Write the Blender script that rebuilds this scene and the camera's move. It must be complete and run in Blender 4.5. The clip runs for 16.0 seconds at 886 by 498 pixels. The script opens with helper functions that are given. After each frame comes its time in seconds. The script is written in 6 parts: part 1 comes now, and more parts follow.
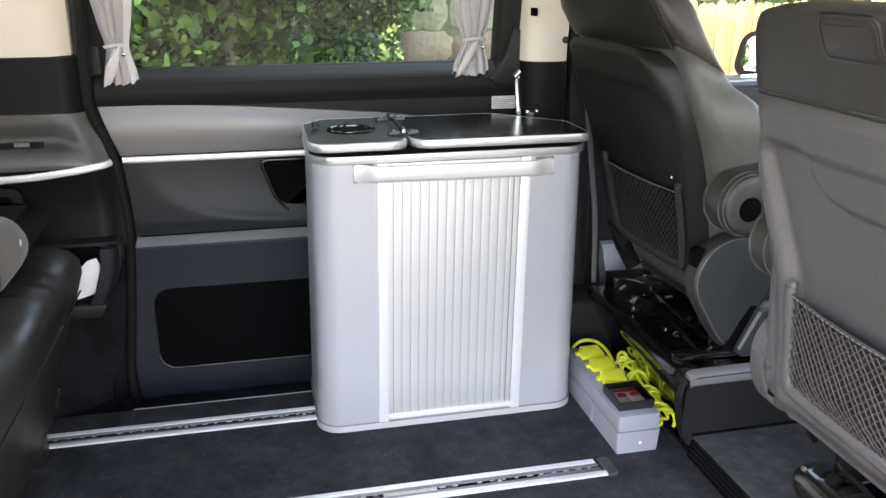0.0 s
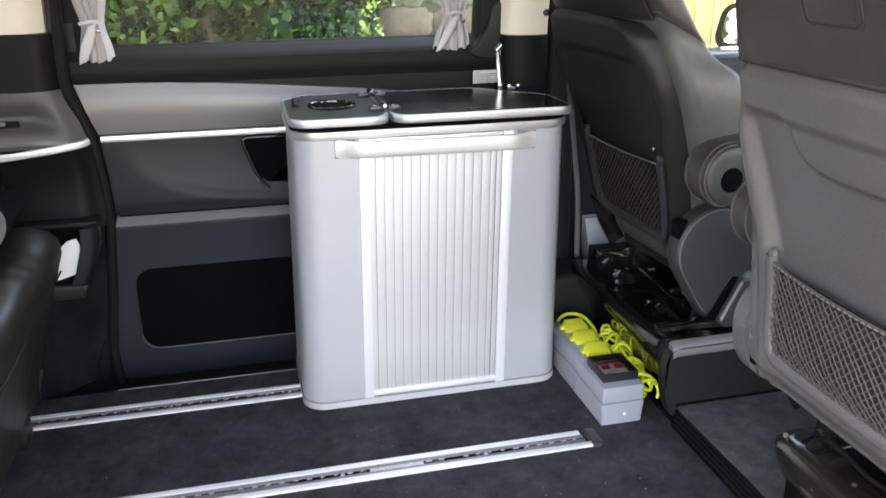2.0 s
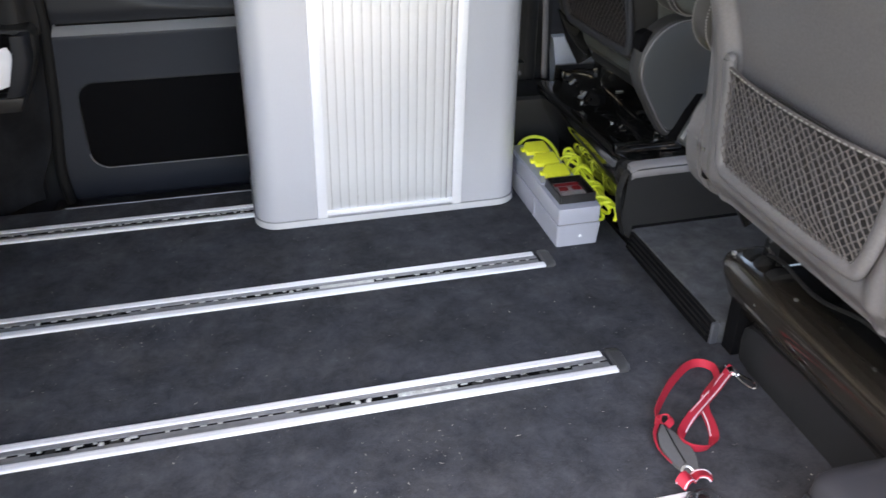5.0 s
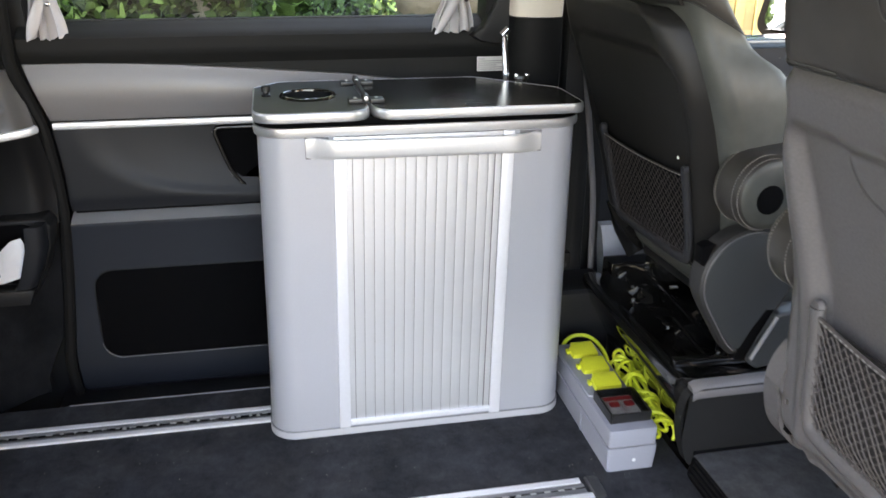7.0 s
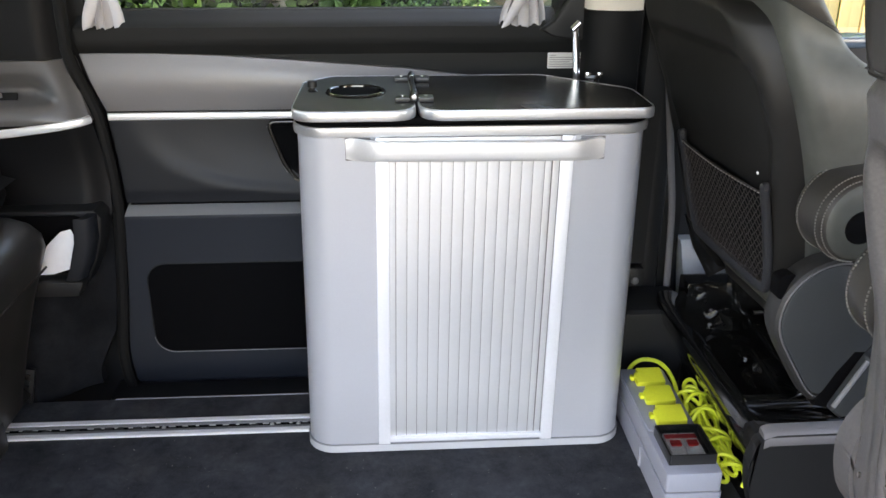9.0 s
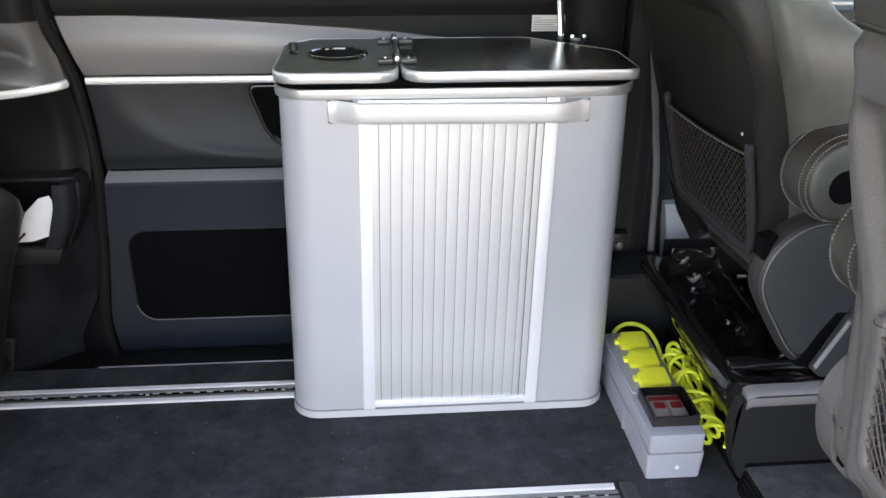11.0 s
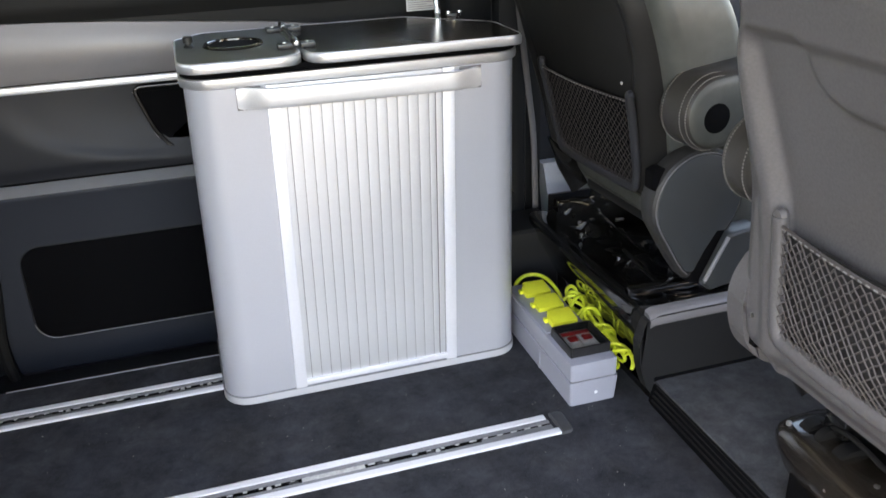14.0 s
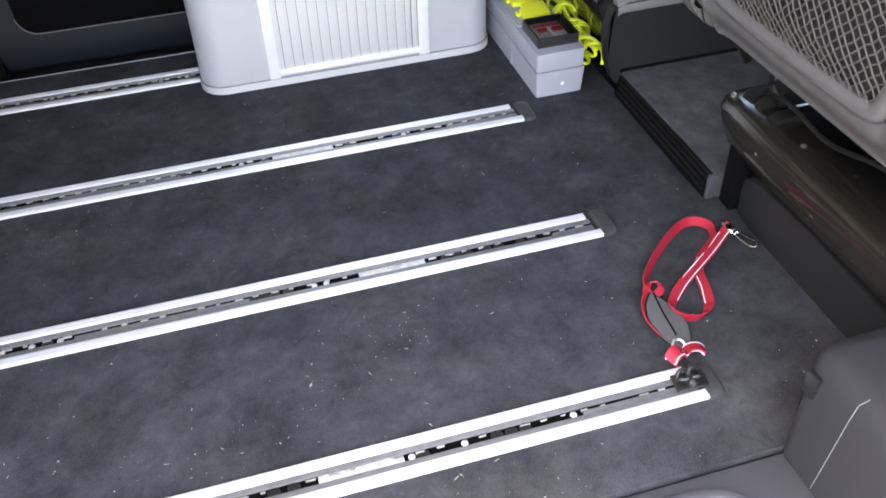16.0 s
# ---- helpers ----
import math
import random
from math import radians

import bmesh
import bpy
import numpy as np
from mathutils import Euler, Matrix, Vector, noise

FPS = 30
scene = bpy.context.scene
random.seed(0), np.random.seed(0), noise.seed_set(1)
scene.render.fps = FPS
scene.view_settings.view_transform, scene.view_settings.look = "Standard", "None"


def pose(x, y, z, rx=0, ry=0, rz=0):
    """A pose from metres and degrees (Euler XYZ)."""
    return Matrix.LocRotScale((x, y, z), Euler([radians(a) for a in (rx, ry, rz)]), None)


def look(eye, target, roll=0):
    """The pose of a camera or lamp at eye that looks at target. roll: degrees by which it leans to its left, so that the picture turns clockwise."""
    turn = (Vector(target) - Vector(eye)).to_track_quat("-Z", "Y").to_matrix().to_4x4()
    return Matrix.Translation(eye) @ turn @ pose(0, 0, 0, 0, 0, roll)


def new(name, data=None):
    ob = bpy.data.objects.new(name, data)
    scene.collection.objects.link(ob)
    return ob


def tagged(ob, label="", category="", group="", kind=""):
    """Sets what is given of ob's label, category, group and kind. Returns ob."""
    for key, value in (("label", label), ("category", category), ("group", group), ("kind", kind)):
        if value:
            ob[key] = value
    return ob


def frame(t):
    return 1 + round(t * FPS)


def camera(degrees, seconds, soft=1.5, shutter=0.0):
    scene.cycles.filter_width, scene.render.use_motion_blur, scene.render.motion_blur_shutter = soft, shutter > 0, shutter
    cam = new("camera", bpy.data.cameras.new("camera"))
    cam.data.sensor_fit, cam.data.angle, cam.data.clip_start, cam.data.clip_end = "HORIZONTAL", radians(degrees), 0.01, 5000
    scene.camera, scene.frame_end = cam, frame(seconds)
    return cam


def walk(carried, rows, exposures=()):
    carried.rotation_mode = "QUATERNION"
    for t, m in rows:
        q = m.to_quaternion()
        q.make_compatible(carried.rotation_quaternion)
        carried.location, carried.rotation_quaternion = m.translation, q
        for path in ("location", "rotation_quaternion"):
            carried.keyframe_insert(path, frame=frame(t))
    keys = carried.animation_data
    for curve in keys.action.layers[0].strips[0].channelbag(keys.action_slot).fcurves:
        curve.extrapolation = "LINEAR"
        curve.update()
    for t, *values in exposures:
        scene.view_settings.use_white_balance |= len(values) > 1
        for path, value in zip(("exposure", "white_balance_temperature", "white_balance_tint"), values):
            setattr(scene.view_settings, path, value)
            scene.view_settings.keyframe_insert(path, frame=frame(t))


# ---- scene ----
cam = camera(55.9, 16.0, soft=1.5, shutter=0.55)
PATH = [
    (0, (0.058, -0.011, 1.071), (0.471, 1.838, 0.43), 0.0),
    (0.5, (0.058, -0.011, 1.072), (0.484, 1.834, 0.428), 0.1),
    (1, (0.057, -0.009, 1.068), (0.503, 1.83, 0.422), 0.1),
    (1.5, (0.059, -0.01, 1.066), (0.512, 1.824, 0.409), -0.1),
    (2, (0.058, -0.012, 1.06), (0.506, 1.813, 0.373), -0.4),
    (2.5, (0.058, -0.009, 1.037), (0.406, 1.808, 0.277), -0.9),
    (3, (0.033, -0.01, 1.003), (0.18, 1.789, 0.143), -1.5),
    (3.2, (0.034, -0.008, 0.984), (0.128, 1.775, 0.067), -1.7),
    (5.3, (0.163, 0.005, 0.985), (0.617, 1.657, -0.038), 0.7),
    (5.5, (0.175, 0.014, 0.996), (0.611, 1.707, 0.025), 0.8),
    (6, (0.2, 0.053, 1.031), (0.594, 1.814, 0.168), 0.9),
    (6.5, (0.201, 0.129, 1.046), (0.575, 1.927, 0.254), 0.9),
    (7, (0.205, 0.229, 1.051), (0.577, 2.047, 0.307), 0.5),
    (7.5, (0.255, 0.301, 1.05), (0.506, 2.145, 0.317), 0.5),
    (8, (0.319, 0.328, 1.049), (0.42, 2.185, 0.313), 0.8),
    (8.5, (0.341, 0.339, 1.044), (0.431, 2.188, 0.287), 0.3),
    (9, (0.341, 0.343, 1.041), (0.453, 2.187, 0.275), 0.1),
    (9.5, (0.343, 0.345, 1.037), (0.467, 2.179, 0.249), 0.1),
    (9.7, (0.344, 0.345, 1.03), (0.47, 2.173, 0.23), 0.1),
    (11.8, (0.333, 0.343, 1.023), (0.525, 2.155, 0.193), 0.3),
    (12, (0.327, 0.342, 1.023), (0.541, 2.149, 0.194), 0.2),
    (12.5, (0.298, 0.341, 1.021), (0.625, 2.139, 0.206), -0.1),
    (13, (0.254, 0.32, 1.022), (0.687, 2.097, 0.213), -1.2),
    (13.5, (0.206, 0.287, 1.013), (0.701, 2.042, 0.191), -2.1),
    (14, (0.179, 0.266, 1.006), (0.699, 2.008, 0.173), -2.0),
    (14.5, (0.164, 0.2565, 0.975), (0.681, 1.929, 0.010), -1.6),
    (15, (0.223, 0.218, 0.919), (0.666, 1.756, -0.281), -2.6),
    (15.5, (0.245, 0.147, 0.905), (0.645, 1.645, -0.359), -2.5),
    (16, (0.251, 0.128, 0.902), (0.616, 1.597, -0.405), -2.9),
]
EXPOSURE = [(t, 3.96 + s, 8750, 17) for t, s in ((0, 0.06), (2.0, 0.04), (3.0, 0.05), (5.3, -0.04), (6.0, -0.24), (7.0, -0.08), (9.7, 0.0), (11.8, 0.02), (14, -0.03), (15, 0.03), (16, 0.18))]
walk(cam, [(t, look(eye, target, roll)) for t, eye, target, roll in PATH], EXPOSURE)

# ---- daylight ----
world = bpy.data.worlds.new("sky")
scene.world = world
world.use_nodes = True
sky = world.node_tree.nodes.new("ShaderNodeTexSky")
sky.sky_type, sky.sun_disc = "NISHITA", False
SUN_EL, SUN_AZ = radians(66), radians(262)     # azimuth clockwise from +y
sky.sun_elevation, sky.sun_rotation = SUN_EL, SUN_AZ
sky.air_density, sky.dust_density = 1.0, 1.5
world.node_tree.links.new(sky.outputs[0], world.node_tree.nodes["Background"].inputs[0])
world.node_tree.nodes["Background"].inputs[1].default_value = 0.15
sun = new("sun", bpy.data.lights.new("sun", "SUN"))
sun.data.energy, sun.data.angle, sun.data.color = 2.8, radians(0.5), (1.0, 0.95, 0.87)
to_sun = Vector((math.sin(SUN_AZ) * math.cos(SUN_EL), math.cos(SUN_AZ) * math.cos(SUN_EL), math.sin(SUN_EL)))
sun.matrix_world = look(to_sun * 20, (0, 0, 0))

# ---- materials ----
def material(name, color, rough=0.5, metal=0.0, vary=0.12, grain=60.0, bump=0.05, stain=3.0, spec=0.5, sheen=0.0, coat=0.0, island=0.0, dist=0.002, random_ob=0.0):
    """A surface with fine grain, broad unevenness and a little relief, in object space (metres)."""
    m = bpy.data.materials.new(name)
    m.use_nodes = True
    nt = m.node_tree
    n, l = nt.nodes, nt.links
    b = n["Principled BSDF"]
    b.inputs["Metallic"].default_value = metal
    b.inputs["Specular IOR Level"].default_value = spec
    b.inputs["Sheen Weight"].default_value = sheen
    b.inputs["Coat Weight"].default_value = coat
    b.inputs["Coat Roughness"].default_value = 0.08
    co = n.new("ShaderNodeTexCoord")
    fine, broad = n.new("ShaderNodeTexNoise"), n.new("ShaderNodeTexNoise")
    fine.inputs["Scale"].default_value, fine.inputs["Detail"].default_value = grain, 6
    broad.inputs["Scale"].default_value, broad.inputs["Detail"].default_value = stain, 4
    for t in (fine, broad):
        l.new(co.outputs["Object"], t.inputs["Vector"])
    add = n.new("ShaderNodeMath")
    add.operation = "ADD"
    l.new(fine.outputs[0], add.inputs[0]), l.new(broad.outputs[0], add.inputs[1])
    last = add.outputs[0]
    if island or random_ob:
        src = n.new("ShaderNodeNewGeometry").outputs["Random Per Island"] if island else n.new("ShaderNodeObjectInfo").outputs["Random"]
        mul = n.new("ShaderNodeMath")
        mul.operation = "MULTIPLY_ADD"
        mul.inputs[1].default_value = 2.0 * (island or random_ob)
        l.new(src, mul.inputs[0]), l.new(last, mul.inputs[2])
        sub = n.new("ShaderNodeMath")
        sub.operation = "SUBTRACT"
        sub.inputs[1].default_value = island or random_ob
        l.new(mul.outputs[0], sub.inputs[0])
        last = sub.outputs[0]
    mp = n.new("ShaderNodeMapRange")
    mp.inputs["From Min"].default_value, mp.inputs["From Max"].default_value = 0.6, 1.4
    mp.inputs["To Min"].default_value, mp.inputs["To Max"].default_value = 1 - vary, 1 + vary
    mp.clamp = False
    l.new(last, mp.inputs[0])
    sc = n.new("ShaderNodeVectorMath")
    sc.operation = "SCALE"
    sc.inputs[0].default_value = color
    l.new(mp.outputs[0], sc.inputs["Scale"])
    l.new(sc.outputs[0], b.inputs["Base Color"])
    rr = n.new("ShaderNodeMapRange")
    rr.inputs["From Min"].default_value, rr.inputs["From Max"].default_value = 0.3, 0.7
    rr.inputs["To Min"].default_value, rr.inputs["To Max"].default_value = max(0.02, rough - 0.06), min(1, rough + 0.06)
    l.new(broad.outputs[0], rr.inputs[0]), l.new(rr.outputs[0], b.inputs["Roughness"])
    if bump:
        bp = n.new("ShaderNodeBump")
        bp.inputs["Strength"].default_value, bp.inputs["Distance"].default_value = bump, dist
        l.new(fine.outputs[0], bp.inputs["Height"]), l.new(bp.outputs[0], b.inputs["Normal"])
    return m


def leather_bump(m, scale=650.0, strength=0.13):
    """Adds a pebbled grain of small cells."""
    n, l = m.node_tree.nodes, m.node_tree.links
    v = n.new("ShaderNodeTexVoronoi")
    v.inputs["Scale"].default_value = scale
    l.new(n["Texture Coordinate"].outputs["Object"], v.inputs["Vector"])
    bp = n.new("ShaderNodeBump")
    bp.inputs["Strength"].default_value, bp.inputs["Distance"].default_value = strength, 0.0008
    l.new(v.outputs["Distance"], bp.inputs["Height"])
    l.new(bp.outputs[0], n["Principled BSDF"].inputs["Normal"])
    return m


def glass_material(name, tint):
    m = bpy.data.materials.new(name)
    m.use_nodes = True
    n, l = m.node_tree.nodes, m.node_tree.links
    n.remove(n["Principled BSDF"])
    tr, gl, mix, fr = n.new("ShaderNodeBsdfTransparent"), n.new("ShaderNodeBsdfGlossy"), n.new("ShaderNodeMixShader"), n.new("ShaderNodeLayerWeight")
    tr.inputs[0].default_value = (*tint, 1)
    gl.inputs["Roughness"].default_value = 0.0
    fr.inputs["Blend"].default_value = 0.5
    pw, sc = n.new("ShaderNodeMath"), n.new("ShaderNodeMath")
    pw.operation, sc.operation = "POWER", "MULTIPLY_ADD"
    pw.inputs[1].default_value, sc.inputs[1].default_value, sc.inputs[2].default_value = 5.0, 0.95, 0.030
    l.new(fr.outputs["Facing"], pw.inputs[0]), l.new(pw.outputs[0], sc.inputs[0])
    l.new(sc.outputs[0], mix.inputs[0]), l.new(tr.outputs[0], mix.inputs[1]), l.new(gl.outputs[0], mix.inputs[2])
    l.new(mix.outputs[0], n["Material Output"].inputs[0])
    return m


def carpet_material(name, color, dust=0.30):
    m = material(name, color, 0.95, vary=0.62, grain=620, bump=0.9, stain=9, spec=0.06, dist=0.0015)
    n, l = m.node_tree.nodes, m.node_tree.links
    b = n["Principled BSDF"]
    src = b.inputs["Base Color"].links[0].from_socket
    spots = n.new("ShaderNodeTexNoise")
    spots.inputs["Scale"].default_value, spots.inputs["Detail"].default_value, spots.inputs["Roughness"].default_value = 7, 8, 0.7
    l.new(n["Texture Coordinate"].outputs["Object"], spots.inputs["Vector"])
    mp = n.new("ShaderNodeMapRange")
    mp.inputs["From Min"].default_value, mp.inputs["From Max"].default_value = 0.46, 0.80
    mp.inputs["To Max"].default_value = dust
    l.new(spots.outputs[0], mp.inputs[0])
    mix = n.new("ShaderNodeMix")
    mix.data_type = "RGBA"
    mix.inputs["B"].default_value = (0.10, 0.095, 0.085, 1)      # dust trodden into the pile
    l.new(mp.outputs[0], mix.inputs["Factor"]), l.new(src, mix.inputs["A"])
    nap = n.new("ShaderNodeTexNoise")                             # pile brushed this way and that
    nap.inputs["Scale"].default_value, nap.inputs["Detail"].default_value, nap.inputs["Roughness"].default_value, nap.inputs["Distortion"].default_value = 22, 9, 0.82, 0.3
    l.new(n["Texture Coordinate"].outputs["Object"], nap.inputs["Vector"])
    lift = n.new("ShaderNodeMapRange")
    lift.inputs["From Min"].default_value, lift.inputs["From Max"].default_value = 0.32, 0.68
    lift.inputs["To Min"].default_value, lift.inputs["To Max"].default_value = 0.62, 1.38
    l.new(nap.outputs[0], lift.inputs[0])
    sc = n.new("ShaderNodeVectorMath")
    sc.operation = "SCALE"
    l.new(mix.outputs["Result"], sc.inputs[0]), l.new(lift.outputs[0], sc.inputs["Scale"]), l.new(sc.outputs[0], b.inputs["Base Color"])
    return m


# Lightened and greened for the outdoor sheen on the far seat's wing.
LEATHER = leather_bump(material("lightened_black_leather", (0.061, 0.064, 0.057), 0.46, vary=0.3, grain=25, stain=4, spec=0.45))
# The same leather darkened for headrests and armrests in less light.
SHADED_LEATHER = leather_bump(material("shaded_brown_black_leather", (0.031, 0.0285, 0.0255), 0.45, vary=0.3, grain=25, stain=4, spec=0.35))
BENCH_LEATHER = leather_bump(material("bench_leather", (0.0205, 0.0185, 0.0160), 0.36, vary=0.25, grain=25, stain=4, spec=0.6), 380)
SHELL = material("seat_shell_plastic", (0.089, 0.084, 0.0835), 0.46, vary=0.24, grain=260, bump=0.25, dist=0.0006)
TRIM = material("black_trim_plastic", (0.0135, 0.0138, 0.0145), 0.44, vary=0.12, grain=700, bump=0.3, dist=0.0006, spec=0.28)
TRIM_SOFT = material("soft_black_trim", (0.0150, 0.0180, 0.0240), 0.46, vary=0.1, grain=500, bump=0.25, dist=0.0006, spec=0.28)
TRIM_GREY = material("brushed_grey_trim", (0.175, 0.166, 0.166), 0.42, metal=0.15, vary=0.06, grain=400, bump=0.1, dist=0.0004)
SHELF_GREY = material("dark_satin_shelf", (0.088, 0.085, 0.083), 0.42, metal=0.1, vary=0.06, grain=400, bump=0.1, dist=0.0004)
FRAME_GREY = material("grey_frame_plastic", (0.13, 0.125, 0.128), 0.45, vary=0.06, grain=500, bump=0.15, dist=0.0005)
CHROME_STRIP = material("satin_chrome_strip", (0.80, 0.80, 0.80), 0.36, metal=0.45, vary=0.04, bump=0)
CHROME = material("polished_chrome", (0.85, 0.85, 0.86), 0.06, metal=1.0, vary=0.03, bump=0)
CHANNEL = material("grey_steel_channel", (0.28, 0.28, 0.285), 0.42, metal=0.6, vary=0.25, grain=80, bump=0.1)
ZINC = material("dull_zinc_plate", (0.62, 0.62, 0.58), 0.45, metal=0.5, vary=0.35, grain=160, bump=0.4)
STEEL = material("zinc_steel", (0.66, 0.66, 0.65), 0.32, metal=0.8, vary=0.15, grain=120, bump=0.1)
BOLT = material("dull_bolt_steel", (0.30, 0.30, 0.29), 0.30, metal=0.9, vary=0.25, grain=160, bump=0.2)
CREAM = material("cream_pillar_trim", (0.66, 0.60, 0.52), 0.6, vary=0.04, grain=300, bump=0.15, dist=0.0006)
HEADLINER = material("headliner_fabric", (0.70, 0.68, 0.645), 0.9, vary=0.06, grain=600, bump=0.3)
GLOSS_BLACK = material("gloss_black_paint", (0.006, 0.006, 0.006), 0.07, vary=0.3, grain=40, bump=0.02, coat=0.6)
GLOSS_BROWN = material("dark_painted_metal", (0.016, 0.013, 0.010), 0.16, vary=0.35, grain=30, bump=0.04, coat=0.25)
TRIM_MID = material("scooped_panel_plastic", (0.0092, 0.0106, 0.0136), 0.48, vary=0.1, grain=500, bump=0.25, dist=0.0006, spec=0.26)
# Lighter grey for edges that catch light; also the skirting joint.
LEDGE = material("lit_edge_and_joint_grey", (0.20, 0.204, 0.212), 0.4, vary=0.08, grain=500, bump=0.15, dist=0.0005)
TRIM_DARK = material("dark_quarter_trim", (0.0050, 0.0052, 0.0057), 0.55, vary=0.1, grain=500, bump=0.25, dist=0.0006, spec=0.15)
SEAL = material("door_seal_rubber", (0.007, 0.007, 0.007), 0.75, vary=0.15, grain=200, spec=0.15)
BELT_TRIM = material("soft_belt_panel", (0.0150, 0.0155, 0.0155), 0.58, vary=0.1, grain=500, bump=0.25, dist=0.0006, spec=0.18)
# Seat shell plastic darkened for the dim reflections on the far seat.
SHELL_SHADED = material("shaded_seat_shell", (0.0142, 0.0138, 0.0130), 0.47, vary=0.15, grain=600, bump=0.2, dist=0.0006, spec=0.26)
LATCH = material("latch_panel_plastic", (0.030, 0.027, 0.025), 0.38, vary=0.12, grain=500, bump=0.2, dist=0.0006)
DISC = material("blue_grey_cover_plastic", (0.034, 0.038, 0.040), 0.42, vary=0.08, grain=600, bump=0.2, dist=0.0006)
DOOR_GREY = material("pale_door_pocket_plastic", (0.36, 0.38, 0.41), 0.4, vary=0.08, grain=300, bump=0.1)
SILL = material("grey_sill_plastic", (0.050, 0.053, 0.060), 0.5, vary=0.15, grain=500, bump=0.3, dist=0.0006, spec=0.3)
TRIM_MATT = material("matt_entrance_trim", (0.025, 0.0256, 0.029), 0.6, vary=0.1, grain=600, bump=0.3, dist=0.0006, spec=0.2)
# Near-black that paints shade in holes and gaps; also plain black parts.
BLACK_HOLE = material("near_black_fill", (0.0022, 0.0022, 0.0026), 0.9, vary=0.2, grain=200, spec=0.08)
CAP = material("worn_end_cap_plastic", (0.040, 0.041, 0.043), 0.40, vary=0.2, grain=300, bump=0.15, dist=0.0006)
RUBBER = material("black_rubber", (0.017, 0.017, 0.017), 0.6, vary=0.2, grain=150, bump=0.1)
CARPET = carpet_material("charcoal_carpet", (0.041, 0.043, 0.048))
CARPET_MAT = carpet_material("grey_passage_mat", (0.050, 0.052, 0.055))
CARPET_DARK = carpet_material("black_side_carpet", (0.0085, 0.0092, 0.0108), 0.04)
POD = material("silver_grey_laminate", (0.422, 0.432, 0.462), 0.34, vary=0.03, grain=500, bump=0.08, dist=0.0004, metal=0.25)
ALU = material("satin_aluminium", (0.58, 0.59, 0.60), 0.38, metal=0.8, vary=0.04, grain=300, bump=0.05, dist=0.0004)
RAIL = material("bright_anodised_rail", (0.85, 0.85, 0.86), 0.36, metal=0.35, vary=0.05, grain=200, bump=0.08, dist=0.0004)
HANDLE = material("satin_handle_aluminium", (0.68, 0.68, 0.68), 0.40, metal=0.5, vary=0.04, grain=250, bump=0.06, dist=0.0004)
ALU_WHITE = material("anodised_edge_strip", (0.74, 0.75, 0.78), 0.38, metal=0.3, vary=0.04, grain=200, bump=0.05, dist=0.0004)
SKIRT = material("pale_grey_skirting", (0.50, 0.505, 0.52), 0.42, metal=0.2, vary=0.04, grain=200, bump=0.05, dist=0.0004)
SLAT = material("ribbed_shutter_slat", (0.64, 0.65, 0.668), 0.42, metal=0.62, vary=0.03, grain=300, bump=0.05, dist=0.0003)
# Black lid laminate with the window's grey-green reflection put into its colour.
LID_SHEEN = material("lid_laminate_window_sheen", (0.038, 0.040, 0.036), 0.34, vary=0.12, grain=500, bump=0.06, dist=0.0003, spec=0.8)
LID_BLACK = material("black_lid_laminate", (0.018, 0.018, 0.0175), 0.22, vary=0.15, grain=500, bump=0.06, dist=0.0003, spec=1.0)
BLACK_PLASTIC = material("moulded_black_plastic", (0.014, 0.014, 0.014), 0.35, vary=0.15, grain=300, bump=0.05)
GREY_BOX = material("pale_grey_plastic", (0.275, 0.285, 0.325), 0.42, vary=0.05, grain=300, bump=0.06, dist=0.0004)
YELLOW = material("neon_yellow_plastic", (0.70, 0.71, 0.05), 0.42, vary=0.06, grain=200, bump=0.05)
YELLOW_CABLE = material("neon_yellow_cable", (0.66, 0.73, 0.05), 0.45, vary=0.08, grain=120, bump=0.05)
SMOKE = glass_material("smoked_clear_plastic", (0.8, 0.8, 0.8))
RED = material("red_switch_plastic", (0.45, 0.03, 0.03), 0.4, vary=0.1, bump=0)
RED_WEB = material("red_webbing", (0.36, 0.008, 0.024), 0.75, vary=0.22, grain=900, bump=0.5, dist=0.0006)
WHITE_THREAD = material("white_reflective_stitching", (0.75, 0.70, 0.72), 0.6, vary=0.1, grain=500)
GREY_PAD = material("grey_neoprene_pad", (0.082, 0.083, 0.082), 0.85, vary=0.15, grain=500, bump=0.3)
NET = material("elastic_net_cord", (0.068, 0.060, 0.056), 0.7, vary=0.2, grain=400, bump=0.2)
# Shaded copy of the net cord for the far seat's pocket.
NET_SHADED = material("shaded_net_cord", (0.022, 0.0175, 0.016), 0.7, vary=0.2, grain=400, bump=0.2)
NET_LINING = material("net_pocket_lining", (0.011, 0.0105, 0.0105), 0.8, vary=0.15, grain=300)
STITCH_DARK = material("dark_grey_stitching", (0.06, 0.06, 0.055), 0.7, vary=0.1, bump=0)
STITCH = material("pale_leather_stitching", (0.18, 0.172, 0.158), 0.7, vary=0.1, bump=0)
CURTAIN = material("pale_grey_curtain_cloth", (0.52, 0.50, 0.51), 0.9, vary=0.08, grain=700, bump=0.35, sheen=0.2, dist=0.0006)
PAPER = material("white_paper", (0.75, 0.77, 0.80), 0.8, vary=0.04, grain=80)
LABEL_WHITE = material("printed_label", (0.55, 0.54, 0.52), 0.6, vary=0.05)
LABEL_INK = material("faded_ink", (0.22, 0.21, 0.21), 0.7, vary=0.1)
BOOSTER_GREY = material("grey_booster_fabric", (0.070, 0.067, 0.060), 0.95, vary=0.2, grain=500, bump=0.5, sheen=0.2)
BOOSTER_BLACK = material("black_booster_fabric", (0.006, 0.006, 0.0065), 0.9, vary=0.2, grain=400, bump=0.3, spec=0.1)
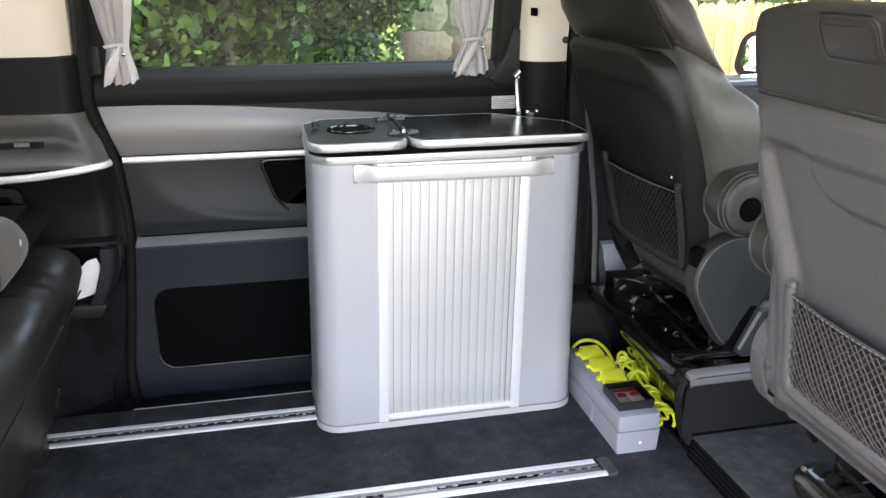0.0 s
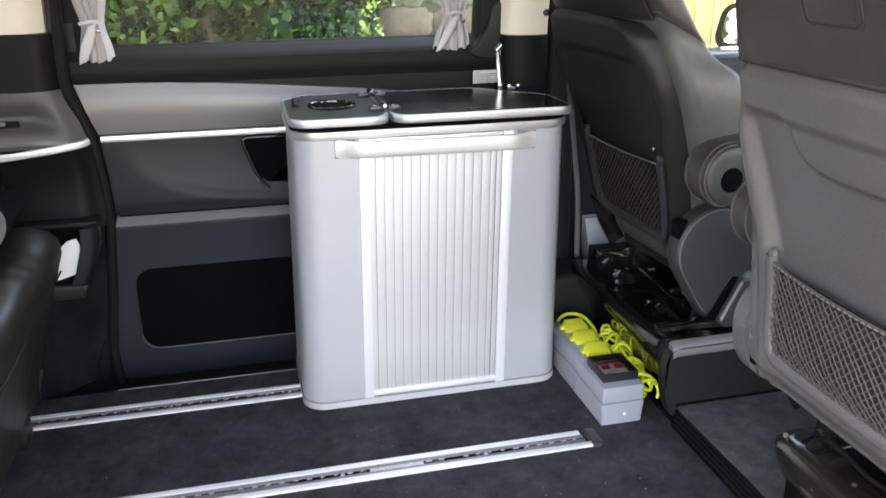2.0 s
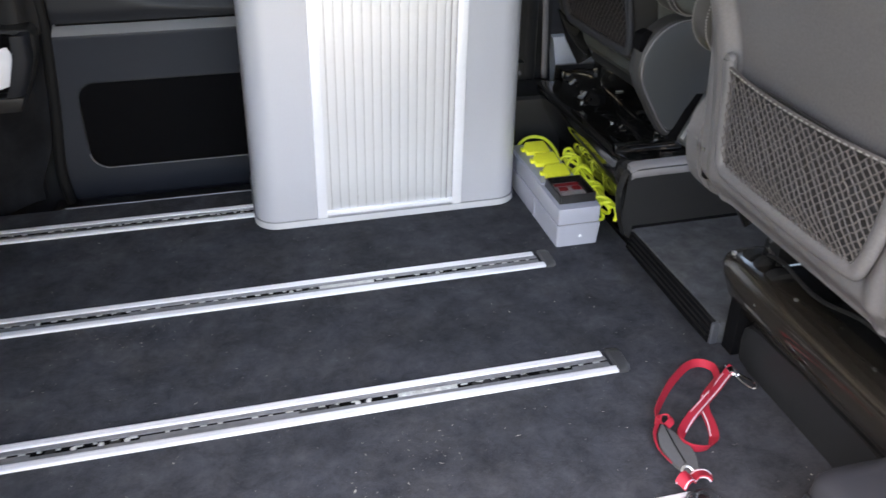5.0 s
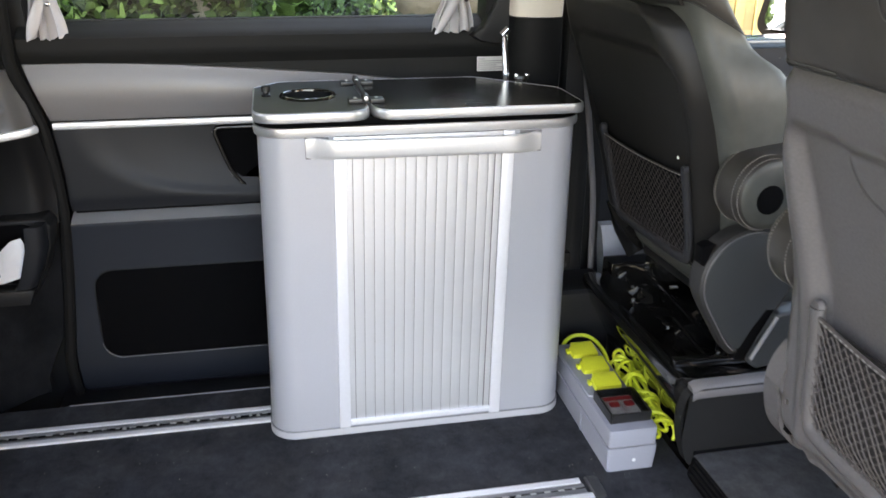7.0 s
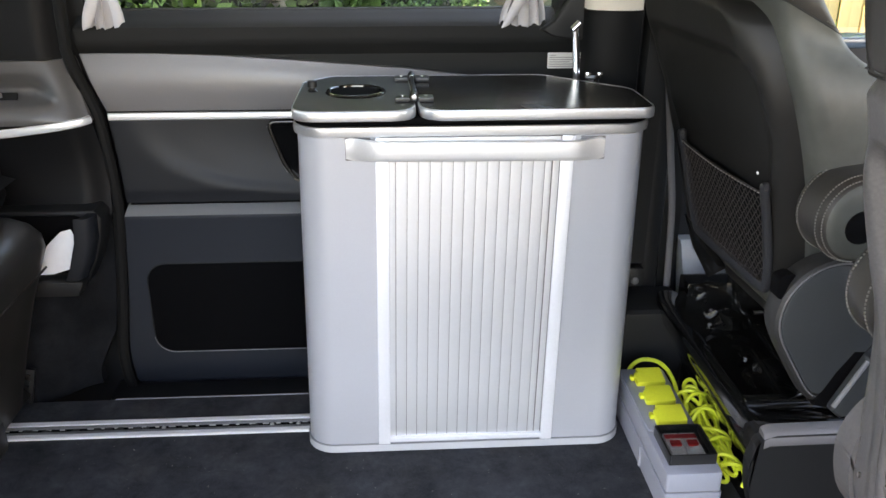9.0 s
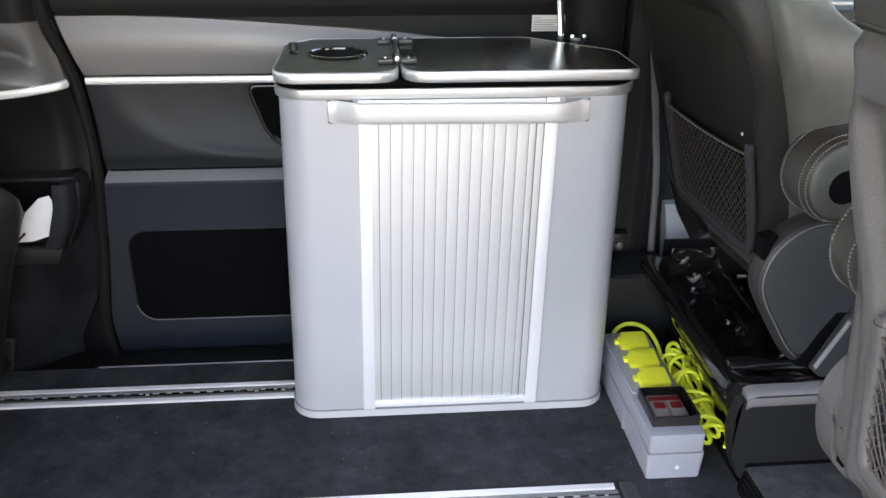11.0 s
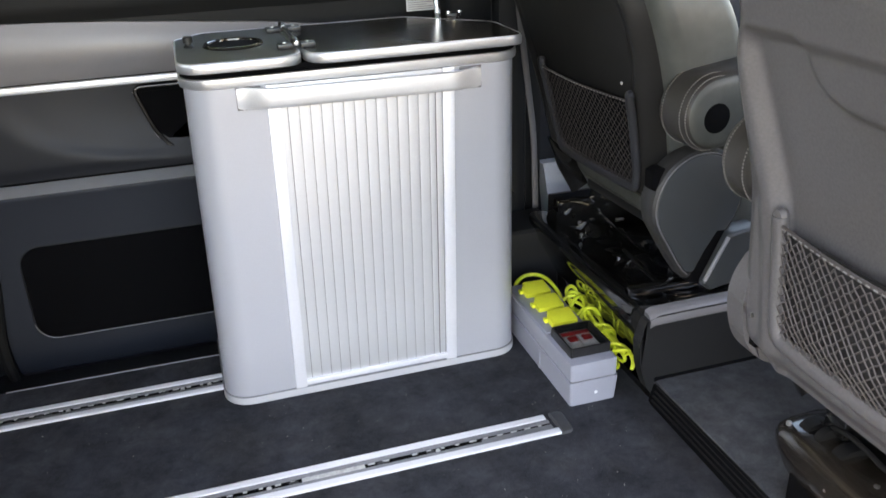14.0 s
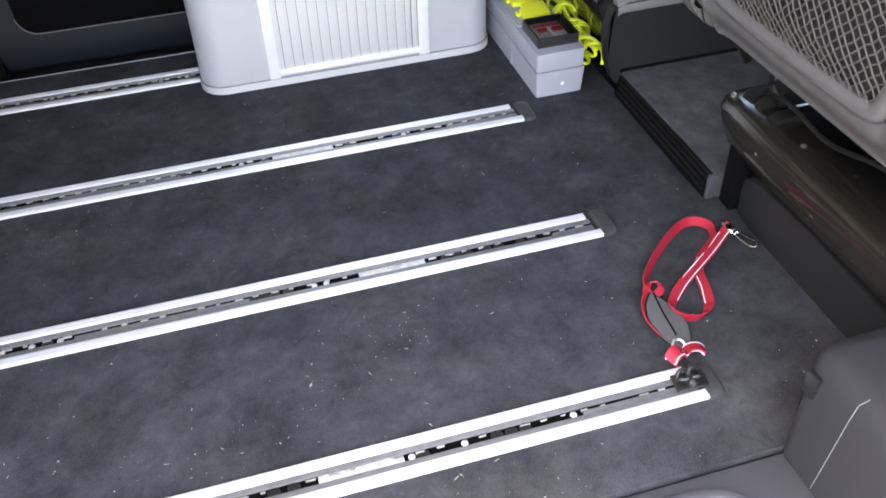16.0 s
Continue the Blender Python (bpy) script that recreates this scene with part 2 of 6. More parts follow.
LABEL_YELLOW = material("yellow_label", (0.75, 0.55, 0.08), 0.6, vary=0.1)
CRUMBS = material("pale_crumbs", (0.26, 0.24, 0.21), 0.9, vary=0.3, island=0.5)
GLASS = glass_material("tinted_window_glass", (0.93, 0.96, 0.94))
CLEAR = glass_material("door_window_glass", (0.92, 0.95, 0.93))
VAN_PAINT = material("blue_grey_car_paint", (0.20, 0.26, 0.33), 0.25, metal=0.4, vary=0.05, bump=0, coat=0.5)
LEAVES = material("hedge_leaves", (0.080, 0.142, 0.036), 0.62, spec=0.25, vary=0.5, grain=30, island=0.75)
IVY = material("dark_ivy_leaves", (0.082, 0.155, 0.042), 0.55, vary=0.8, grain=30, island=0.5)
BARK = material("pale_tree_bark", (0.42, 0.37, 0.29), 0.9, vary=0.35, grain=30, bump=0.8, dist=0.006)
TWIGS = material("hedge_twigs", (0.10, 0.075, 0.05), 0.85, vary=0.3)
# Near-black tone that stands for the shade between leaves.
HEDGE_SHADE = material("shaded_hedge_core", (0.003, 0.004, 0.002), 1.0, vary=0.4, grain=12)
STONE = material("weathered_sandstone", (0.25, 0.185, 0.125), 0.9, vary=0.3, grain=35, bump=0.7, stain=6, random_ob=0.35, dist=0.01)
STONE_PALE = material("mossy_pale_stone", (0.27, 0.27, 0.175), 0.95, vary=0.4, grain=30, bump=0.7, stain=8, random_ob=0.25, dist=0.01)
NET_CROSS = material("dark_net_thread", (0.056, 0.049, 0.046), 0.8, vary=0.2, grain=300)
MORTAR = material("mossy_mortar", (0.13, 0.13, 0.08), 0.95, vary=0.4, grain=40, bump=0.8, dist=0.01)
FENCE = material("sunlit_larch_boards", (0.46, 0.345, 0.15), 0.8, vary=0.2, grain=14, bump=0.3, random_ob=0.3, dist=0.004)
RENDER = material("buff_wall_render", (0.60, 0.515, 0.41), 0.9, vary=0.12, grain=40, bump=0.4, stain=2, dist=0.004)
# Near-black: shade put into the ground's colour to dim its window reflection.
PAVING = material("darkened_driveway_gravel", (0.016, 0.0155, 0.015), 0.9, vary=0.3, grain=60, bump=0.7, dist=0.01)


# ---- mesh helpers ----
def finish(name, bm, mat, smooth=35):
    bmesh.ops.recalc_face_normals(bm, faces=bm.faces)
    me = bpy.data.meshes.new(name)
    bm.to_mesh(me)
    bm.free()
    me.materials.append(mat)
    me.shade_smooth()
    me.set_sharp_from_angle(angle=radians(smooth))
    return me


def thing(name, at, label, category, group="", kind=""):
    ob = new(name)
    ob.empty_display_size = 0.05
    ob.location = at
    return tagged(ob, label, category, group, kind)


def hang(ob, parent):
    ob.parent = parent
    ob.matrix_parent_inverse = Matrix.Translation(parent.location).inverted() if parent.data is None else Matrix()
    return ob


def part(name, bm, mat, parent, label="", smooth=35):
    """One mesh object, in world coordinates, under a thing or a part."""
    me = bm if isinstance(bm, bpy.types.Mesh) else finish(name, bm, mat, smooth)
    ob = hang(new(name, me), parent)
    return tagged(ob, label) if label else ob


def piece(name, me, parent, at=(0, 0, 0), turn=0.0):
    """An object of its own on a shared mesh."""
    ob = hang(new(name, me), parent)
    ob.location = at
    ob.rotation_euler = (0, 0, turn)
    return ob


def solo(name, bm, mat, label, category, kind="", smooth=35):
    return tagged(new(name, finish(name, bm, mat, smooth)), label, category, kind=kind)


def bevel(bm, w, seg=2, angle=30):
    if w > 0:
        es = [e for e in bm.edges if len(e.link_faces) == 2 and e.calc_face_angle(0) > radians(angle)]
        bmesh.ops.bevel(bm, geom=es, offset=w, segments=seg, profile=0.6, affect="EDGES", clamp_overlap=True)
    return bm


def box(x0, x1, y0, y1, z0, z1, bev=0.0, seg=2, into=None):
    bm = bmesh.new()
    bmesh.ops.create_cube(bm, size=1)
    bmesh.ops.scale(bm, vec=(x1 - x0, y1 - y0, z1 - z0), verts=bm.verts)
    bmesh.ops.translate(bm, vec=((x0 + x1) / 2, (y0 + y1) / 2, (z0 + z1) / 2), verts=bm.verts)
    bevel(bm, bev, seg)
    return join(into, bm)


def join(into, bm):
    if into is None:
        return bm
    me = bpy.data.meshes.new("tmp")
    bm.to_mesh(me)
    bm.free()
    into.from_mesh(me)
    bpy.data.meshes.remove(me)
    return into


def moved(bm, m):
    bmesh.ops.transform(bm, matrix=m, verts=bm.verts)
    return bm


def rrect(x0, x1, y0, y1, r, n=6, radii=None):
    """Corner-rounded rectangle, anticlockwise from the lower right; radii: per corner (x1y0, x1y1, x0y1, x0y0)."""
    rs = radii or (r, r, r, r)
    out = []
    for (cx, cy, a0), q in zip(((x1, y0, -90), (x1, y1, 0), (x0, y1, 90), (x0, y0, 180)), rs):
        ox, oy = cx + (-q if cx == x1 else q), cy + (q if cy == y0 else -q)
        for k in range(n + 1):
            a = radians(a0 + 90 * k / n)
            out.append((ox + q * math.cos(a), oy + q * math.sin(a)))
    return out


def loft(rings, caps=True, closed=True, into=None):
    """A skin over rings of equally many points."""
    bm = bmesh.new()
    vs = [[bm.verts.new(p) for p in ring] for ring in rings]
    n = len(vs[0])
    for a, b in zip(vs, vs[1:]):
        for i in range(n if closed else n - 1):
            j = (i + 1) % n
            bm.faces.new((a[i], a[j], b[j], b[i]))
    if caps and closed:
        bm.faces.new(vs[0][::-1]), bm.faces.new(vs[-1])
    return join(into, bm)


def prism(outline, z0, z1, bev=0.0, axis="z", seg=2, into=None):
    """An outline pushed along an axis: z: (x, y); y: (x, z); x: (y, z)."""
    put = {"z": lambda p, h: (p[0], p[1], h), "y": lambda p, h: (p[0], h, p[1]), "x": lambda p, h: (h, p[0], p[1])}[axis]
    bm = loft([[put(p, z0) for p in outline], [put(p, z1) for p in outline]])
    bmesh.ops.recalc_face_normals(bm, faces=bm.faces)
    if bev:
        caps = [f for f in bm.faces if len(f.verts) == len(outline)]
        es = {e for f in caps for e in f.edges}
        bmesh.ops.bevel(bm, geom=list(es), offset=bev, segments=seg, profile=0.6, affect="EDGES", clamp_overlap=True)
    return join(into, bm)


def rounded(poly, rads, n=6):
    """Rounds the corners of a polygon."""
    out = []
    m = len(poly)
    for i, r in enumerate(rads):
        p, a, b = Vector(poly[i]), Vector(poly[i - 1]), Vector(poly[(i + 1) % m])
        da, db = (a - p).normalized(), (b - p).normalized()
        for k in range(n + 1):
            t = k / n
            q = (p + da * r) * (1 - t) ** 2 + p * 2 * t * (1 - t) + (p + db * r) * t * t
            out.append((q.x, q.y))
    return out


def spline(pts, n=8):
    """Catmull-Rom through the points."""
    p = [Vector(q) for q in pts]
    p = [2 * p[0] - p[1]] + p + [2 * p[-1] - p[-2]]
    out = []
    for a, b, c, d in zip(p, p[1:], p[2:], p[3:]):
        for k in range(n):
            t = k / n
            out.append(0.5 * (2 * b + (c - a) * t + (2 * a - 5 * b + 4 * c - d) * t * t + (3 * b - a - 3 * c + d) * t ** 3))
    return out + [p[-2]]


def tube(pts, r, sides=8, into=None, rx=None, up=None, caps=True):
    """A round (or, with rx, flat) bar along points."""
    pts = [Vector(p) for p in pts]
    rings, ref = [], Vector(up or (0, 0, 1))
    for i, p in enumerate(pts):
        t = (pts[min(i + 1, len(pts) - 1)] - pts[max(i - 1, 0)]).normalized()
        side = t.cross(ref)
        if side.length < 1e-3:
            side = t.cross(Vector((0, 1, 0.3)))
        side.normalize()
        nrm = side.cross(t).normalized()
        if not up:
            ref = nrm
        a = rx or r
        if sides == 4:
            rings.append([p + side * u * a + nrm * v * r for u, v in ((-1, -1), (1, -1), (1, 1), (-1, 1))])
        else:
            rings.append([p + side * a * math.cos(2 * math.pi * k / sides) + nrm * r * math.sin(2 * math.pi * k / sides) for k in range(sides)])
    return loft(rings, caps=caps, into=into)


def lathe(profile, centre, axis="z", n=32, into=None):
    """Profile (radius, height) turned about an axis through centre."""
    rings = []
    c = Vector(centre)
    for r, h in profile:
        ring = []
        for k in range(n):
            u, v = r * math.cos(2 * math.pi * k / n), r * math.sin(2 * math.pi * k / n)
            ring.append(c + Vector({"z": (u, v, h), "y": (u, h, v), "x": (h, u, v)}[axis]))
        rings.append(ring)
    return loft(rings, into=into)


def smoothstep(a, b, x):
    t = min(1.0, max(0.0, (x - a) / (b - a)))
    return t * t * (3 - 2 * t)


def sheet(us, vs, f, thick, into=None):
    """A curved plate: f(u, v) gives the front point, thick the step to the back."""
    bm = bmesh.new()
    t = Vector(thick)
    fr = [[bm.verts.new(f(u, v)) for u in us] for v in vs]
    bk = [[bm.verts.new(Vector(f(u, v)) + t) for u in us] for v in vs]
    nv, nu = len(vs), len(us)
    for j in range(nv - 1):
        for i in range(nu - 1):
            bm.faces.new((fr[j][i], fr[j][i + 1], fr[j + 1][i + 1], fr[j + 1][i]))
            bm.faces.new((bk[j][i], bk[j + 1][i], bk[j + 1][i + 1], bk[j][i + 1]))
    for i in range(nu - 1):
        bm.faces.new((fr[0][i], bk[0][i], bk[0][i + 1], fr[0][i + 1]))
        bm.faces.new((fr[-1][i], fr[-1][i + 1], bk[-1][i + 1], bk[-1][i]))
    for j in range(nv - 1):
        bm.faces.new((fr[j][0], fr[j + 1][0], bk[j + 1][0], bk[j][0]))
        bm.faces.new((fr[j][-1], bk[j][-1], bk[j + 1][-1], fr[j + 1][-1]))
    return join(into, bm)


def steps(a, b, n):
    return [a + (b - a) * k / n for k in range(n + 1)]


# ---- the van's shell ----
def lerp_list(table, z):
    """Linear interpolation in a short table of (z, value), z rising."""
    if z <= table[0][0]:
        return table[0][1]
    for (z0, a), (z1, b) in zip(table, table[1:]):
        if z <= z1:
            return a + (b - a) * (z - z0) / (z1 - z0)
    return table[-1][1]


def curve_list(table, z):
    """Smooth interpolation in a short table of (z, value), with no overshoot."""
    n = len(table)
    if z <= table[0][0]:
        return table[0][1]
    if z >= table[-1][0]:
        return table[-1][1]
    k = next(i for i in range(n - 1) if z <= table[i + 1][0])
    rise = [(table[i + 1][1] - table[i][1]) / (table[i + 1][0] - table[i][0]) for i in range(n - 1)]

    def tangent(i):
        if i == 0 or i == n - 1:
            return rise[0] if i == 0 else rise[-1]
        a, b = rise[i - 1], rise[i]
        return 0.0 if a * b <= 0 else 2 * a * b / (a + b)
    (z0, a), (z1, b) = table[k], table[k + 1]
    h, t = z1 - z0, (z - z0) / (z1 - z0)
    return a * (1 + 2 * t) * (1 - t) ** 2 + tangent(k) * h * t * (1 - t) ** 2 + b * t * t * (3 - 2 * t) + tangent(k + 1) * h * t * t * (t - 1)


floor = thing("floor", (0, 1.3, 0), "charcoal carpet floor with crumbs and pale dust", "floor", kind="structure")
bm = prism([(-1.3, 0.635), (1.015, 0.635), (1.015, 1.13), (0.985, 1.14), (0.985, 2.003), (-1.3, 2.003)], -0.03, 0.0, 0.006)
part("carpet", bm, CARPET, floor)
part("carpet_edge", tube([(-0.30, 2.0035, -0.001), (0.15, 2.0035, -0.001), (0.9, 2.0035, -0.001)], 0.0022, 6), FRAME_GREY, floor)
bm = box(-1.3, 1.0, 0.40, 0.632, -0.08, -0.006, 0.008)
tube(spline([(0.46, 0.50, -0.005), (0.53, 0.578, -0.004), (0.60, 0.602, -0.004), (0.68, 0.604, -0.004), (0.722, 0.582, -0.004), (0.76, 0.50, -0.005)], 8), 0.005, 8, into=bm, rx=0.008)
solo("door_sill_trim", bm, SILL, "grey-black plastic entrance sill with an oval ridge", "sill", "structure")
solo("door_sill_far", box(-0.36, 0.95, 2.006, 2.30, -0.16, -0.075, 0.004), TRIM, "black plastic step beside the closed door", "sill", "structure")
solo("underfloor", box(-1.35, 2.45, 0.38, 2.32, -0.24, -0.165), TRIM, "dark underside of the van", "floor", "structure")

cab_floor = thing("floor_front", (1.5, 1.3, 0), "black carpeted cab floor between the front seats", "floor", kind="structure")
bm = box(0.984, 2.35, 1.125, 1.515, -0.03, 0.05, 0.009)
part("passage_mat", bm, CARPET_MAT, cab_floor)
part("cab_carpet", box(1.02, 2.35, 0.45, 2.25, -0.10, -0.032), CARPET, cab_floor)

# closed sliding door on the far side
EDGE = [(-0.12, -0.285), (-0.06, -0.305), (0.03, -0.312), (0.2, -0.290), (0.4, -0.270), (0.5, -0.272), (0.611, -0.283), (0.68, -0.305), (0.742, -0.327), (0.85, -0.325), (1.35, -0.30)]
DOOR_R = 0.79


def door_sheet(zs, yf, nu=30, x_left=None, thick=(0, 0.015, 0)):
    return sheet(steps(0, 1, nu), zs, lambda u, z: ((lambda x: (x, yf(x, z), z))((lerp_list(EDGE, z) if x_left is None else x_left) * (1 - u) + DOOR_R * u)), thick)


door = thing("door_1", (0.22, 2.2, -0.09), "closed sliding door, black and grey trim with a chrome strip", "door", kind="structure")
prof = [(0.60, 2.212), (0.735, 2.205), (0.765, 2.180), (0.797, 2.176), (0.806, 2.186), (0.826, 2.232), (0.828, 2.25)]
part("upper_panel", door_sheet([0.60, 0.66, 0.70, 0.735, 0.745, 0.755, 0.765, 0.775, 0.785, 0.797, 0.801, 0.806, 0.812, 0.819, 0.826, 0.828], lambda x, z: lerp_list(prof, z)), BELT_TRIM, door, "soft black belt panel under the window")


def grey_top(x):
    return 0.742 - 0.055 * smoothstep(-0.25, 0.75, x) - 0.012 * smoothstep(0.35, 0.6, x)


us, zs = steps(0, 1, 40), steps(0, 1, 12)
bm = sheet(us, zs, lambda u, v: (lambda z0: (lambda x: (lambda z: (x, 2.190 - 0.012 * math.sin(math.pi * min(1, v * 1.02)), z))(0.617 + (grey_top(x) - 0.617) * v))(lerp_list(EDGE, z0) + (DOOR_R - lerp_list(EDGE, z0)) * u))(0.617 + 0.12 * v), (0, 0.02, 0))
part("grey_panel", bm, TRIM_GREY, door, "satin grey trim panel")
part("chrome_strip", tube([(-0.279, 2.176, 0.6085), (0.2, 2.176, 0.608), (0.78, 2.176, 0.606)], 0.0085, 8, rx=0.006), CHROME_STRIP, door, "bright satin chrome strip")


def mid_y(x, z):
    """A shallow bowl pressed into the panel, with a clear rim that runs down and then along the foot."""
    rim = (max(0.0, 0.30 - x) / 0.515) ** 2.8 + (max(0.0, 0.640 - z) / 0.214) ** 2.8
    return 2.180 + 0.010 * smoothstep(1.14, 0.80, rim) + 0.018 * smoothstep(0.95, 0.10, rim) + 0.006 * smoothstep(0.44, 0.405, z)


part("middle_panel", door_sheet(steps(0.406, 0.600, 26), mid_y, 60), TRIM_MID, door, "soft black scooped panel")
low = [(-0.125, 2.25), (-0.095, 2.215), (-0.06, 2.180), (0.0, 2.172), (0.24, 2.168), (0.35, 2.160), (0.379, 2.156), (0.384, 2.157), (0.390, 2.170), (0.398, 2.190), (0.404, 2.206)]


def low_y(x, z):
    return lerp_list(low, z)


bm = sheet(steps(0, 1, 20), [-0.125, -0.11, -0.095, -0.08, -0.06, -0.03] + steps(0.0, 0.27, 6) + [0.30, 0.35, 0.365, 0.374, 0.379, 0.3835],
           lambda u, z: (lambda x: (x, low_y(x, z), z))(lerp_list(EDGE, z) * (1 - u) + DOOR_R * u), (0, 0.012, 0))
part("lower_panel", bm, TRIM_SOFT, door, "matt black lower panel")
# ledge coloured lighter than its panel, as if catching light
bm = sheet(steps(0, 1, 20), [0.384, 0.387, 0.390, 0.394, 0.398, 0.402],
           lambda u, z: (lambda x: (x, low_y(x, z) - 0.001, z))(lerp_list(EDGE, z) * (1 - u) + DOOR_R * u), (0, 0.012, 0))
part("ledge", bm, LEDGE, door, "moulded ledge, greyed for the light it catches", 50)
part("panel_gap", tube([(-0.262, 2.190, 0.4045), (0.78, 2.190, 0.4045)], 0.0042, 8), BLACK_HOLE, door)
# flat plate, slightly proud; its near-black tone draws the inset
part("pocket_lining", prism(rrect(-0.243, 0.705, 0.030, 0.260, 0.045), 2.1655, 2.180, 0.001, "y"), BLACK_HOLE, door, "flat near-black plate for the inset")
rim = [(x, 2.1665 + 0.0, z) for x, z in rrect(-0.245, 0.707, 0.028, 0.262, 0.047)]
part("inset_rim", tube(rim + rim[:1], 0.0012, 6), TRIM, door, "thin black rim of the inset")
# highlight on the lower rim, drawn as a pale tube
part("inset_highlight", tube([(-0.198 + 0.0475 * math.cos(radians(a)), 2.1655, 0.075 + 0.0475 * math.sin(radians(a))) for a in range(185, 271, 8)] + [(0.2, 2.1655, 0.0275), (0.66, 2.1655, 0.0275)], 0.0011, 6), FRAME_GREY, door, "thin pale line painting the highlight along the inset's foot")
cup_line = [(0.054, 0.588), (0.096, 0.462), (0.150, 0.430), (0.26, 0.430), (0.26, 0.588)]
# flat near-black plates draw the hollow; nothing is cut in
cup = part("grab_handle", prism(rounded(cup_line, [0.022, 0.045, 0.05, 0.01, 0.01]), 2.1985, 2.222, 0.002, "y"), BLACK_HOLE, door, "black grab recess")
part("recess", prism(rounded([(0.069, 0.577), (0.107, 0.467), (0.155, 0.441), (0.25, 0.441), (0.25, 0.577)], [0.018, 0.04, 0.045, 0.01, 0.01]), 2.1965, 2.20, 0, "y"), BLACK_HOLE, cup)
ring_ = rounded(cup_line, [0.022, 0.045, 0.05, 0.01, 0.01])
part("rim", tube([(x + 0.004, 2.1965, z) for x, z in ring_ + ring_[:1]], 0.005, 8), GLOSS_BLACK, cup, "gloss black rim of the recess", 60)
# thin grey tube painting the glint on the gloss rim
part("rim_glint", tube(spline([(0.058, 2.1975, 0.578), (0.078, 2.1975, 0.520), (0.096, 2.1975, 0.470), (0.118, 2.1975, 0.446), (0.150, 2.1975, 0.434)], 6), 0.0012, 6), FRAME_GREY, cup)
pts = [(lerp_list(EDGE, z) - 0.012, 2.158 if z > -0.04 else 2.165, z) for z in steps(-0.06, 1.30, 40)]
part("door_seal", tube(pts, 0.013, 10), SEAL, door, "black rubber door seal")

window = thing("window_1", (0.2, 2.23, 0.82), "tinted sliding door window above the belt panel", "window", kind="structure")
LEAN = 0.165          # the glass leans in towards its top


def leaning(bm):
    for v in bm.verts:
        v.co.y -= LEAN * (v.co.z - 0.825)
    return bm


bm = box(-0.335, -0.285, 2.225, 2.275, 0.80, 1.32, 0.008)
box(0.70, 0.80, 2.185, 2.275, 0.80, 1.32, 0.012, into=bm)
box(-0.285, 0.70, 2.225, 2.275, 1.18, 1.32, 0.008, into=bm)
part("window_frame", leaning(bm), TRIM, window, "black window surround")
pane = part("pane", leaning(box(-0.29, 0.705, 2.244, 2.249, 0.79, 1.19)), GLASS, window, "green tinted glass")
pane.visible_shadow = False
part("window_seal", leaning(box(-0.29, 0.705, 2.236, 2.244, 0.822, 0.829, 0.002)), RUBBER, window)
bm = prism([(0.66, 0.790), (0.685, 0.775), (0.72, 0.768), (0.80, 0.766), (0.80, 0.90), (0.735, 0.92), (0.715, 0.85), (0.69, 0.81)], 2.160, 2.20, 0.01, "y", 3)
part("corner_trim", bm, TRIM, window, "black corner trim")

# rear quarter trim beside the bench
quarter = thing("wall_rear_quarter", (-0.7, 2.15, 0), "rear quarter trim, cream above, grey armrest shelf and black below", "wall trim", kind="structure")


def left_of(z0, z1, y0, y1, nz, bulge=0.0, gap=0.018, x_far=-1.3, round_right=0.03, slope=0.0):
    def f(u, z):
        xr = lerp_list(EDGE, z) - gap
        x = x_far + (xr - x_far) * u
        t = (z - z0) / (z1 - z0)
        y = y0 + (y1 - y0) * t - bulge * math.sin(math.pi * t) + round_right * (smoothstep(xr - 0.06, xr, x)) ** 2
        return (x, y, z)
    return sheet([0, 0.3, 0.6, 0.8, 0.86, 0.9, 0.92, 0.94, 0.95, 0.96, 0.97, 0.98, 0.99, 1.0], steps(z0, z1, nz), f, (0, 0.05, 0))


part("cream_panel", left_of(0.868, 1.33, 2.165, 2.09, 8, gap=0.045), CREAM, quarter, "cream upper trim")
part("black_panel", left_of(0.735, 0.866, 2.15, 2.155, 8, gap=0.025), TRIM_DARK, quarter, "black padded trim")
SCOOP = [(0.610, 2.092), (0.622, 2.087), (0.638, 2.092), (0.648, 2.106), (0.654, 2.135), (0.661, 2.160), (0.672, 2.168), (0.695, 2.152), (0.715, 2.140), (0.736, 2.138)]
shelf_y = lambda x, z, xr: (lambda k: curve_list(SCOOP, z) * (1 - k) + (2.095 + 0.36 * (z - 0.61)) * k)(smoothstep(xr - 0.105, xr - 0.03, x)) + 0.03 * smoothstep(xr - 0.05, xr, x) ** 2
bm = sheet([0, 0.3, 0.6, 0.75] + steps(0.84, 1.0, 24), steps(0.610, 0.736, 40), lambda u, z: (lambda xr: (lambda x: (x, shelf_y(x, z, xr), z))(-1.3 + (xr + 1.3) * u))(lerp_list(EDGE, z) - 0.018), (0, 0.05, 0))
part("armrest_shelf", bm, SHELF_GREY, quarter, "satin grey armrest shelf with a scooped tray", 60)
part("switch_plate", moved(box(-0.10, 0.045, -0.003, 0.003, -0.010, 0.008, 0.002), Matrix.Translation((-0.495, 2.146, 0.662)) @ Matrix.Rotation(-0.5, 4, "X")), TRIM_DARK, quarter, "black switch plate in the tray")
part("switch", box(-0.515, -0.480, 2.138, 2.144, 0.660, 0.670, 0.002), FRAME_GREY, quarter, "small grey switch")
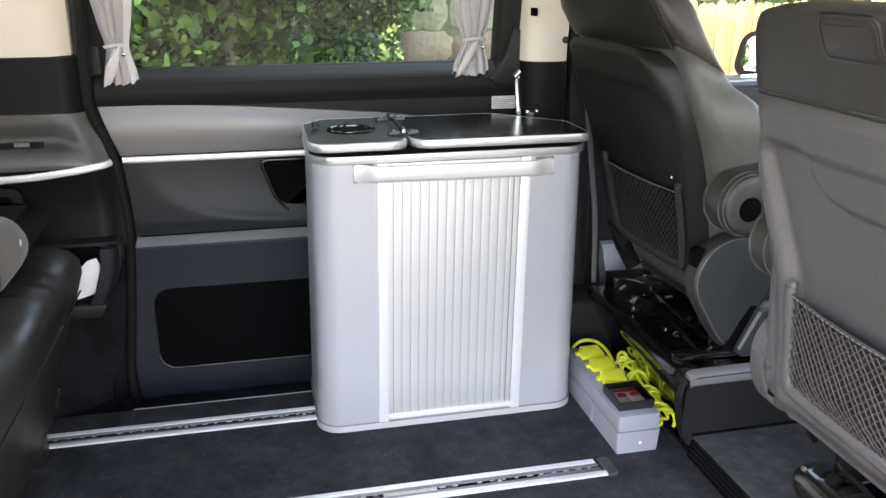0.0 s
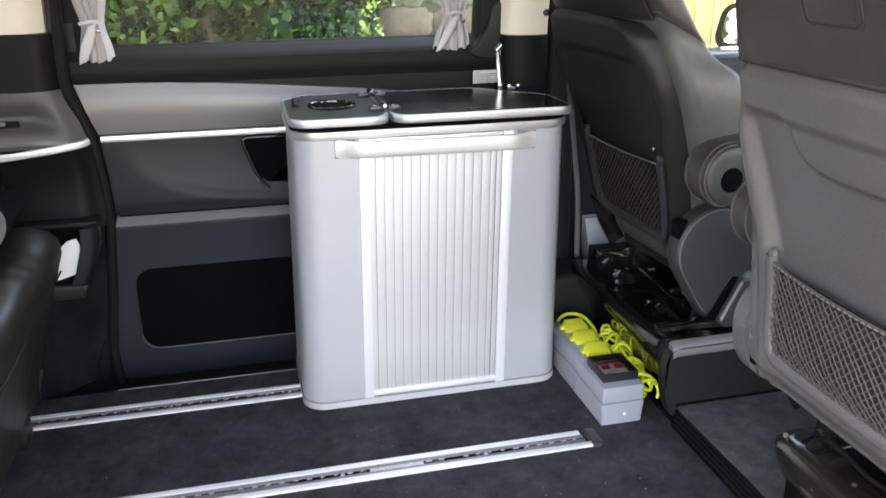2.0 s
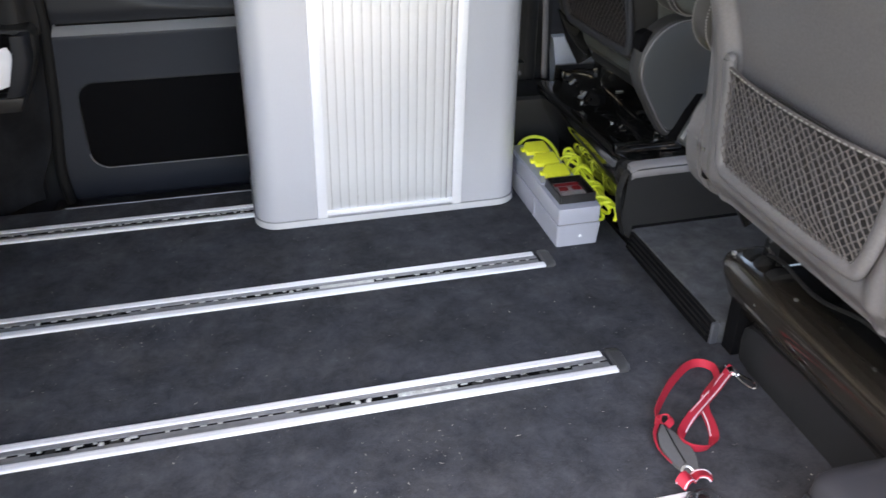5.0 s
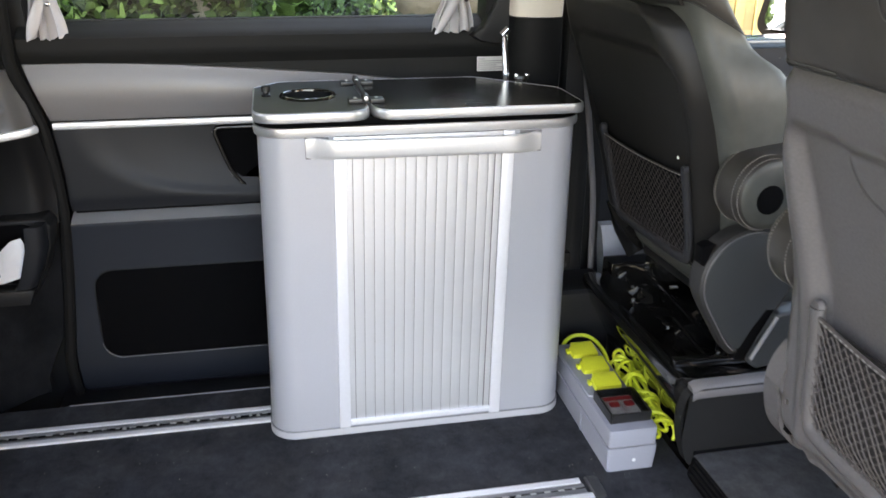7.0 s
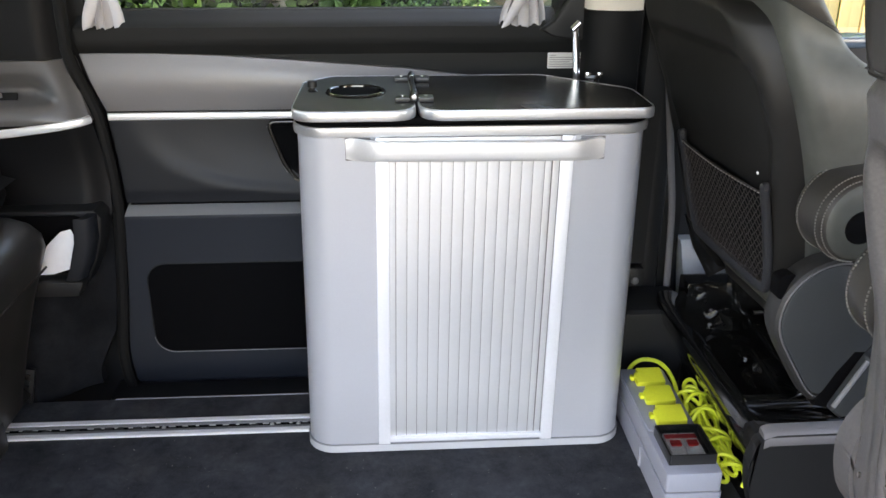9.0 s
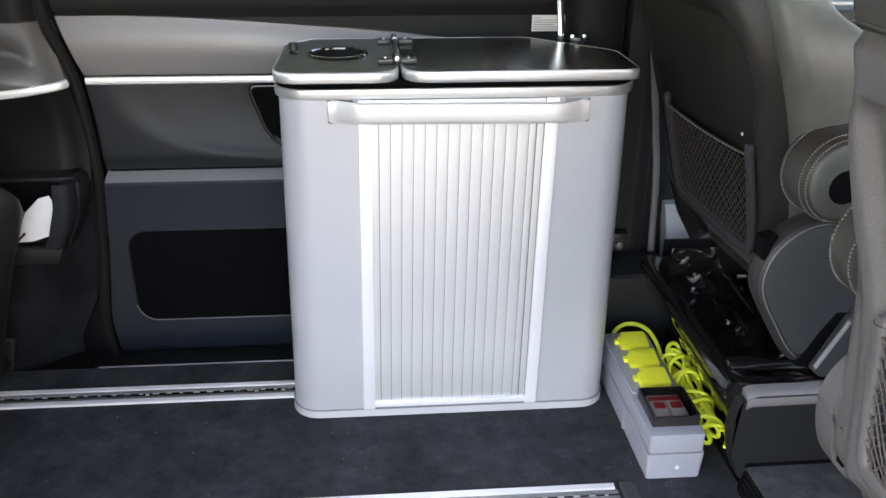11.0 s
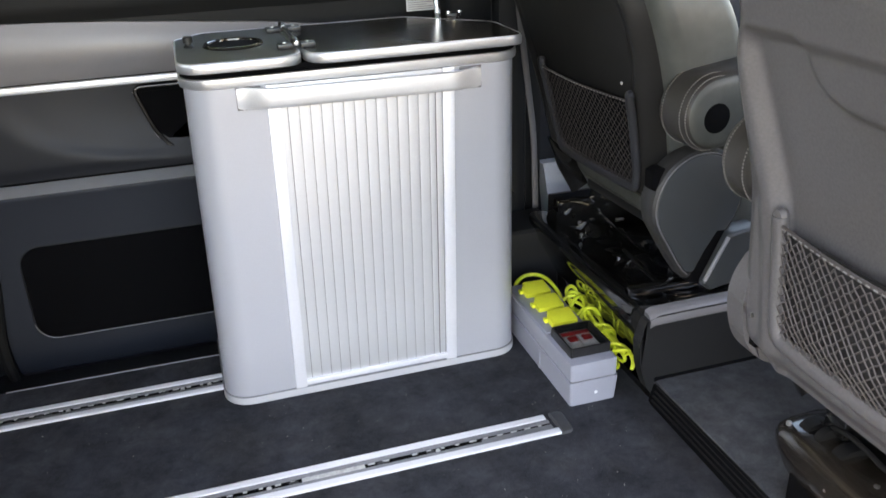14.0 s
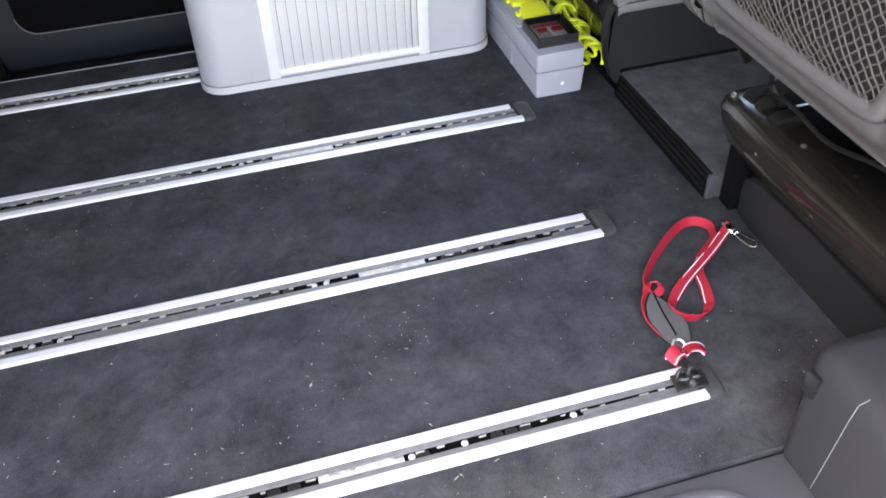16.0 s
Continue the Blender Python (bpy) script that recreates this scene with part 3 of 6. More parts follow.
pts = spline([(-1.3, 2.085, 0.588), (-0.8, 2.085, 0.590), (-0.52, 2.083, 0.594), (-0.40, 2.084, 0.604), (-0.345, 2.089, 0.611), (-0.312, 2.102, 0.615), (-0.299, 2.120, 0.617)], 8)
part("chrome_strip", tube(pts, 0.009, 8, rx=0.006), CHROME_STRIP, quarter, "bright satin chrome strip")
part("lower_panel", left_of(0.40, 0.604, 2.10, 2.10, 10, bulge=-0.02), TRIM_DARK, quarter, "black padded side panel")
part("vent_frame", prism(rrect(-0.90, -0.498, 0.465, 0.575, 0.03), 2.080, 2.11, 0.008, "y"), TRIM_DARK, quarter, "black belt outlet frame")
# plate on the frame, black for the shade in its slot
part("belt_slot_shade", prism(rrect(-0.89, -0.522, 0.478, 0.556, 0.022), 2.0775, 2.09, 0.001, "y"), BLACK_HOLE, quarter)
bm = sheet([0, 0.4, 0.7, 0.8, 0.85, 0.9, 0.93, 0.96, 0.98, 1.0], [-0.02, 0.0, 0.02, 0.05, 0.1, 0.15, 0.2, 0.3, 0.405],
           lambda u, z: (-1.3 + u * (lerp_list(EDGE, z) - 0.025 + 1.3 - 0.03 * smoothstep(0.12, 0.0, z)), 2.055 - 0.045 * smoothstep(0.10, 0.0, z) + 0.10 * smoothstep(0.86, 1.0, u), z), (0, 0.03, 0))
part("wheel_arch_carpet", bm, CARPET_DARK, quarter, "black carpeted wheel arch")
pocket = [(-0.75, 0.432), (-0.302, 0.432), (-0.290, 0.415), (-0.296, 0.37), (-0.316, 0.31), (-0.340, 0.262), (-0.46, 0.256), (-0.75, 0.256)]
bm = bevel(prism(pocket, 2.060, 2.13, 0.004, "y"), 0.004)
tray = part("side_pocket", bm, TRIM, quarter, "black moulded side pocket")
# the pocket's shaded inside, painted as a flat plate
part("pocket_hollow_shade", prism(rrect(-0.74, -0.318, 0.290, 0.424, 0.03), 2.0565, 2.062, 0.0, "y"), BLACK_HOLE, tray)
part("pocket_lip", prism([(-0.75, 0.254), (-0.345, 0.254), (-0.330, 0.288), (-0.75, 0.288)], 2.012, 2.060, 0.005, "y"), TRIM, tray)
bm = loft([[(x + dx, y, z) for x, z in ((-0.296, 0.428), (-0.298, 0.375), (-0.314, 0.322), (-0.334, 0.284), (-0.358, 0.284), (-0.342, 0.318), (-0.324, 0.375), (-0.318, 0.428))] for y, dx in ((2.062, 0.0), (2.040, 0.0), (2.026, -0.006), (2.020, -0.014))])
part("pocket_side", bm, TRIM_MID, tray, "rounded black pocket wall", 60)
bm = prism([(-0.430, 0.300), (-0.398, 0.298), (-0.360, 0.312), (-0.327, 0.350), (-0.346, 0.402), (-0.366, 0.398), (-0.400, 0.366)], 2.034, 2.036, 0.0, "y")
bmesh.ops.poke(bm, faces=[f for f in bm.faces if len(f.verts) > 4])
for v in bm.verts:
    v.co.y += 0.006 * math.sin(61 * v.co.x + 83 * v.co.z)
solo("folded_paper", bm, PAPER, "crumpled white paper tucked in the side pocket", "paper")
grille = thing("floor_vent", (-0.5, 2.0, 0.06), "black slatted air vent low beside the bench", "air vent")
part("frame", moved(box(-0.05, 0.05, -0.008, 0.004, -0.045, 0.045, 0.004), Matrix.Translation((-0.52, 2.0, 0.055)) @ Matrix.Rotation(0.25, 4, "Y")), TRIM, grille)
for k in range(5):
    part("slat", moved(box(-0.042, 0.042, -0.012, -0.008, -0.003, 0.003), Matrix.Translation((-0.52, 2.0, 0.055)) @ Matrix.Rotation(0.25, 4, "Y") @ Matrix.Translation((0, 0, -0.03 + 0.015 * k))), BLACK_PLASTIC, grille)

# middle pillar with the belt
pillar = thing("pillar_middle", (0.83, 2.15, 0), "middle pillar trim, cream above and black below", "pillar", kind="structure")


def pillar_ring(z, x0, x1, y):
    return [(x0, 2.27, z), (x0, y + 0.03, z), (x0 + 0.012, y + 0.012, z), (x0 + 0.04, y, z), (x1 - 0.03, y - 0.004, z), (x1 - 0.008, y + 0.004, z), (x1, y + 0.02, z), (x1 + 0.03, 2.27, z)]


part("cream_cover", loft([pillar_ring(z, 0.752 + 0.01 * (z - 0.835), 0.868, 2.098 - 0.10 * (z - 0.835)) for z in (0.836, 1.0, 1.32)]), CREAM, pillar, "cream upper cover")
# small black block for the shade in the belt's opening
part("belt_slot_shade", box(0.758, 0.769, 2.070, 2.10, 0.952, 0.972, 0.002), BLACK_HOLE, pillar)
part("black_cover", loft([pillar_ring(z, 0.752, 0.872, y) for z, y in ((-0.1, 2.12), (0.3, 2.12), (0.55, 2.112), (0.834, 2.10))]), TRIM_DARK, pillar, "black lower cover")
part("side_cover", loft([pillar_ring(z, 0.884, 0.97, 2.135) for z in (-0.1, 0.4, 1.32)]), TRIM, pillar, "black door frame trim")
# window light on the cover's edge, put in as a grey strip
part("lit_edge", tube(spline([(0.982, 2.112, 0.20), (0.974, 2.112, 0.39), (0.957, 2.114, 0.53), (0.934, 2.116, 0.71), (0.925, 2.118, 0.82)], 6), 0.005, 10, rx=0.008, up=(0, 1, 0)), FRAME_GREY, pillar, "grey strip painting the lit edge of the pillar cover")
belt = thing("seat_belt", (0.90, 2.1, 0.2), "dark grey seat belt running down to its floor anchor", "seat belt")
part("webbing", tube([(0.915, 2.10, 1.2), (0.90, 2.10, 0.7), (0.893, 2.09, 0.27)], 0.0012, 4, rx=0.02, up=(0, 1, 0)), TRIM, belt)
part("anchor", box(0.875, 0.912, 2.075, 2.10, 0.215, 0.262, 0.006), BLACK_PLASTIC, belt)
part("bolt", lathe([(0.009, 0), (0.009, -0.005), (0.005, -0.007)], (0.892, 2.076, 0.232), "y", 12), FRAME_GREY, belt)
solo("seat_plinth_far", box(0.845, 1.00, 1.99, 2.13, -0.06, 0.195, 0.02, 3), TRIM, "black moulded floor trim beside the seat base", "floor trim", "structure")

# front door on the far side, and the rest that closes the cabin
front_door = thing("door_2", (1.6, 2.2, 0), "closed front door on the far side with its window", "door", kind="structure")
part("door_panel", bevel(box(1.02, 2.32, 2.20, 2.27, -0.1, 0.745), 0.012), TRIM_SOFT, front_door)
part("belt_cap", box(1.02, 2.32, 2.185, 2.275, 0.740, 0.765, 0.01, 3), VAN_PAINT, front_door, "blue-grey window ledge")
p2 = part("pane", box(1.0, 2.30, 2.245, 2.249, 0.78, 1.25), CLEAR, front_door, "clear side window")
p2.visible_shadow = False
part("window_frame", box(0.97, 1.02, 2.17, 2.27, -0.1, 1.32, 0.008), TRIM, front_door)
part("door_pocket", loft([[(1.03 - 0.10 * (z - 0.20) * k, y, z) for z, y in ((0.09, 2.12), (0.20, 2.135), (0.285, 2.150), (0.298, 2.158), (0.298, 2.19), (0.09, 2.19))] if k else [(1.75, y, z) for z, y in ((0.09, 2.12), (0.20, 2.135), (0.285, 2.150), (0.298, 2.158), (0.298, 2.19), (0.09, 2.19))] for k in (1, 0)]), DOOR_GREY, front_door, "pale blue-grey door pocket")
solo("wall_far_top", box(-1.35, 2.35, 2.15, 2.27, 1.25, 1.51, 0.0), HEADLINER, "cream trim above the far windows", "wall", "structure")
solo("door_skin", box(-0.36, 0.80, 2.262, 2.30, -0.16, 0.80), TRIM, "outer metal skin of the sliding door", "door skin", "structure")
solo("wall_far_rear", box(-1.35, -0.31, 2.215, 2.29, -0.16, 1.27), TRIM, "black outer wall behind the quarter trim", "wall", "structure")
# unseen rear wall, kept dark so the bench top reflects less light
bm = box(-1.42, -1.33, 0.36, 2.29, -0.16, 0.80)
box(-1.42, -1.33, 0.36, 2.29, 1.40, 1.51, into=bm)
box(-1.42, -1.33, 0.36, 0.56, 0.80, 1.40, into=bm)
box(-1.42, -1.33, 2.09, 2.29, 0.80, 1.40, into=bm)
solo("wall_rear", bm, TRIM_MATT, "plain dark rear wall of the van round the tailgate window", "wall", "structure")
# opening added out of view to let daylight onto the seat backs
rear_window = thing("window_2", (-1.38, 1.32, 0.80), "unseen tailgate window behind the bench, added to light the seat backs", "window", kind="structure")
p3 = part("pane", box(-1.382, -1.378, 0.56, 2.09, 0.80, 1.40), CLEAR, rear_window, "clear tailgate glass")
p3.visible_shadow = False
# unseen; raised and paled so more light bounces inside
solo("ceiling", box(-1.42, 2.42, 0.34, 2.29, 1.50, 1.56), HEADLINER, "pale fabric headliner", "ceiling", "structure")
solo("wall_near_rear", box(-1.35, -0.72, 0.34, 0.42, -0.16, 1.505), HEADLINER, "plain near side wall behind the door opening", "wall", "structure")
# header out of view, set high to admit more sky light
solo("wall_near_top", box(-0.72, 2.35, 0.34, 0.42, 1.475, 1.505), HEADLINER, "trim above the open side door", "wall", "structure")
solo("wall_near_front", box(1.06, 2.35, 0.34, 0.42, -0.16, 0.80), TRIM, "plain near side front door", "wall", "structure")
solo("pillar_near", box(1.06, 1.16, 0.34, 0.46, 0.80, 1.48, 0.01), TRIM, "near side middle pillar", "pillar", "structure")
solo("wall_front", box(2.35, 2.45, 0.36, 2.29, -0.16, 0.82, 0.0), TRIM, "dark dashboard wall closing the cab", "wall", "structure")
# ---- kitchen pod ----
PX0, PX1, PY0, PY1 = 0.154, 0.800, 1.775, 2.090
pod = thing("kitchen_pod", (0.48, 1.9, 0), "silver-grey slide-in camper kitchen pod with ribbed tambour shutter and black lid", "kitchen unit")


def pod_ring(z, grow=0.0, r=0.055):
    lean = lambda x: 0.021 * z * min(1.0, max(0.0, (0.34 - x) / 0.15))      # left end tapered to fit the camera's view
    return [(x + lean(x), y, z) for x, y in rrect(PX0 - grow, PX1 + grow, PY0 - grow, PY1 + grow, r + grow, 8)]


part("body", loft([pod_ring(0.018), pod_ring(0.662)]), POD, pod, "smooth silver-grey laminate carcass")
part("base_trim", loft([pod_ring(0.0, -0.002), pod_ring(0.001, 0.003), pod_ring(0.018, 0.003), pod_ring(0.019, 0.0)]), SKIRT, pod, "pale aluminium skirting edge")
part("skirting_joint", loft([pod_ring(0.0172, 0.0034), pod_ring(0.0190, 0.0034), pod_ring(0.0191, -0.001)]), LEDGE, pod, "fine dark joint over the skirting")
part("top_rim", loft([pod_ring(0.661, 0.001), pod_ring(0.663, 0.006), pod_ring(0.671, 0.0075), pod_ring(0.679, 0.0065), pod_ring(0.6805, 0.004)]), ALU, pod, "rounded satin aluminium rim")
part("shadow_gap", loft([pod_ring(0.680, 0.0035), pod_ring(0.6820, 0.0035), pod_ring(0.6822, -0.008), pod_ring(0.6915, -0.008)]), BLACK_HOLE, pod, "near-black band in the gap under the lids")

# shutter, its guides and the handle; the shutter is sheared to fit the camera's view
LEAN_X = Matrix(((1, 0, 0.018, -0.0108), (0, 1, 0, 0), (0, 0, 1, 0), (0, 0, 0, 1)))
part("shutter_backing", moved(box(0.314, 0.655, PY0 - 0.0012, PY0 + 0.01, 0.022, 0.662), LEAN_X), FRAME_GREY, pod)
guide = finish("shutter_guide", moved(box(0, 0.0235, PY0 - 0.006, PY0 + 0.004, 0.0195, 0.6605, 0.0018), LEAN_X), ALU_WHITE)
piece("shutter_guide", guide, pod, (0.3078, 0, 0))
piece("shutter_guide", guide, pod, (0.6385, 0, 0))


def slat_mesh(w):
    ring = lambda z: [(0.0005 + (w - 0.0010) * k / 10, PY0 - 0.0024 - 0.00045 * math.sin(math.pi * k / 10) ** 0.4, z) for k in range(11)] + [(w - 0.0005, PY0 + 0.001, z), (0.0005, PY0 + 0.001, z)]
    return finish("slat", moved(loft([ring(0.036), ring(0.635)]), LEAN_X), SLAT, 50)


w = 0.0206
slat, narrow = slat_mesh(w), slat_mesh(0.0125)
piece("slat", narrow, pod, (0.3305, 0, 0))
for k in range(13):
    piece("slat", slat, pod, (0.3432 + w * k, 0, 0))
piece("slat", narrow, pod, (0.6112, 0, 0))
piece("slat", narrow, pod, (0.6250, 0, 0.0))
part("bottom_bar", moved(box(0.331, 0.640, PY0 - 0.0085, PY0, 0.026, 0.037, 0.002), LEAN_X), ALU_WHITE, pod, "bright bar along the shutter foot")
part("lead_slat", box(0.331, 0.6385, PY0 - 0.005, PY0, 0.636, 0.660, 0.0015), SLAT, pod)
hand = []
for u in steps(0, 1, 48):
    x = 0.2565 + 0.4605 * u
    e = min(1.0, min(u, 1 - u) / 0.135)
    e = e * e * (3 - 2 * e)
    r = min(1.0, min(u, 1 - u) / 0.012)
    r = 0.003 * (1 - math.sqrt(max(0.0, 1 - (1 - r) ** 2)))
    z0, z1, y0 = 0.6205 + 0.002 * e + r - 0.004 * u, 0.6620 - 0.003 * e - r - 0.005 * u, PY0 - 0.0035 - 0.0225 * e
    h = z1 - z0
    back = PY0 - 0.001 - 0.010 * e
    hand.append([(x, back, z0 + 0.001), (x, y0 + 0.005 * e + 0.0008, z0), (x, y0 + 0.0012, z0 + 0.0035), (x, y0, z0 + 0.0075), (x, y0 - 0.0006, z0 + h * 0.5), (x, y0, z1 - 0.004), (x, y0 + 0.0006, z1 - 0.0012), (x, y0 + 0.003, z1), (x, back, z1 - 0.001)])
handle = part("handle", loft(hand), HANDLE, pod, "wide satin aluminium pull handle", 50)
# thin plates that outline the handle ends in darker grey
for x0_, x1_, dz in ((0.2553, 0.300, 0.0), (0.674, 0.7182, -0.0085)):
    part("end_outline", box(x0_, x1_, PY0 - 0.0012, PY0 + 0.002, 0.6192 + dz * 0.45, 0.6634 + dz * 0.55, 0.0005), FRAME_GREY, handle, "thin grey plate outlining the handle end")

# two black lids edged in aluminium
LZ0, LZ1 = 0.690, 0.7085


def lid(name, outline, label, finish_):
    cx, cy = sum(p[0] for p in outline) / len(outline), sum(p[1] for p in outline) / len(outline)
    grow = lambda g: [(x + g * (x - cx) / max(1e-6, math.hypot(x - cx, y - cy)), y + g * (y - cy) / max(1e-6, math.hypot(x - cx, y - cy))) for x, y in outline]
    ring = lambda g, z: [(x, y, z) for x, y in grow(g)]
    ob = part(name, loft([ring(-0.004, LZ0 + 0.001), ring(-0.004, LZ1 + 0.0006)]), finish_, pod, label)
    bm = loft([ring(-0.008, LZ0 + 0.001), ring(-0.004, LZ0), ring(-0.001, LZ0 + 0.0006), ring(0.0004, LZ0 + 0.002), ring(0.001, LZ0 + 0.006), ring(0.001, LZ1 - 0.004), ring(0.0002, LZ1 - 0.001), ring(-0.0012, LZ1 + 0.0008), ring(-0.003, LZ1 + 0.0012), ring(-0.0042, LZ1 + 0.0004), ring(-0.0045, LZ0 + 0.002)], caps=False)
    part("edge_trim", bm, ALU, ob, "satin aluminium edging")
    return ob


YF, YB = PY0 - 0.009, PY1 - 0.003
small = lid("small_lid", rounded([(0.162, YF), (0.383, YF), (0.372, YB), (0.215, YB), (0.162, YB - 0.06)], [0.05, 0.05, 0.012, 0.012, 0.012]), "laminate lid over the water containers, greyed for the window's reflection", LID_SHEEN)
lid("large_lid", rounded([(0.388, YF), (0.806, YF), (0.806, 1.935), (0.652, YB), (0.378, YB)], [0.05, 0.03, 0.02, 0.02, 0.012]), "black laminate folding lid over hob and sink", LID_BLACK)
hole = (0.271, 1.925)
part("filler_ring", lathe([(0.048, LZ1 - 0.004), (0.0565, LZ1 - 0.002), (0.0575, LZ1 + 0.002), (0.055, LZ1 + 0.0052), (0.0515, LZ1 + 0.0058), (0.049, LZ1 + 0.004), (0.0485, LZ1 + 0.001)], (*hole, 0), "z", 40), GLOSS_BLACK, small, "black ring round the open hole")
# flat disc, near-black for the hole's shaded depth
part("hole", lathe([(0.0475, LZ1 + 0.0012), (0.046, LZ1 + 0.0013), (0.02, LZ1 + 0.0010), (0.001, LZ1 + 0.0010)], (*hole, 0), "z", 40), BLACK_HOLE, small)
part("knob", lathe([(0.0001, 0.0005), (0.009, 0.0005), (0.0095, 0.003), (0.006, 0.006), (0.006, 0.009), (0.0092, 0.010), (0.0092, 0.0195), (0.008, 0.021), (0.0001, 0.021)], (0.189, 1.937, LZ1), "z", 20), BLACK_PLASTIC, small, "black push knob")


def hinge(y):
    h = part("hinge", box(0.3725, 0.3855, y - 0.006, y + 0.006, LZ1 + 0.0008, LZ1 + 0.006, 0.001), BLACK_PLASTIC, pod, "black lid hinge with a steel ball")
    for x0 in (0.345, 0.387):
        part("leaf", box(x0, x0 + 0.027, y - 0.019, y + 0.011, LZ1 + 0.0008, LZ1 + 0.0095, 0.0018), BLACK_PLASTIC, h)
        part("screw", lathe([(0.0035, 0), (0.0035, 0.0015), (0.001, 0.002)], (x0 + 0.0135, y, LZ1 + 0.0094), "z", 10), STEEL, h)
    part("knuckle", lathe([(0.001, -0.014), (0.006, -0.014), (0.0075, -0.008), (0.0075, 0.012), (0.004, 0.016), (0.001, 0.016)], (0.379, y, LZ1 + 0.0105), "y", 14), BLACK_PLASTIC, h)
    part("ball", lathe([(0.0005, -0.019), (0.004, -0.0185), (0.0048, -0.0155), (0.003, -0.0135)], (0.379, y, LZ1 + 0.0105), "y", 12), STEEL, h)


hinge(2.032), hinge(1.848)
part("hinge_rod", tube([(0.379, 1.856, LZ1 + 0.010), (0.379, 2.02, LZ1 + 0.010)], 0.0042, 10), BLACK_PLASTIC, pod)
tap = part("tap", tube(spline([(0.723, 2.062, 0.685), (0.720, 2.062, 0.74), (0.715, 2.062, 0.795), (0.713, 2.062, 0.803)], 6), 0.0075, 14), CHROME, pod, "folded chrome tap spout")
part("spout_end", tube([(0.709, 2.062, 0.803), (0.723, 2.062, 0.817)], 0.008, 14), CHROME, tap)
part("tap_base", lathe([(0.014, -0.03), (0.014, 0.002), (0.018, 0.004), (0.018, 0.010), (0.009, 0.012)], (0.755, 2.054, LZ1 - 0.004), "z", 20), CHROME, tap)
for dx in (-0.012, 0.013):
    part("wing_nut", box(0.755 + dx - 0.004, 0.755 + dx + 0.006, 2.046, 2.058, LZ1 + 0.004, LZ1 + 0.011, 0.003), CHROME, tap)

# ---- floor rails ----
def floor_rail(y0, y1, x1, opened, latched, label):
    """Two bright strips beside a slot; the slot holds a plain bar, open stretches and latch plates."""
    rail = thing("floor_rail", (0.1, (y0 + y1) / 2, 0), label, "seat rail", "seat rails in the floor")
    x0, cy, wd = -0.62, (y0 + y1) / 2, y1 - y0
    st = wd * 0.25
    prof = lambda a, b: [(a, 0.0), (b, 0.0), (b, 0.0045), (b - 0.0015, 0.0055), ((a + b) / 2 + 0.001, 0.0055), ((a + b) / 2, 0.0051), ((a + b) / 2 - 0.001, 0.0055), (a + 0.0015, 0.0055), (a, 0.0045)]
    part("near_strip", prism(prof(y0, y0 + st), x0, x1 + 0.008, 0, "x"), RAIL, rail, "bright ribbed aluminium strip")
    part("far_strip", prism(prof(y1 - st, y1), x0, x1 - 0.004, 0, "x"), RAIL, rail, "bright ribbed aluminium strip")
    part("channel", box(x0, x1, y0 + st, y1 - st, 0.0, 0.0008), BLACK_HOLE, rail, "dark open channel")
    lip = (wd - 2 * st) * 0.30
    s0, s1 = y0 + st + lip, y1 - st - lip                    # the slot
    for a, b in ((y0 + st, s0), (s1, y1 - st)):
        part("lip", box(x0, x1, a, b, 0.0, 0.0036, 0.0012), CHANNEL, rail, "grey channel lip")
    cuts = sorted(opened + latched)
    x, bars = x0, []
    for a, b in cuts + [(x1, x1)]:
        if a - x > 0.012:
            bars.append((x, a))
        x = b
    for a, b in bars:
        part("slot_bar", box(a, b, s0 + 0.0010, s0 + (s1 - s0) * 0.60, 0.0, 0.0024, 0.0006), CHANNEL, rail, "plain steel bar in the slot")
    rnd = random.Random(int(cy * 1000))
    ticks, discs, lumps = bmesh.new(), bmesh.new(), bmesh.new()
    x = x0 + 0.01
    while x < x1 - 0.02:
        if rnd.random() < 0.88:
            box(x, x + rnd.uniform(0.006, 0.014), s0 + (s1 - s0) * rnd.uniform(0.60, 0.68), s1 - rnd.uniform(0.0018, 0.0030), 0.0008, 0.0030, into=ticks)
        x += 0.0285
    for a, b in opened:
        x = a + 0.008
        while x < b - 0.010:
            q = rnd.random()
            if q < 0.35:
                lathe([(0.0002, 0.0016), (0.0085, 0.0016), (0.0080, 0.0024), (0.0002, 0.0028)], (x, s0 + 0.004, 0.0), "z", 12, into=discs)
            elif q < 0.50:
                lathe([(0.0005, 0.0010), (0.0050, 0.0014), (0.0046, 0.0030), (0.0024, 0.0046), (0.0004, 0.0050)], (x, s0 + 0.005, 0.0), "z", 10, into=lumps)
            x += rnd.uniform(0.013, 0.026)
    for a, b in latched:
        box(a + 0.002, b - 0.002, s0 + 0.001, s1 - 0.001, 0.0006, 0.0030, 0.0006, into=lumps)
        x = a + 0.012
        while x < b - 0.008:
            lathe([(0.0005, 0.0028), (0.0048, 0.0030), (0.0040, 0.0042), (0.0026, 0.0034), (0.0004, 0.0034)], (x, (s0 + s1) / 2, 0.0), "z", 10, into=lumps)
            x += rnd.uniform(0.015, 0.024)
    tagged(part("toothed_edge", ticks, ZINC, rail, "short bright teeth along the slot"), kind="stuff")
    tagged(part("slot_filling", discs, BLACK_PLASTIC, rail, "dark discs in the open slot"), kind="stuff")
    tagged(part("latch_strip", lumps, ZINC, rail, "pale worn latch plates and bearings"), kind="stuff")
    cap = rrect(x1 + 0.0085, x1 + 0.034, y0 - 0.001, y1 + 0.001, 0.01, 5, (0.012, 0.012, 0.001, 0.001))
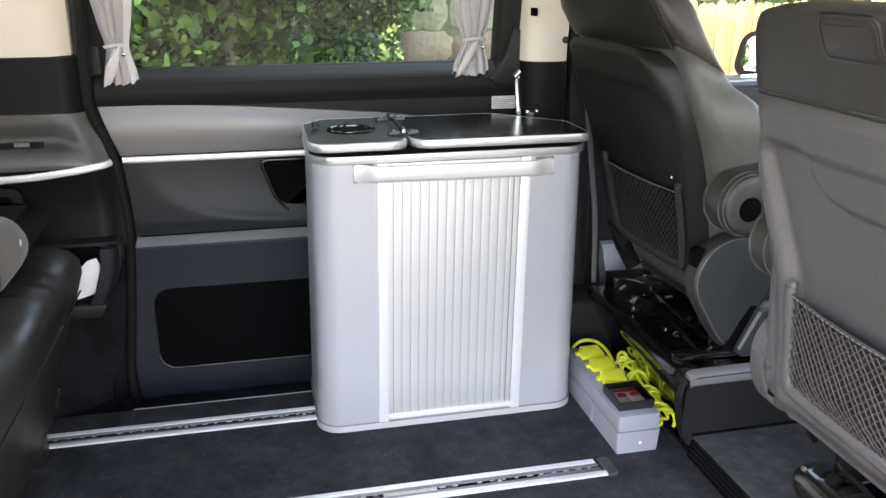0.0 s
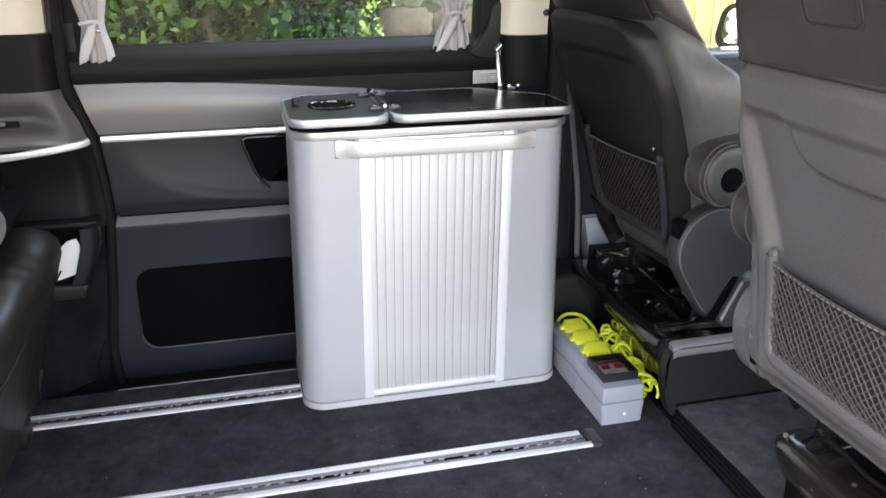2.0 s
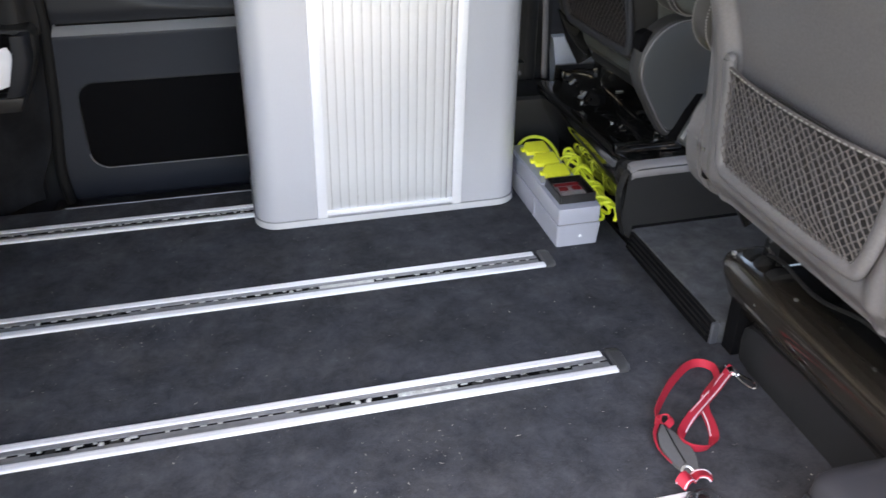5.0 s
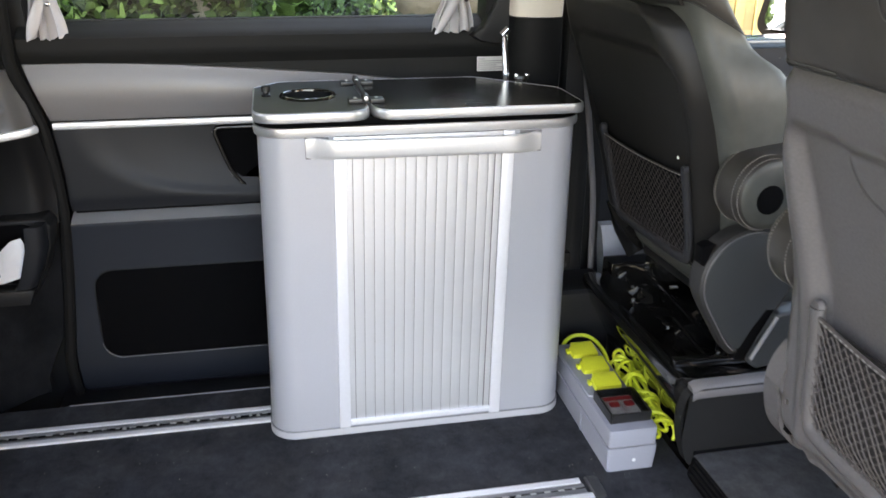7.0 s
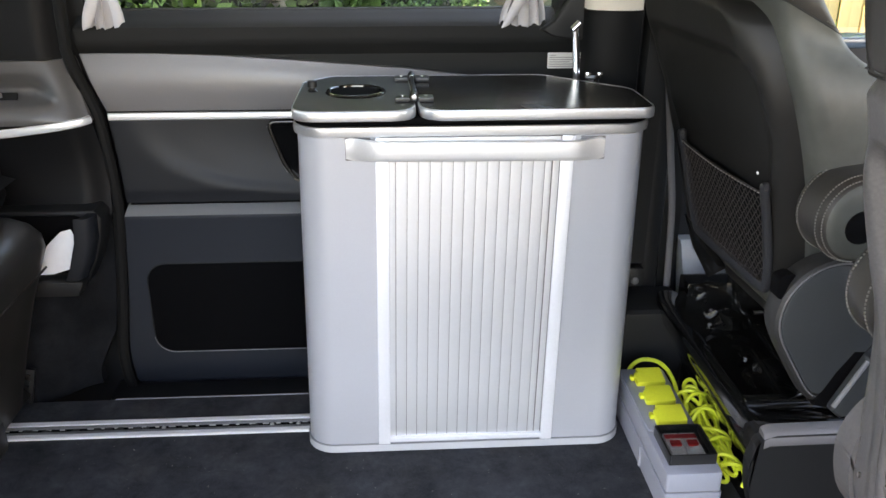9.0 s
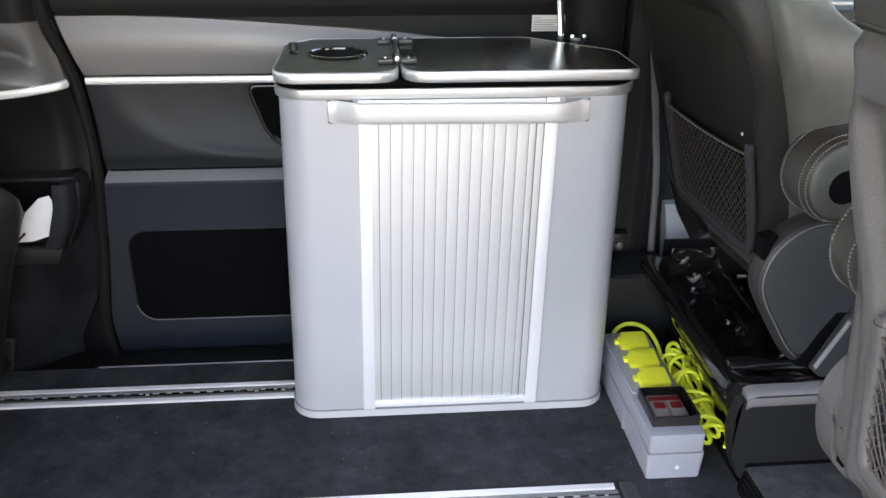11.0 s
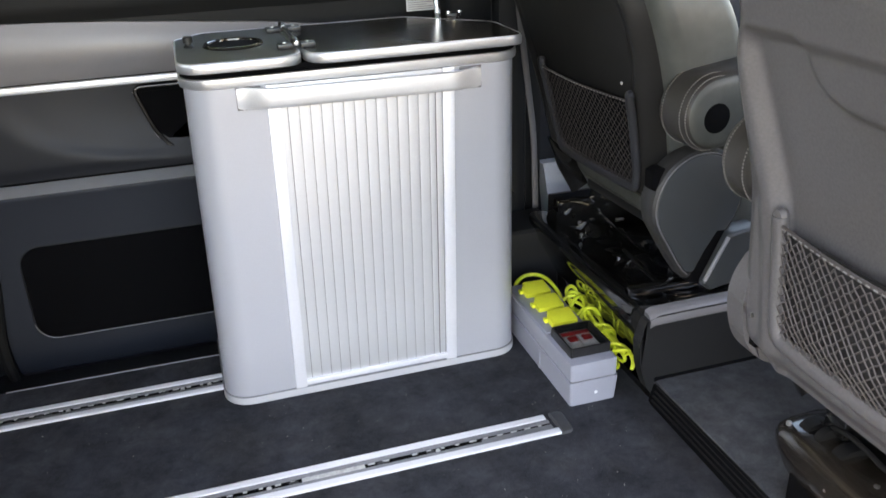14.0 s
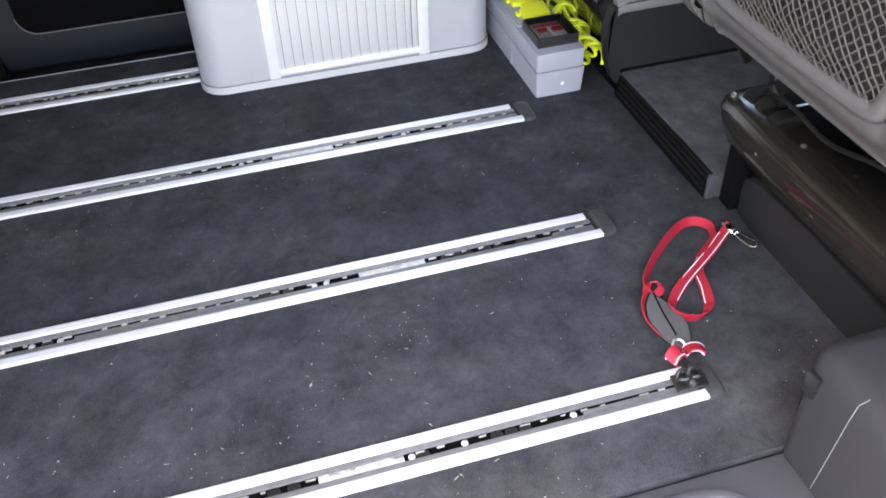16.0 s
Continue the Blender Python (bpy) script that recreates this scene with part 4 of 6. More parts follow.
    ring = lambda g, z: [((x - x1 - 0.02) * g + x1 + 0.02, (y - cy) * g + cy, z) for x, y in cap]
    part("end_cap", loft([ring(1.05, 0.0), ring(1.0, 0.005), ring(0.85, 0.0075), ring(0.5, 0.008)]), CAP, rail, "black moulded end cap")
    return rail


floor_rail(1.851, 1.913, 0.755, [(-0.61, 0.74)], [], "aluminium floor rail running under the kitchen pod")
floor_rail(1.466, 1.530, 0.756, [(-0.30, -0.12), (0.093, 0.263), (0.384, 0.611)], [(0.263, 0.384)], "aluminium floor rail with black end cap in the carpet")
floor_rail(1.088, 1.152, 0.758, [(-0.25, -0.08), (0.182, 0.355), (0.471, 0.687)], [(0.355, 0.468)], "aluminium floor rail with black end cap in the carpet")
floor_rail(0.731, 0.791, 0.752, [(0.05, 0.23), (0.345, 0.589)], [(0.23, 0.345)], "aluminium floor rail with the leash clipped to its end")
# ---- front seats, seen from behind ----
NEAR_SEAT = dict(
    back=[(0.36, 0.880), (0.43, 0.872), (0.50, 0.873), (0.58, 0.870), (0.70, 0.843), (0.83, 0.803), (0.90, 0.775), (1.0, 0.735), (1.08, 0.705)],
    wide=[(0.34, 0.250), (0.42, 0.268), (0.60, 0.280), (0.75, 0.274), (0.86, 0.249), (0.90, 0.237), (0.93, 0.228), (0.985, 0.210), (1.0, 0.199), (1.012, 0.183), (1.022, 0.155), (1.031, 0.11)],
    deep=[(0.34, 0.12), (0.5, 0.18), (0.70, 0.225), (0.80, 0.215), (0.87, 0.170), (0.93, 0.140), (1.0, 0.115), (1.02, 0.092), (1.031, 0.06)],
    shell=[(0.36, 0.254), (0.42, 0.272), (0.60, 0.284), (0.75, 0.278), (0.86, 0.254), (0.90, 0.242)],
    lean=[(0.34, 0.0), (1.08, 0.0)], shell_off=[(0.36, 0.0), (0.90, 0.0)])
FAR_SEAT = dict(
    back=[(0.36, 0.985), (0.43, 0.972), (0.60, 0.933), (0.69, 0.905), (0.765, 0.878), (0.85, 0.848), (0.93, 0.820), (1.08, 0.770)],
    wide=[(0.34, 0.210), (0.45, 0.240), (0.54, 0.256), (0.65, 0.274), (0.75, 0.279), (0.82, 0.268), (0.873, 0.254), (0.93, 0.262), (1.0, 0.249), (1.03, 0.231), (1.055, 0.198), (1.075, 0.145)],
    deep=[(0.34, 0.10), (0.5, 0.125), (0.70, 0.160), (0.80, 0.150), (0.87, 0.126), (0.93, 0.114), (1.0, 0.096), (1.05, 0.072), (1.075, 0.04)],
    shell=[(0.38, 0.225), (0.45, 0.236), (0.54, 0.250), (0.65, 0.268), (0.75, 0.273), (0.823, 0.268), (0.873, 0.257), (0.896, 0.250), (0.912, 0.240)],
    lean=[(0.34, 0.0), (0.75, 0.0), (0.90, 0.012), (1.08, 0.014)], shell_off=[(0.38, 0.014), (0.65, 0.0175), (0.75, 0.0175), (0.823, 0.0215), (0.873, 0.0265), (0.896, 0.038), (0.912, 0.050)])


def front_seat(form, x_mid, yc, inner, label, net_mat, cord, near):
    """A reclined seat; form holds its outlines by height, inner is the sign of y towards the passage."""
    seat = thing("front_seat", (x_mid, yc, 0.22), label, "car seat", "front seats")
    back = lambda z: curve_list(form["back"], z)          # the plastic back's rearmost face
    rear = lambda z: back(z) + (0.002 + 0.036 * smoothstep(0.906, 0.896, z) if near else 0.018 + 0.026 * smoothstep(0.97, 0.87, z))     # the leather behind it
    wide, deep = form["wide"], form["deep"]
    crown = (0.908, 0.918, 0.93, 0.95, 0.97, 0.985, 1.0, 1.008, 1.014, 1.018) if near else (0.908, 0.918, 0.93, 0.96, 1.0, 1.02, 1.035, 1.05, 1.062)

    def section(z, inset=0.0, front=0.0):
        h, d, x0 = curve_list(wide, z) - inset, curve_list(deep, z) - front, rear(z) + inset
        out = []
        for x, y in rrect(x0, x0 + d, -h, h, min(0.05 if near else 0.032, d * 0.42), 6):
            hollow = 0.035 * smoothstep(x0 + d * 0.55, x0 + d, x) * (1 - smoothstep(0.45, 0.8, abs(y) / h))
            soft = 0.0025 * math.sin(z * 31 + 3 * y) * math.sin(9 * x + 17 * z)
            slant = (-0.009 if near else 0.020 - (0.0 if near else 0.062) * (x - x0) / d) * smoothstep(0.78, 0.902, z) * smoothstep(1.05, 0.902, z)
            out.append((x - hollow, yc + curve_list(form["lean"], z) + y + soft * (1 if y > 0 else -1), z + slant))
        return out

    part("backrest", loft([section(z, 0.012 if z == 0.365 else 0.0) for z in steps(0.365, 0.895, 26)] + [section(0.9005, 0.0002), section(0.902, 0.0012)]), LEATHER, seat, "black leather backrest", 60)
    top = part("head_section", loft([section(0.902, 0.0012), section(0.9035, 0.0002)] + [section(z) for z in crown] + [section(crown[-1] + 0.008, 0.008), section(crown[-1] + 0.013, 0.03)]), SHADED_LEATHER, seat, "brown-black leather upper section, darkened as in shade", 60)
    joint = [Vector(p) for p in section(0.9066 if near else 0.902, 0.0004)]
    part("seam", tube(joint + joint[:1], 0.0014, 6), RUBBER, seat, "dark stitched joint")
    stitched = bmesh.new()
    around = spline([Vector(p) for p in section(0.911, -0.0004)], 4)
    for k in range(0, len(around) - 1, 2):
        tube(around[k:k + 2], 0.0007, 4, into=stitched)
    tagged(part("seam_stitching", stitched, STITCH_DARK, top), kind="stuff")
    for k in (18, 23):
        part("side_seam", tube([Vector(section(z, 0.0006)[k]) for z in crown[1:-1]], 0.0020, 6), RUBBER, top)
    if not near:
        # stitched joints on the leather wing beside the plastic back
        # dark sheet for the shade on the leather headrest's back, and a hook
        us_ = steps(-0.88, 0.90, 24)
        part("head_back_shade", sheet(us_, [0.914, 0.92, 0.94, 0.96, 0.98, 1.0, 1.03, 1.05], lambda u, z: (rear(z) - 0.0085 + 0.014 * abs(u / 0.90) ** 8, yc + curve_list(form["lean"], z) + u * curve_list(wide, z), z), (0.006, 0, 0)), SHELL_SHADED, top, "dark sheet painting the shaded back of the headrest", 60)
        part("coat_hook", lathe([(0.001, -0.010), (0.007, -0.008), (0.009, 0.0), (0.006, 0.008), (0.001, 0.010)], (back(0.895) + 0.004, yc + 0.238, 0.898), "y", 12), BLACK_PLASTIC, top, "small black hook")

    # moulded plastic back: a flat flange with rounded edges round a recess
    def recess_half(z):
        return curve_list([(0.43, 0.180), (0.50, 0.193), (0.59, 0.210), (0.70, 0.228), (0.83, 0.246)] if near else [(0.43, 0.174), (0.62, 0.214), (0.72, 0.233), (0.80, 0.228), (0.86, 0.205)], z)

    def shell(u, v):
        zl = 0.350 if near else 0.385
        zt = 0.8935 - 0.004 * abs(u) ** 6 if near else 0.912 - 0.010 * abs(u) ** 4
        z = zl + (zt - zl) * v
        off = curve_list(form["shell_off"], z)
        h = curve_list(form["shell"], z) - off
        y = u * h
        edge = h - abs(y)                                  # distance from the side edge
        wrap = (0.034 * max(0.0, 1 - edge / 0.045) ** 2 if near else 0.050 * max(0.0, 1 - edge / 0.050) ** 2) + (0.026 if near else 0.036) * smoothstep(0.085, 0.0, v) + 0.011 * smoothstep(0.965, 1.0, v)
        hr = recess_half(z)
        top_z = 0.832 if near else 0.838
        dx, dz = hr - abs(y), top_z - z
        r = 0.034 if near else 0.06
        inside = min(dx, dz) if dx > r or dz > r else r - math.hypot(max(0.0, r - dx), max(0.0, r - dz))
        a = smoothstep(0.0, 0.022, inside) * smoothstep(0.40, 0.45, z)
        crest = math.exp(-((dx + 0.010) / 0.013) ** 2) * smoothstep(top_z + 0.03, top_z - 0.05, z)
        x = back(z) + wrap + (0.019 if near else 0.012) * a - (0.006 if near else 0.005) * crest
        if near:
            q = (abs(y) / 0.132) ** 3.2 + (max(0.0, 0.835 - z) / 0.084) ** 3.2
            x -= 0.011 * smoothstep(1.25, 0.8, q) * smoothstep(0.835, 0.815, z)      # swelling above the pocket
        return (x, yc + y + off, z)
    # one plastic on both seats; the far one gets the shaded copy
    part("back_shell", sheet([math.sin(math.pi / 2 * t) for t in steps(-1, 1, 150 if near else 110)], steps(0, 1, 120), shell, (0.010, 0, 0)), SHELL if near else SHELL_SHADED, seat, "moulded grey-black plastic seat back", 60)

    # net pocket: U-shaped frame, lining and crossed cords
    hw, zb, zt = (0.186, 0.424, 0.592) if near else (0.175, 0.424, 0.617)
    yn = yc if near else yc - 0.013                       # middle of the pocket
    side = [(zb + 0.012, hw - 0.022), (zb + 0.04, hw - 0.014), (zt - 0.05, hw - 0.004), (zt, hw)]
    half = lambda z: curve_list(side, z)
    face = lambda z: back(z) - 0.003
    right = [(half(z), z) for z in (zt, zt - 0.04, zt - 0.08, zb + 0.05, zb + 0.022)] + [(hw - 0.026, zb + 0.006), (hw - 0.045, zb)]
    u_line = [(-y, z) for y, z in right] + [(-0.07, zb - 0.003), (0.07, zb - 0.003)] + right[::-1]
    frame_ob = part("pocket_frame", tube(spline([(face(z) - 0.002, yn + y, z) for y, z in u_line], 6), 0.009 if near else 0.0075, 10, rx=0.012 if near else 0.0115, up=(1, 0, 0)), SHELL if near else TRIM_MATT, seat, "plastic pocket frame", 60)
    for sgn in (-1, 1):
        part("frame_tip", lathe([(0.001, -0.009), (0.008, -0.007), (0.0105, 0.0), (0.008, 0.006), (0.001, 0.008)], (face(zt), yn + sgn * hw, zt + 0.001), "x", 12), SHELL if near else TRIM_MATT, frame_ob)
    part("pocket_lining", sheet(steps(-1, 1, 12), steps(zb, zt - 0.02, 8), lambda u, z: (face(z) + 0.004, yn + u * half(z), z), (0.003, 0, 0)), net_mat, seat)
    top_z = lambda y: zt - 0.010 - 0.004 * (1 - (y / hw) ** 2)
    bulge = lambda y, z: face(z) - 0.004 - (0.014 if near else 0.006) * max(0.0, 1 - (y / hw) ** 2) * smoothstep(zb, zb + 0.05, z)
    cords, cross = bmesh.new(), bmesh.new()
    wide_, tall = (0.0145, 0.0076) if near else (0.0145, 0.0078)
    rows_, cols = int((zt - zb) / tall) + 1, int(2 * hw / wide_) + 2
    knot = lambda r, c: (-hw + 0.002 + wide_ * (c + 0.5 * (r % 2)) + 0.0012 * math.sin(3.1 * c + 1.7 * r), zb + 0.004 + tall * r + 0.0012 * math.sin(2.3 * c - r))
    inside_net = lambda y, z: abs(y) < half(z) - 0.002 and zb < z < top_z(y)
    for r in range(rows_):
        for c in range(cols):
            y, z = knot(r, c)
            for d in (-1, 1):
                y1, z1 = knot(r + 1, c + (1 if d > 0 else 0) - (0 if r % 2 else 1))
                if inside_net(y, z) and inside_net(y1, z1):
                    p = [(y, z), (y + (y1 - y) * 0.5, z + (z1 - z) * 0.5), (y1, z1)]
                    fat = (0.0011 if d > 0 else 0.0012) * (1.0 if near else 0.75)
                    tube([(bulge(a, b) - (0.0012 if d > 0 else 0.0004), yn + a, b) for a, b in p], fat, 5, into=cords if d > 0 else cross)
    part("net", cords, cord, seat, "elastic net pocket")
    part("net_threads", cross, NET_CROSS if near else cord, seat, "dark cross threads of the net")
    part("net_hem", tube([(bulge(y, top_z(y)), yn + y, top_z(y)) for y in steps(-hw + 0.006, hw - 0.006, 24)], 0.0030 if near else 0.0024, 8), cord, seat, "elastic hem of the net")
    st = bmesh.new()
    ys_ = steps(-hw + 0.010, hw - 0.010, 60)
    for y0_, y1_ in list(zip(ys_, ys_[1:]))[::2]:
        tube([(bulge(y, top_z(y)) - 0.0030, yn + y, top_z(y)) for y in (y0_, y1_)], 0.0009, 4, into=st)
    part("hem_stitching", st, STITCH, seat)
    if near:
        tilt = Matrix.Translation((rear(0.985) - 0.002, yc - 0.024, 0.991)) @ Matrix.Rotation(-0.38, 4, "Y")
        plate = part("latch_panel", moved(prism(rrect(-0.054, 0.054, -0.030, 0.030, 0.014), -0.0040, 0.004, 0.003, "x"), tilt), LATCH, top, "dark brown moulded latch panel")
        edge_ = [tilt @ Vector((-0.0046, y, z)) for y, z in rrect(-0.049, 0.049, -0.025, 0.025, 0.011)]
        part("groove", tube(edge_ + edge_[:1], 0.0009, 6), RUBBER, plate, "dark groove round the panel")
        foot_ = [tilt @ Vector((0.0005, y, z)) for y, z in rrect(-0.056, 0.056, -0.032, 0.032, 0.016)]
        part("surround", tube(foot_ + foot_[:1], 0.0016, 6), RUBBER, plate)
        part("latch_flap", moved(prism(rrect(-0.043, 0.043, -0.019, 0.018, 0.004), -0.0056, -0.003, 0.0012, "x"), tilt), LATCH, plate)
    else:
        part("screw_cap", lathe([(0.003, 0.0), (0.003, -0.0015), (0.001, -0.002)], (back(0.638) - 0.004, yc - 0.170, 0.638), "x", 10), LABEL_WHITE, seat, "tiny pale screw cap")

    # armrest on the passage side, with its pivot hole and stitched edge
    ya, yb = (yc + 0.268, yc + 0.347) if near else (yc - 0.258, yc - 0.344)
    xa, za = x_mid + (0.060 if near else 0.052), 0.622 if near else 0.612
    capsule = lambda r: [(xa + r * 0.94 * math.cos(a), za + r * math.sin(a) * 0.98) for a in [radians(90 + 180 * k / 16) for k in range(17)]] + [(xa + 0.30, za - r * 0.9 + 0.03), (xa + 0.32, za + 0.03), (xa + 0.30, za + r * 0.98 + 0.035)]
    rings = [[(x, y, z) for x, z in capsule(r)] for y, r in ((ya, 0.060), (ya + inner * 0.006, 0.067), (ya + inner * 0.012, 0.069), (yb - inner * 0.024, 0.069), (yb - inner * 0.014, 0.067), (yb - inner * 0.006, 0.062), (yb - inner * 0.002, 0.056), (yb, 0.049))]
    arm = part("armrest", loft(rings), SHADED_LEATHER, seat, "padded black leather armrest with pale stitching", 70)
    part("end_face", loft([[(x, y, z) for x, z in capsule(r)] for y, r in ((yb - inner * 0.004, 0.0605), (yb - inner * 0.0010, 0.0562), (yb + inner * 0.0008, 0.049))]), LEATHER, arm, "smooth leather end face in the lightened tone", 70)
    # disc on the end face, black like a shaded hole
    part("pivot_hole", lathe([(0.026, -inner * 0.002), (0.026, inner * 0.0012), (0.0245, inner * 0.0016), (0.001, inner * 0.001)], (xa - 0.004, yb, za - 0.006), "y", 24), BLACK_HOLE, arm)
    for yy, r in ((ya + inner * 0.016, 0.0698), (yb - inner * 0.020, 0.0692), (yb - inner * 0.009, 0.0650)):
        if r < 0.066 and near:
            continue
        st = bmesh.new()
        for k in range(46):
            a0 = radians(70 + 196 * k / 45)
            tube([(xa + r * 0.94 * math.cos(a0 + d), yy, za + r * 0.98 * math.sin(a0 + d)) for d in (-0.021, 0.021)], 0.0008, 4, into=st)
        part("stitching", st, STITCH, arm)

    # recliner cover and buckle
    if near:
        blade = rounded([(0.900, 0.515), (0.866, 0.470), (0.866, 0.415), (0.884, 0.360), (0.930, 0.325), (1.05, 0.318), (1.10, 0.45), (1.0, 0.53)], [0.02, 0.03, 0.03, 0.03, 0.03, 0.03, 0.05, 0.03])
        cover = part("recliner_cover", prism(blade, yc + 0.236, yc + 0.272, 0.008, "y", 3), SHELL, seat, "dark grey rounded recliner cover", 50)
        # near-black blocks in place of shaded slots
        for z_, x_ in ((0.452, 0.874), (0.418, 0.876), (0.385, 0.884)):
            part("slot", box(x_, x_ + 0.010, yc + 0.222, yc + 0.237, z_ - 0.012, z_ + 0.012, 0.002), BLACK_HOLE, cover)
        part("clip", box(0.869, 0.874, yc + 0.219, yc + 0.223, 0.427, 0.433, 0.001), BOLT, cover, "small bright clip")
    else:
        yr, ys = yc + inner * 0.252, yc + inner * 0.298
        xc, zc = x_mid + 0.068, 0.435
        drop = []
        for k in range(40):
            a = radians(360 * k / 40)
            below = max(0.0, math.cos(a - radians(-93)))
            drop.append((math.cos(a) * 0.109 * (1 - 0.10 * below ** 2), math.sin(a) * (0.109 + 0.062 * below ** 5)))
        ring = lambda g, y: [(xc + p * g, y, zc + q * g) for p, q in drop]
        cover = part("recliner_cover", loft([ring(0.88, yr), ring(0.93, yr + inner * 0.02), ring(0.93, ys - inner * 0.012), ring(0.91, ys - inner * 0.004), ring(0.87, ys), ring(0.85, ys), ring(0.835, ys - inner * 0.003), ring(0.4, ys + inner * 0.001)]), RUBBER, seat, "dark grey round recliner cover", 25)
        part("disc", loft([ring(0.832, ys - inner * 0.0035), ring(0.826, ys + inner * 0.0005), ring(0.79, ys + inner * 0.002), ring(0.3, ys + inner * 0.004)]), DISC, cover, "blue-grey tapering disc", 40)
        # grey tube painting the highlight along the cover's bevel
        part("bevel_highlight", tube([Vector(p) for p in ring(0.858, ys + inner * 0.0006)[:30]], 0.0014, 6), FRAME_GREY, cover)
        # near-black wedge for the shaded notch beside the disc
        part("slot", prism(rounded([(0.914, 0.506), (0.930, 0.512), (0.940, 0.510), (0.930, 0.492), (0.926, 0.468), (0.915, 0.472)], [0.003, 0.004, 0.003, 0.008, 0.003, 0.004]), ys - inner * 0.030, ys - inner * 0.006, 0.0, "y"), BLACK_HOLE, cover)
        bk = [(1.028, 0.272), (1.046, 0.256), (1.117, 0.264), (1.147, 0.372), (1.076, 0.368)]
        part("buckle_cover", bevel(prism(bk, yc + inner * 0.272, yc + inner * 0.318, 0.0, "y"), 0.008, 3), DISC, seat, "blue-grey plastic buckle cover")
        # pale tube painting the light caught by the cover's edge
        part("buckle_highlight", tube([(1.030, yc - 0.317, 0.280), (1.074, yc - 0.317, 0.362)], 0.004, 8), LEDGE, seat, "pale highlight strip on the buckle cover's edge")
        # black filler painting the shade between disc and buckle
        part("buckle_gap_shade", prism([(1.004, 0.276), (1.030, 0.268), (1.077, 0.370), (1.054, 0.372)], yc + inner * 0.24, yc + inner * 0.3005, 0.0, "y"), BLACK_HOLE, seat)
    # cushion, its side and under-frame
    rings = []
    for x, a in ((x_mid + 0.10, 0.02), (x_mid + 0.12, 0.0), (x_mid + 0.40, 0.0), (x_mid + 0.53, 0.01), (x_mid + 0.57, 0.04)):
        rings.append([(x, yc + p, q) for p, q in rrect(-0.235 + a, 0.235 - a, 0.315 + a, 0.435 - a * 0.5, 0.04, 5)])
    part("cushion", loft(rings), LEATHER, seat, "black leather seat cushion")
    part("under_frame", box(x_mid + 0.13, x_mid + 0.50, yc - 0.21, yc + 0.21, 0.285, 0.31, 0.008), BLACK_PLASTIC, seat)
    for sgn in (-1, 1):
        part("slide_rail", box(x_mid + 0.14, x_mid + 0.55, yc + sgn * 0.19 - 0.022, yc + sgn * 0.19 + 0.022, 0.212, 0.287, 0.006), GLOSS_BLACK, seat, "gloss black slide rail")
    # hinge straps below the shell
    for sgn in (-1, 1):
        part("hinge_strap", prism([(x_mid + 0.03, 0.42), (x_mid + 0.07, 0.42), (x_mid + 0.14, 0.29), (x_mid + 0.10, 0.27), (x_mid + 0.06, 0.34)], yc + sgn * 0.225 - 0.006, yc + sgn * 0.225 + 0.006, 0.002, "y"), GLOSS_BLACK, seat)
        part("bolt", lathe([(0.011, 0), (0.011, sgn * 0.006), (0.004, sgn * 0.008)], (x_mid + 0.085, yc + sgn * 0.232, 0.335), "y", 12), STEEL, seat)
    return seat


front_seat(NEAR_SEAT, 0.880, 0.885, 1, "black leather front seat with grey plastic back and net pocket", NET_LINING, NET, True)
far_seat = front_seat(FAR_SEAT, 0.948, 1.777, -1, "black leather front seat with stitched armrest and dark net pocket", BLACK_HOLE, NET_SHADED, False)
far_seat.rotation_euler = (0, 0, 0.06)          # small turn chosen to fit the seat's outline to the camera's view

# ---- seat bases ----
base = thing("metal_pedestal", (1.2, 1.79, 0), "gloss black seat base box with exposed slide mechanism", "pedestal", "pedestals under the front seats")
prof = [(1.02, -0.03), (1.010, 0.03), (0.970, 0.11), (0.939, 0.165), (0.932, 0.195), (0.935, 0.208), (0.947, 0.2125), (0.975, 0.208), (1.0, 0.200)]
bm = loft([[(x + dx, y, z) for x, z in prof + [(1.06, 0.195), (1.06, -0.03)]] for y, dx in ((1.532, 0.004), (1.545, 0.0), (1.70, 0.0), (1.9, 0.0), (2.02, 0.0), (2.06, 0.01))])
part("rear_panel", bm, GLOSS_BLACK, base, "gloss black rear panel", 60)


def pan(u, v):
    x, y = 0.995 + 0.50 * u, 1.54 + 0.50 * v
    z = 0.197
    for cx, cy, r, h in ((1.06, 1.93, 0.05, 0.022), (1.12, 1.82, 0.045, -0.03), (1.07, 1.72, 0.04, 0.02), (1.18, 1.70, 0.05, -0.03), (1.10, 1.62, 0.03, 0.014), (1.25, 1.90, 0.06, -0.03), (1.30, 1.75, 0.06, 0.02)):
        z += h * smoothstep(r, r * 0.45, math.hypot(x - cx, y - cy))
    # small waves shaped to scatter glints over the pan
    z += 0.0035 * math.sin(x * 62 + 2.2 * math.sin(y * 31)) * math.sin(y * 57 + 1.5 * math.sin(x * 40))
    return (x, y, z)


part("top_pan", sheet(steps(0, 1, 80), steps(0, 1, 80), pan, (0, 0, -0.02)), GLOSS_BLACK, base, "pressed gloss black seat pan", 60)
part("front_step", box(0.968, 1.45, 1.532, 1.565, 0.165, 0.1995, 0.004), GLOSS_BLACK, base)
part("cross_rail", box(0.958, 1.12, 1.578, 1.598, 0.203, 0.223, 0.003), GLOSS_BLACK, base)
part("far_rail", box(0.985, 1.45, 1.985, 2.045, 0.195, 0.262, 0.006), GLOSS_BLACK, base)
random.seed(11)
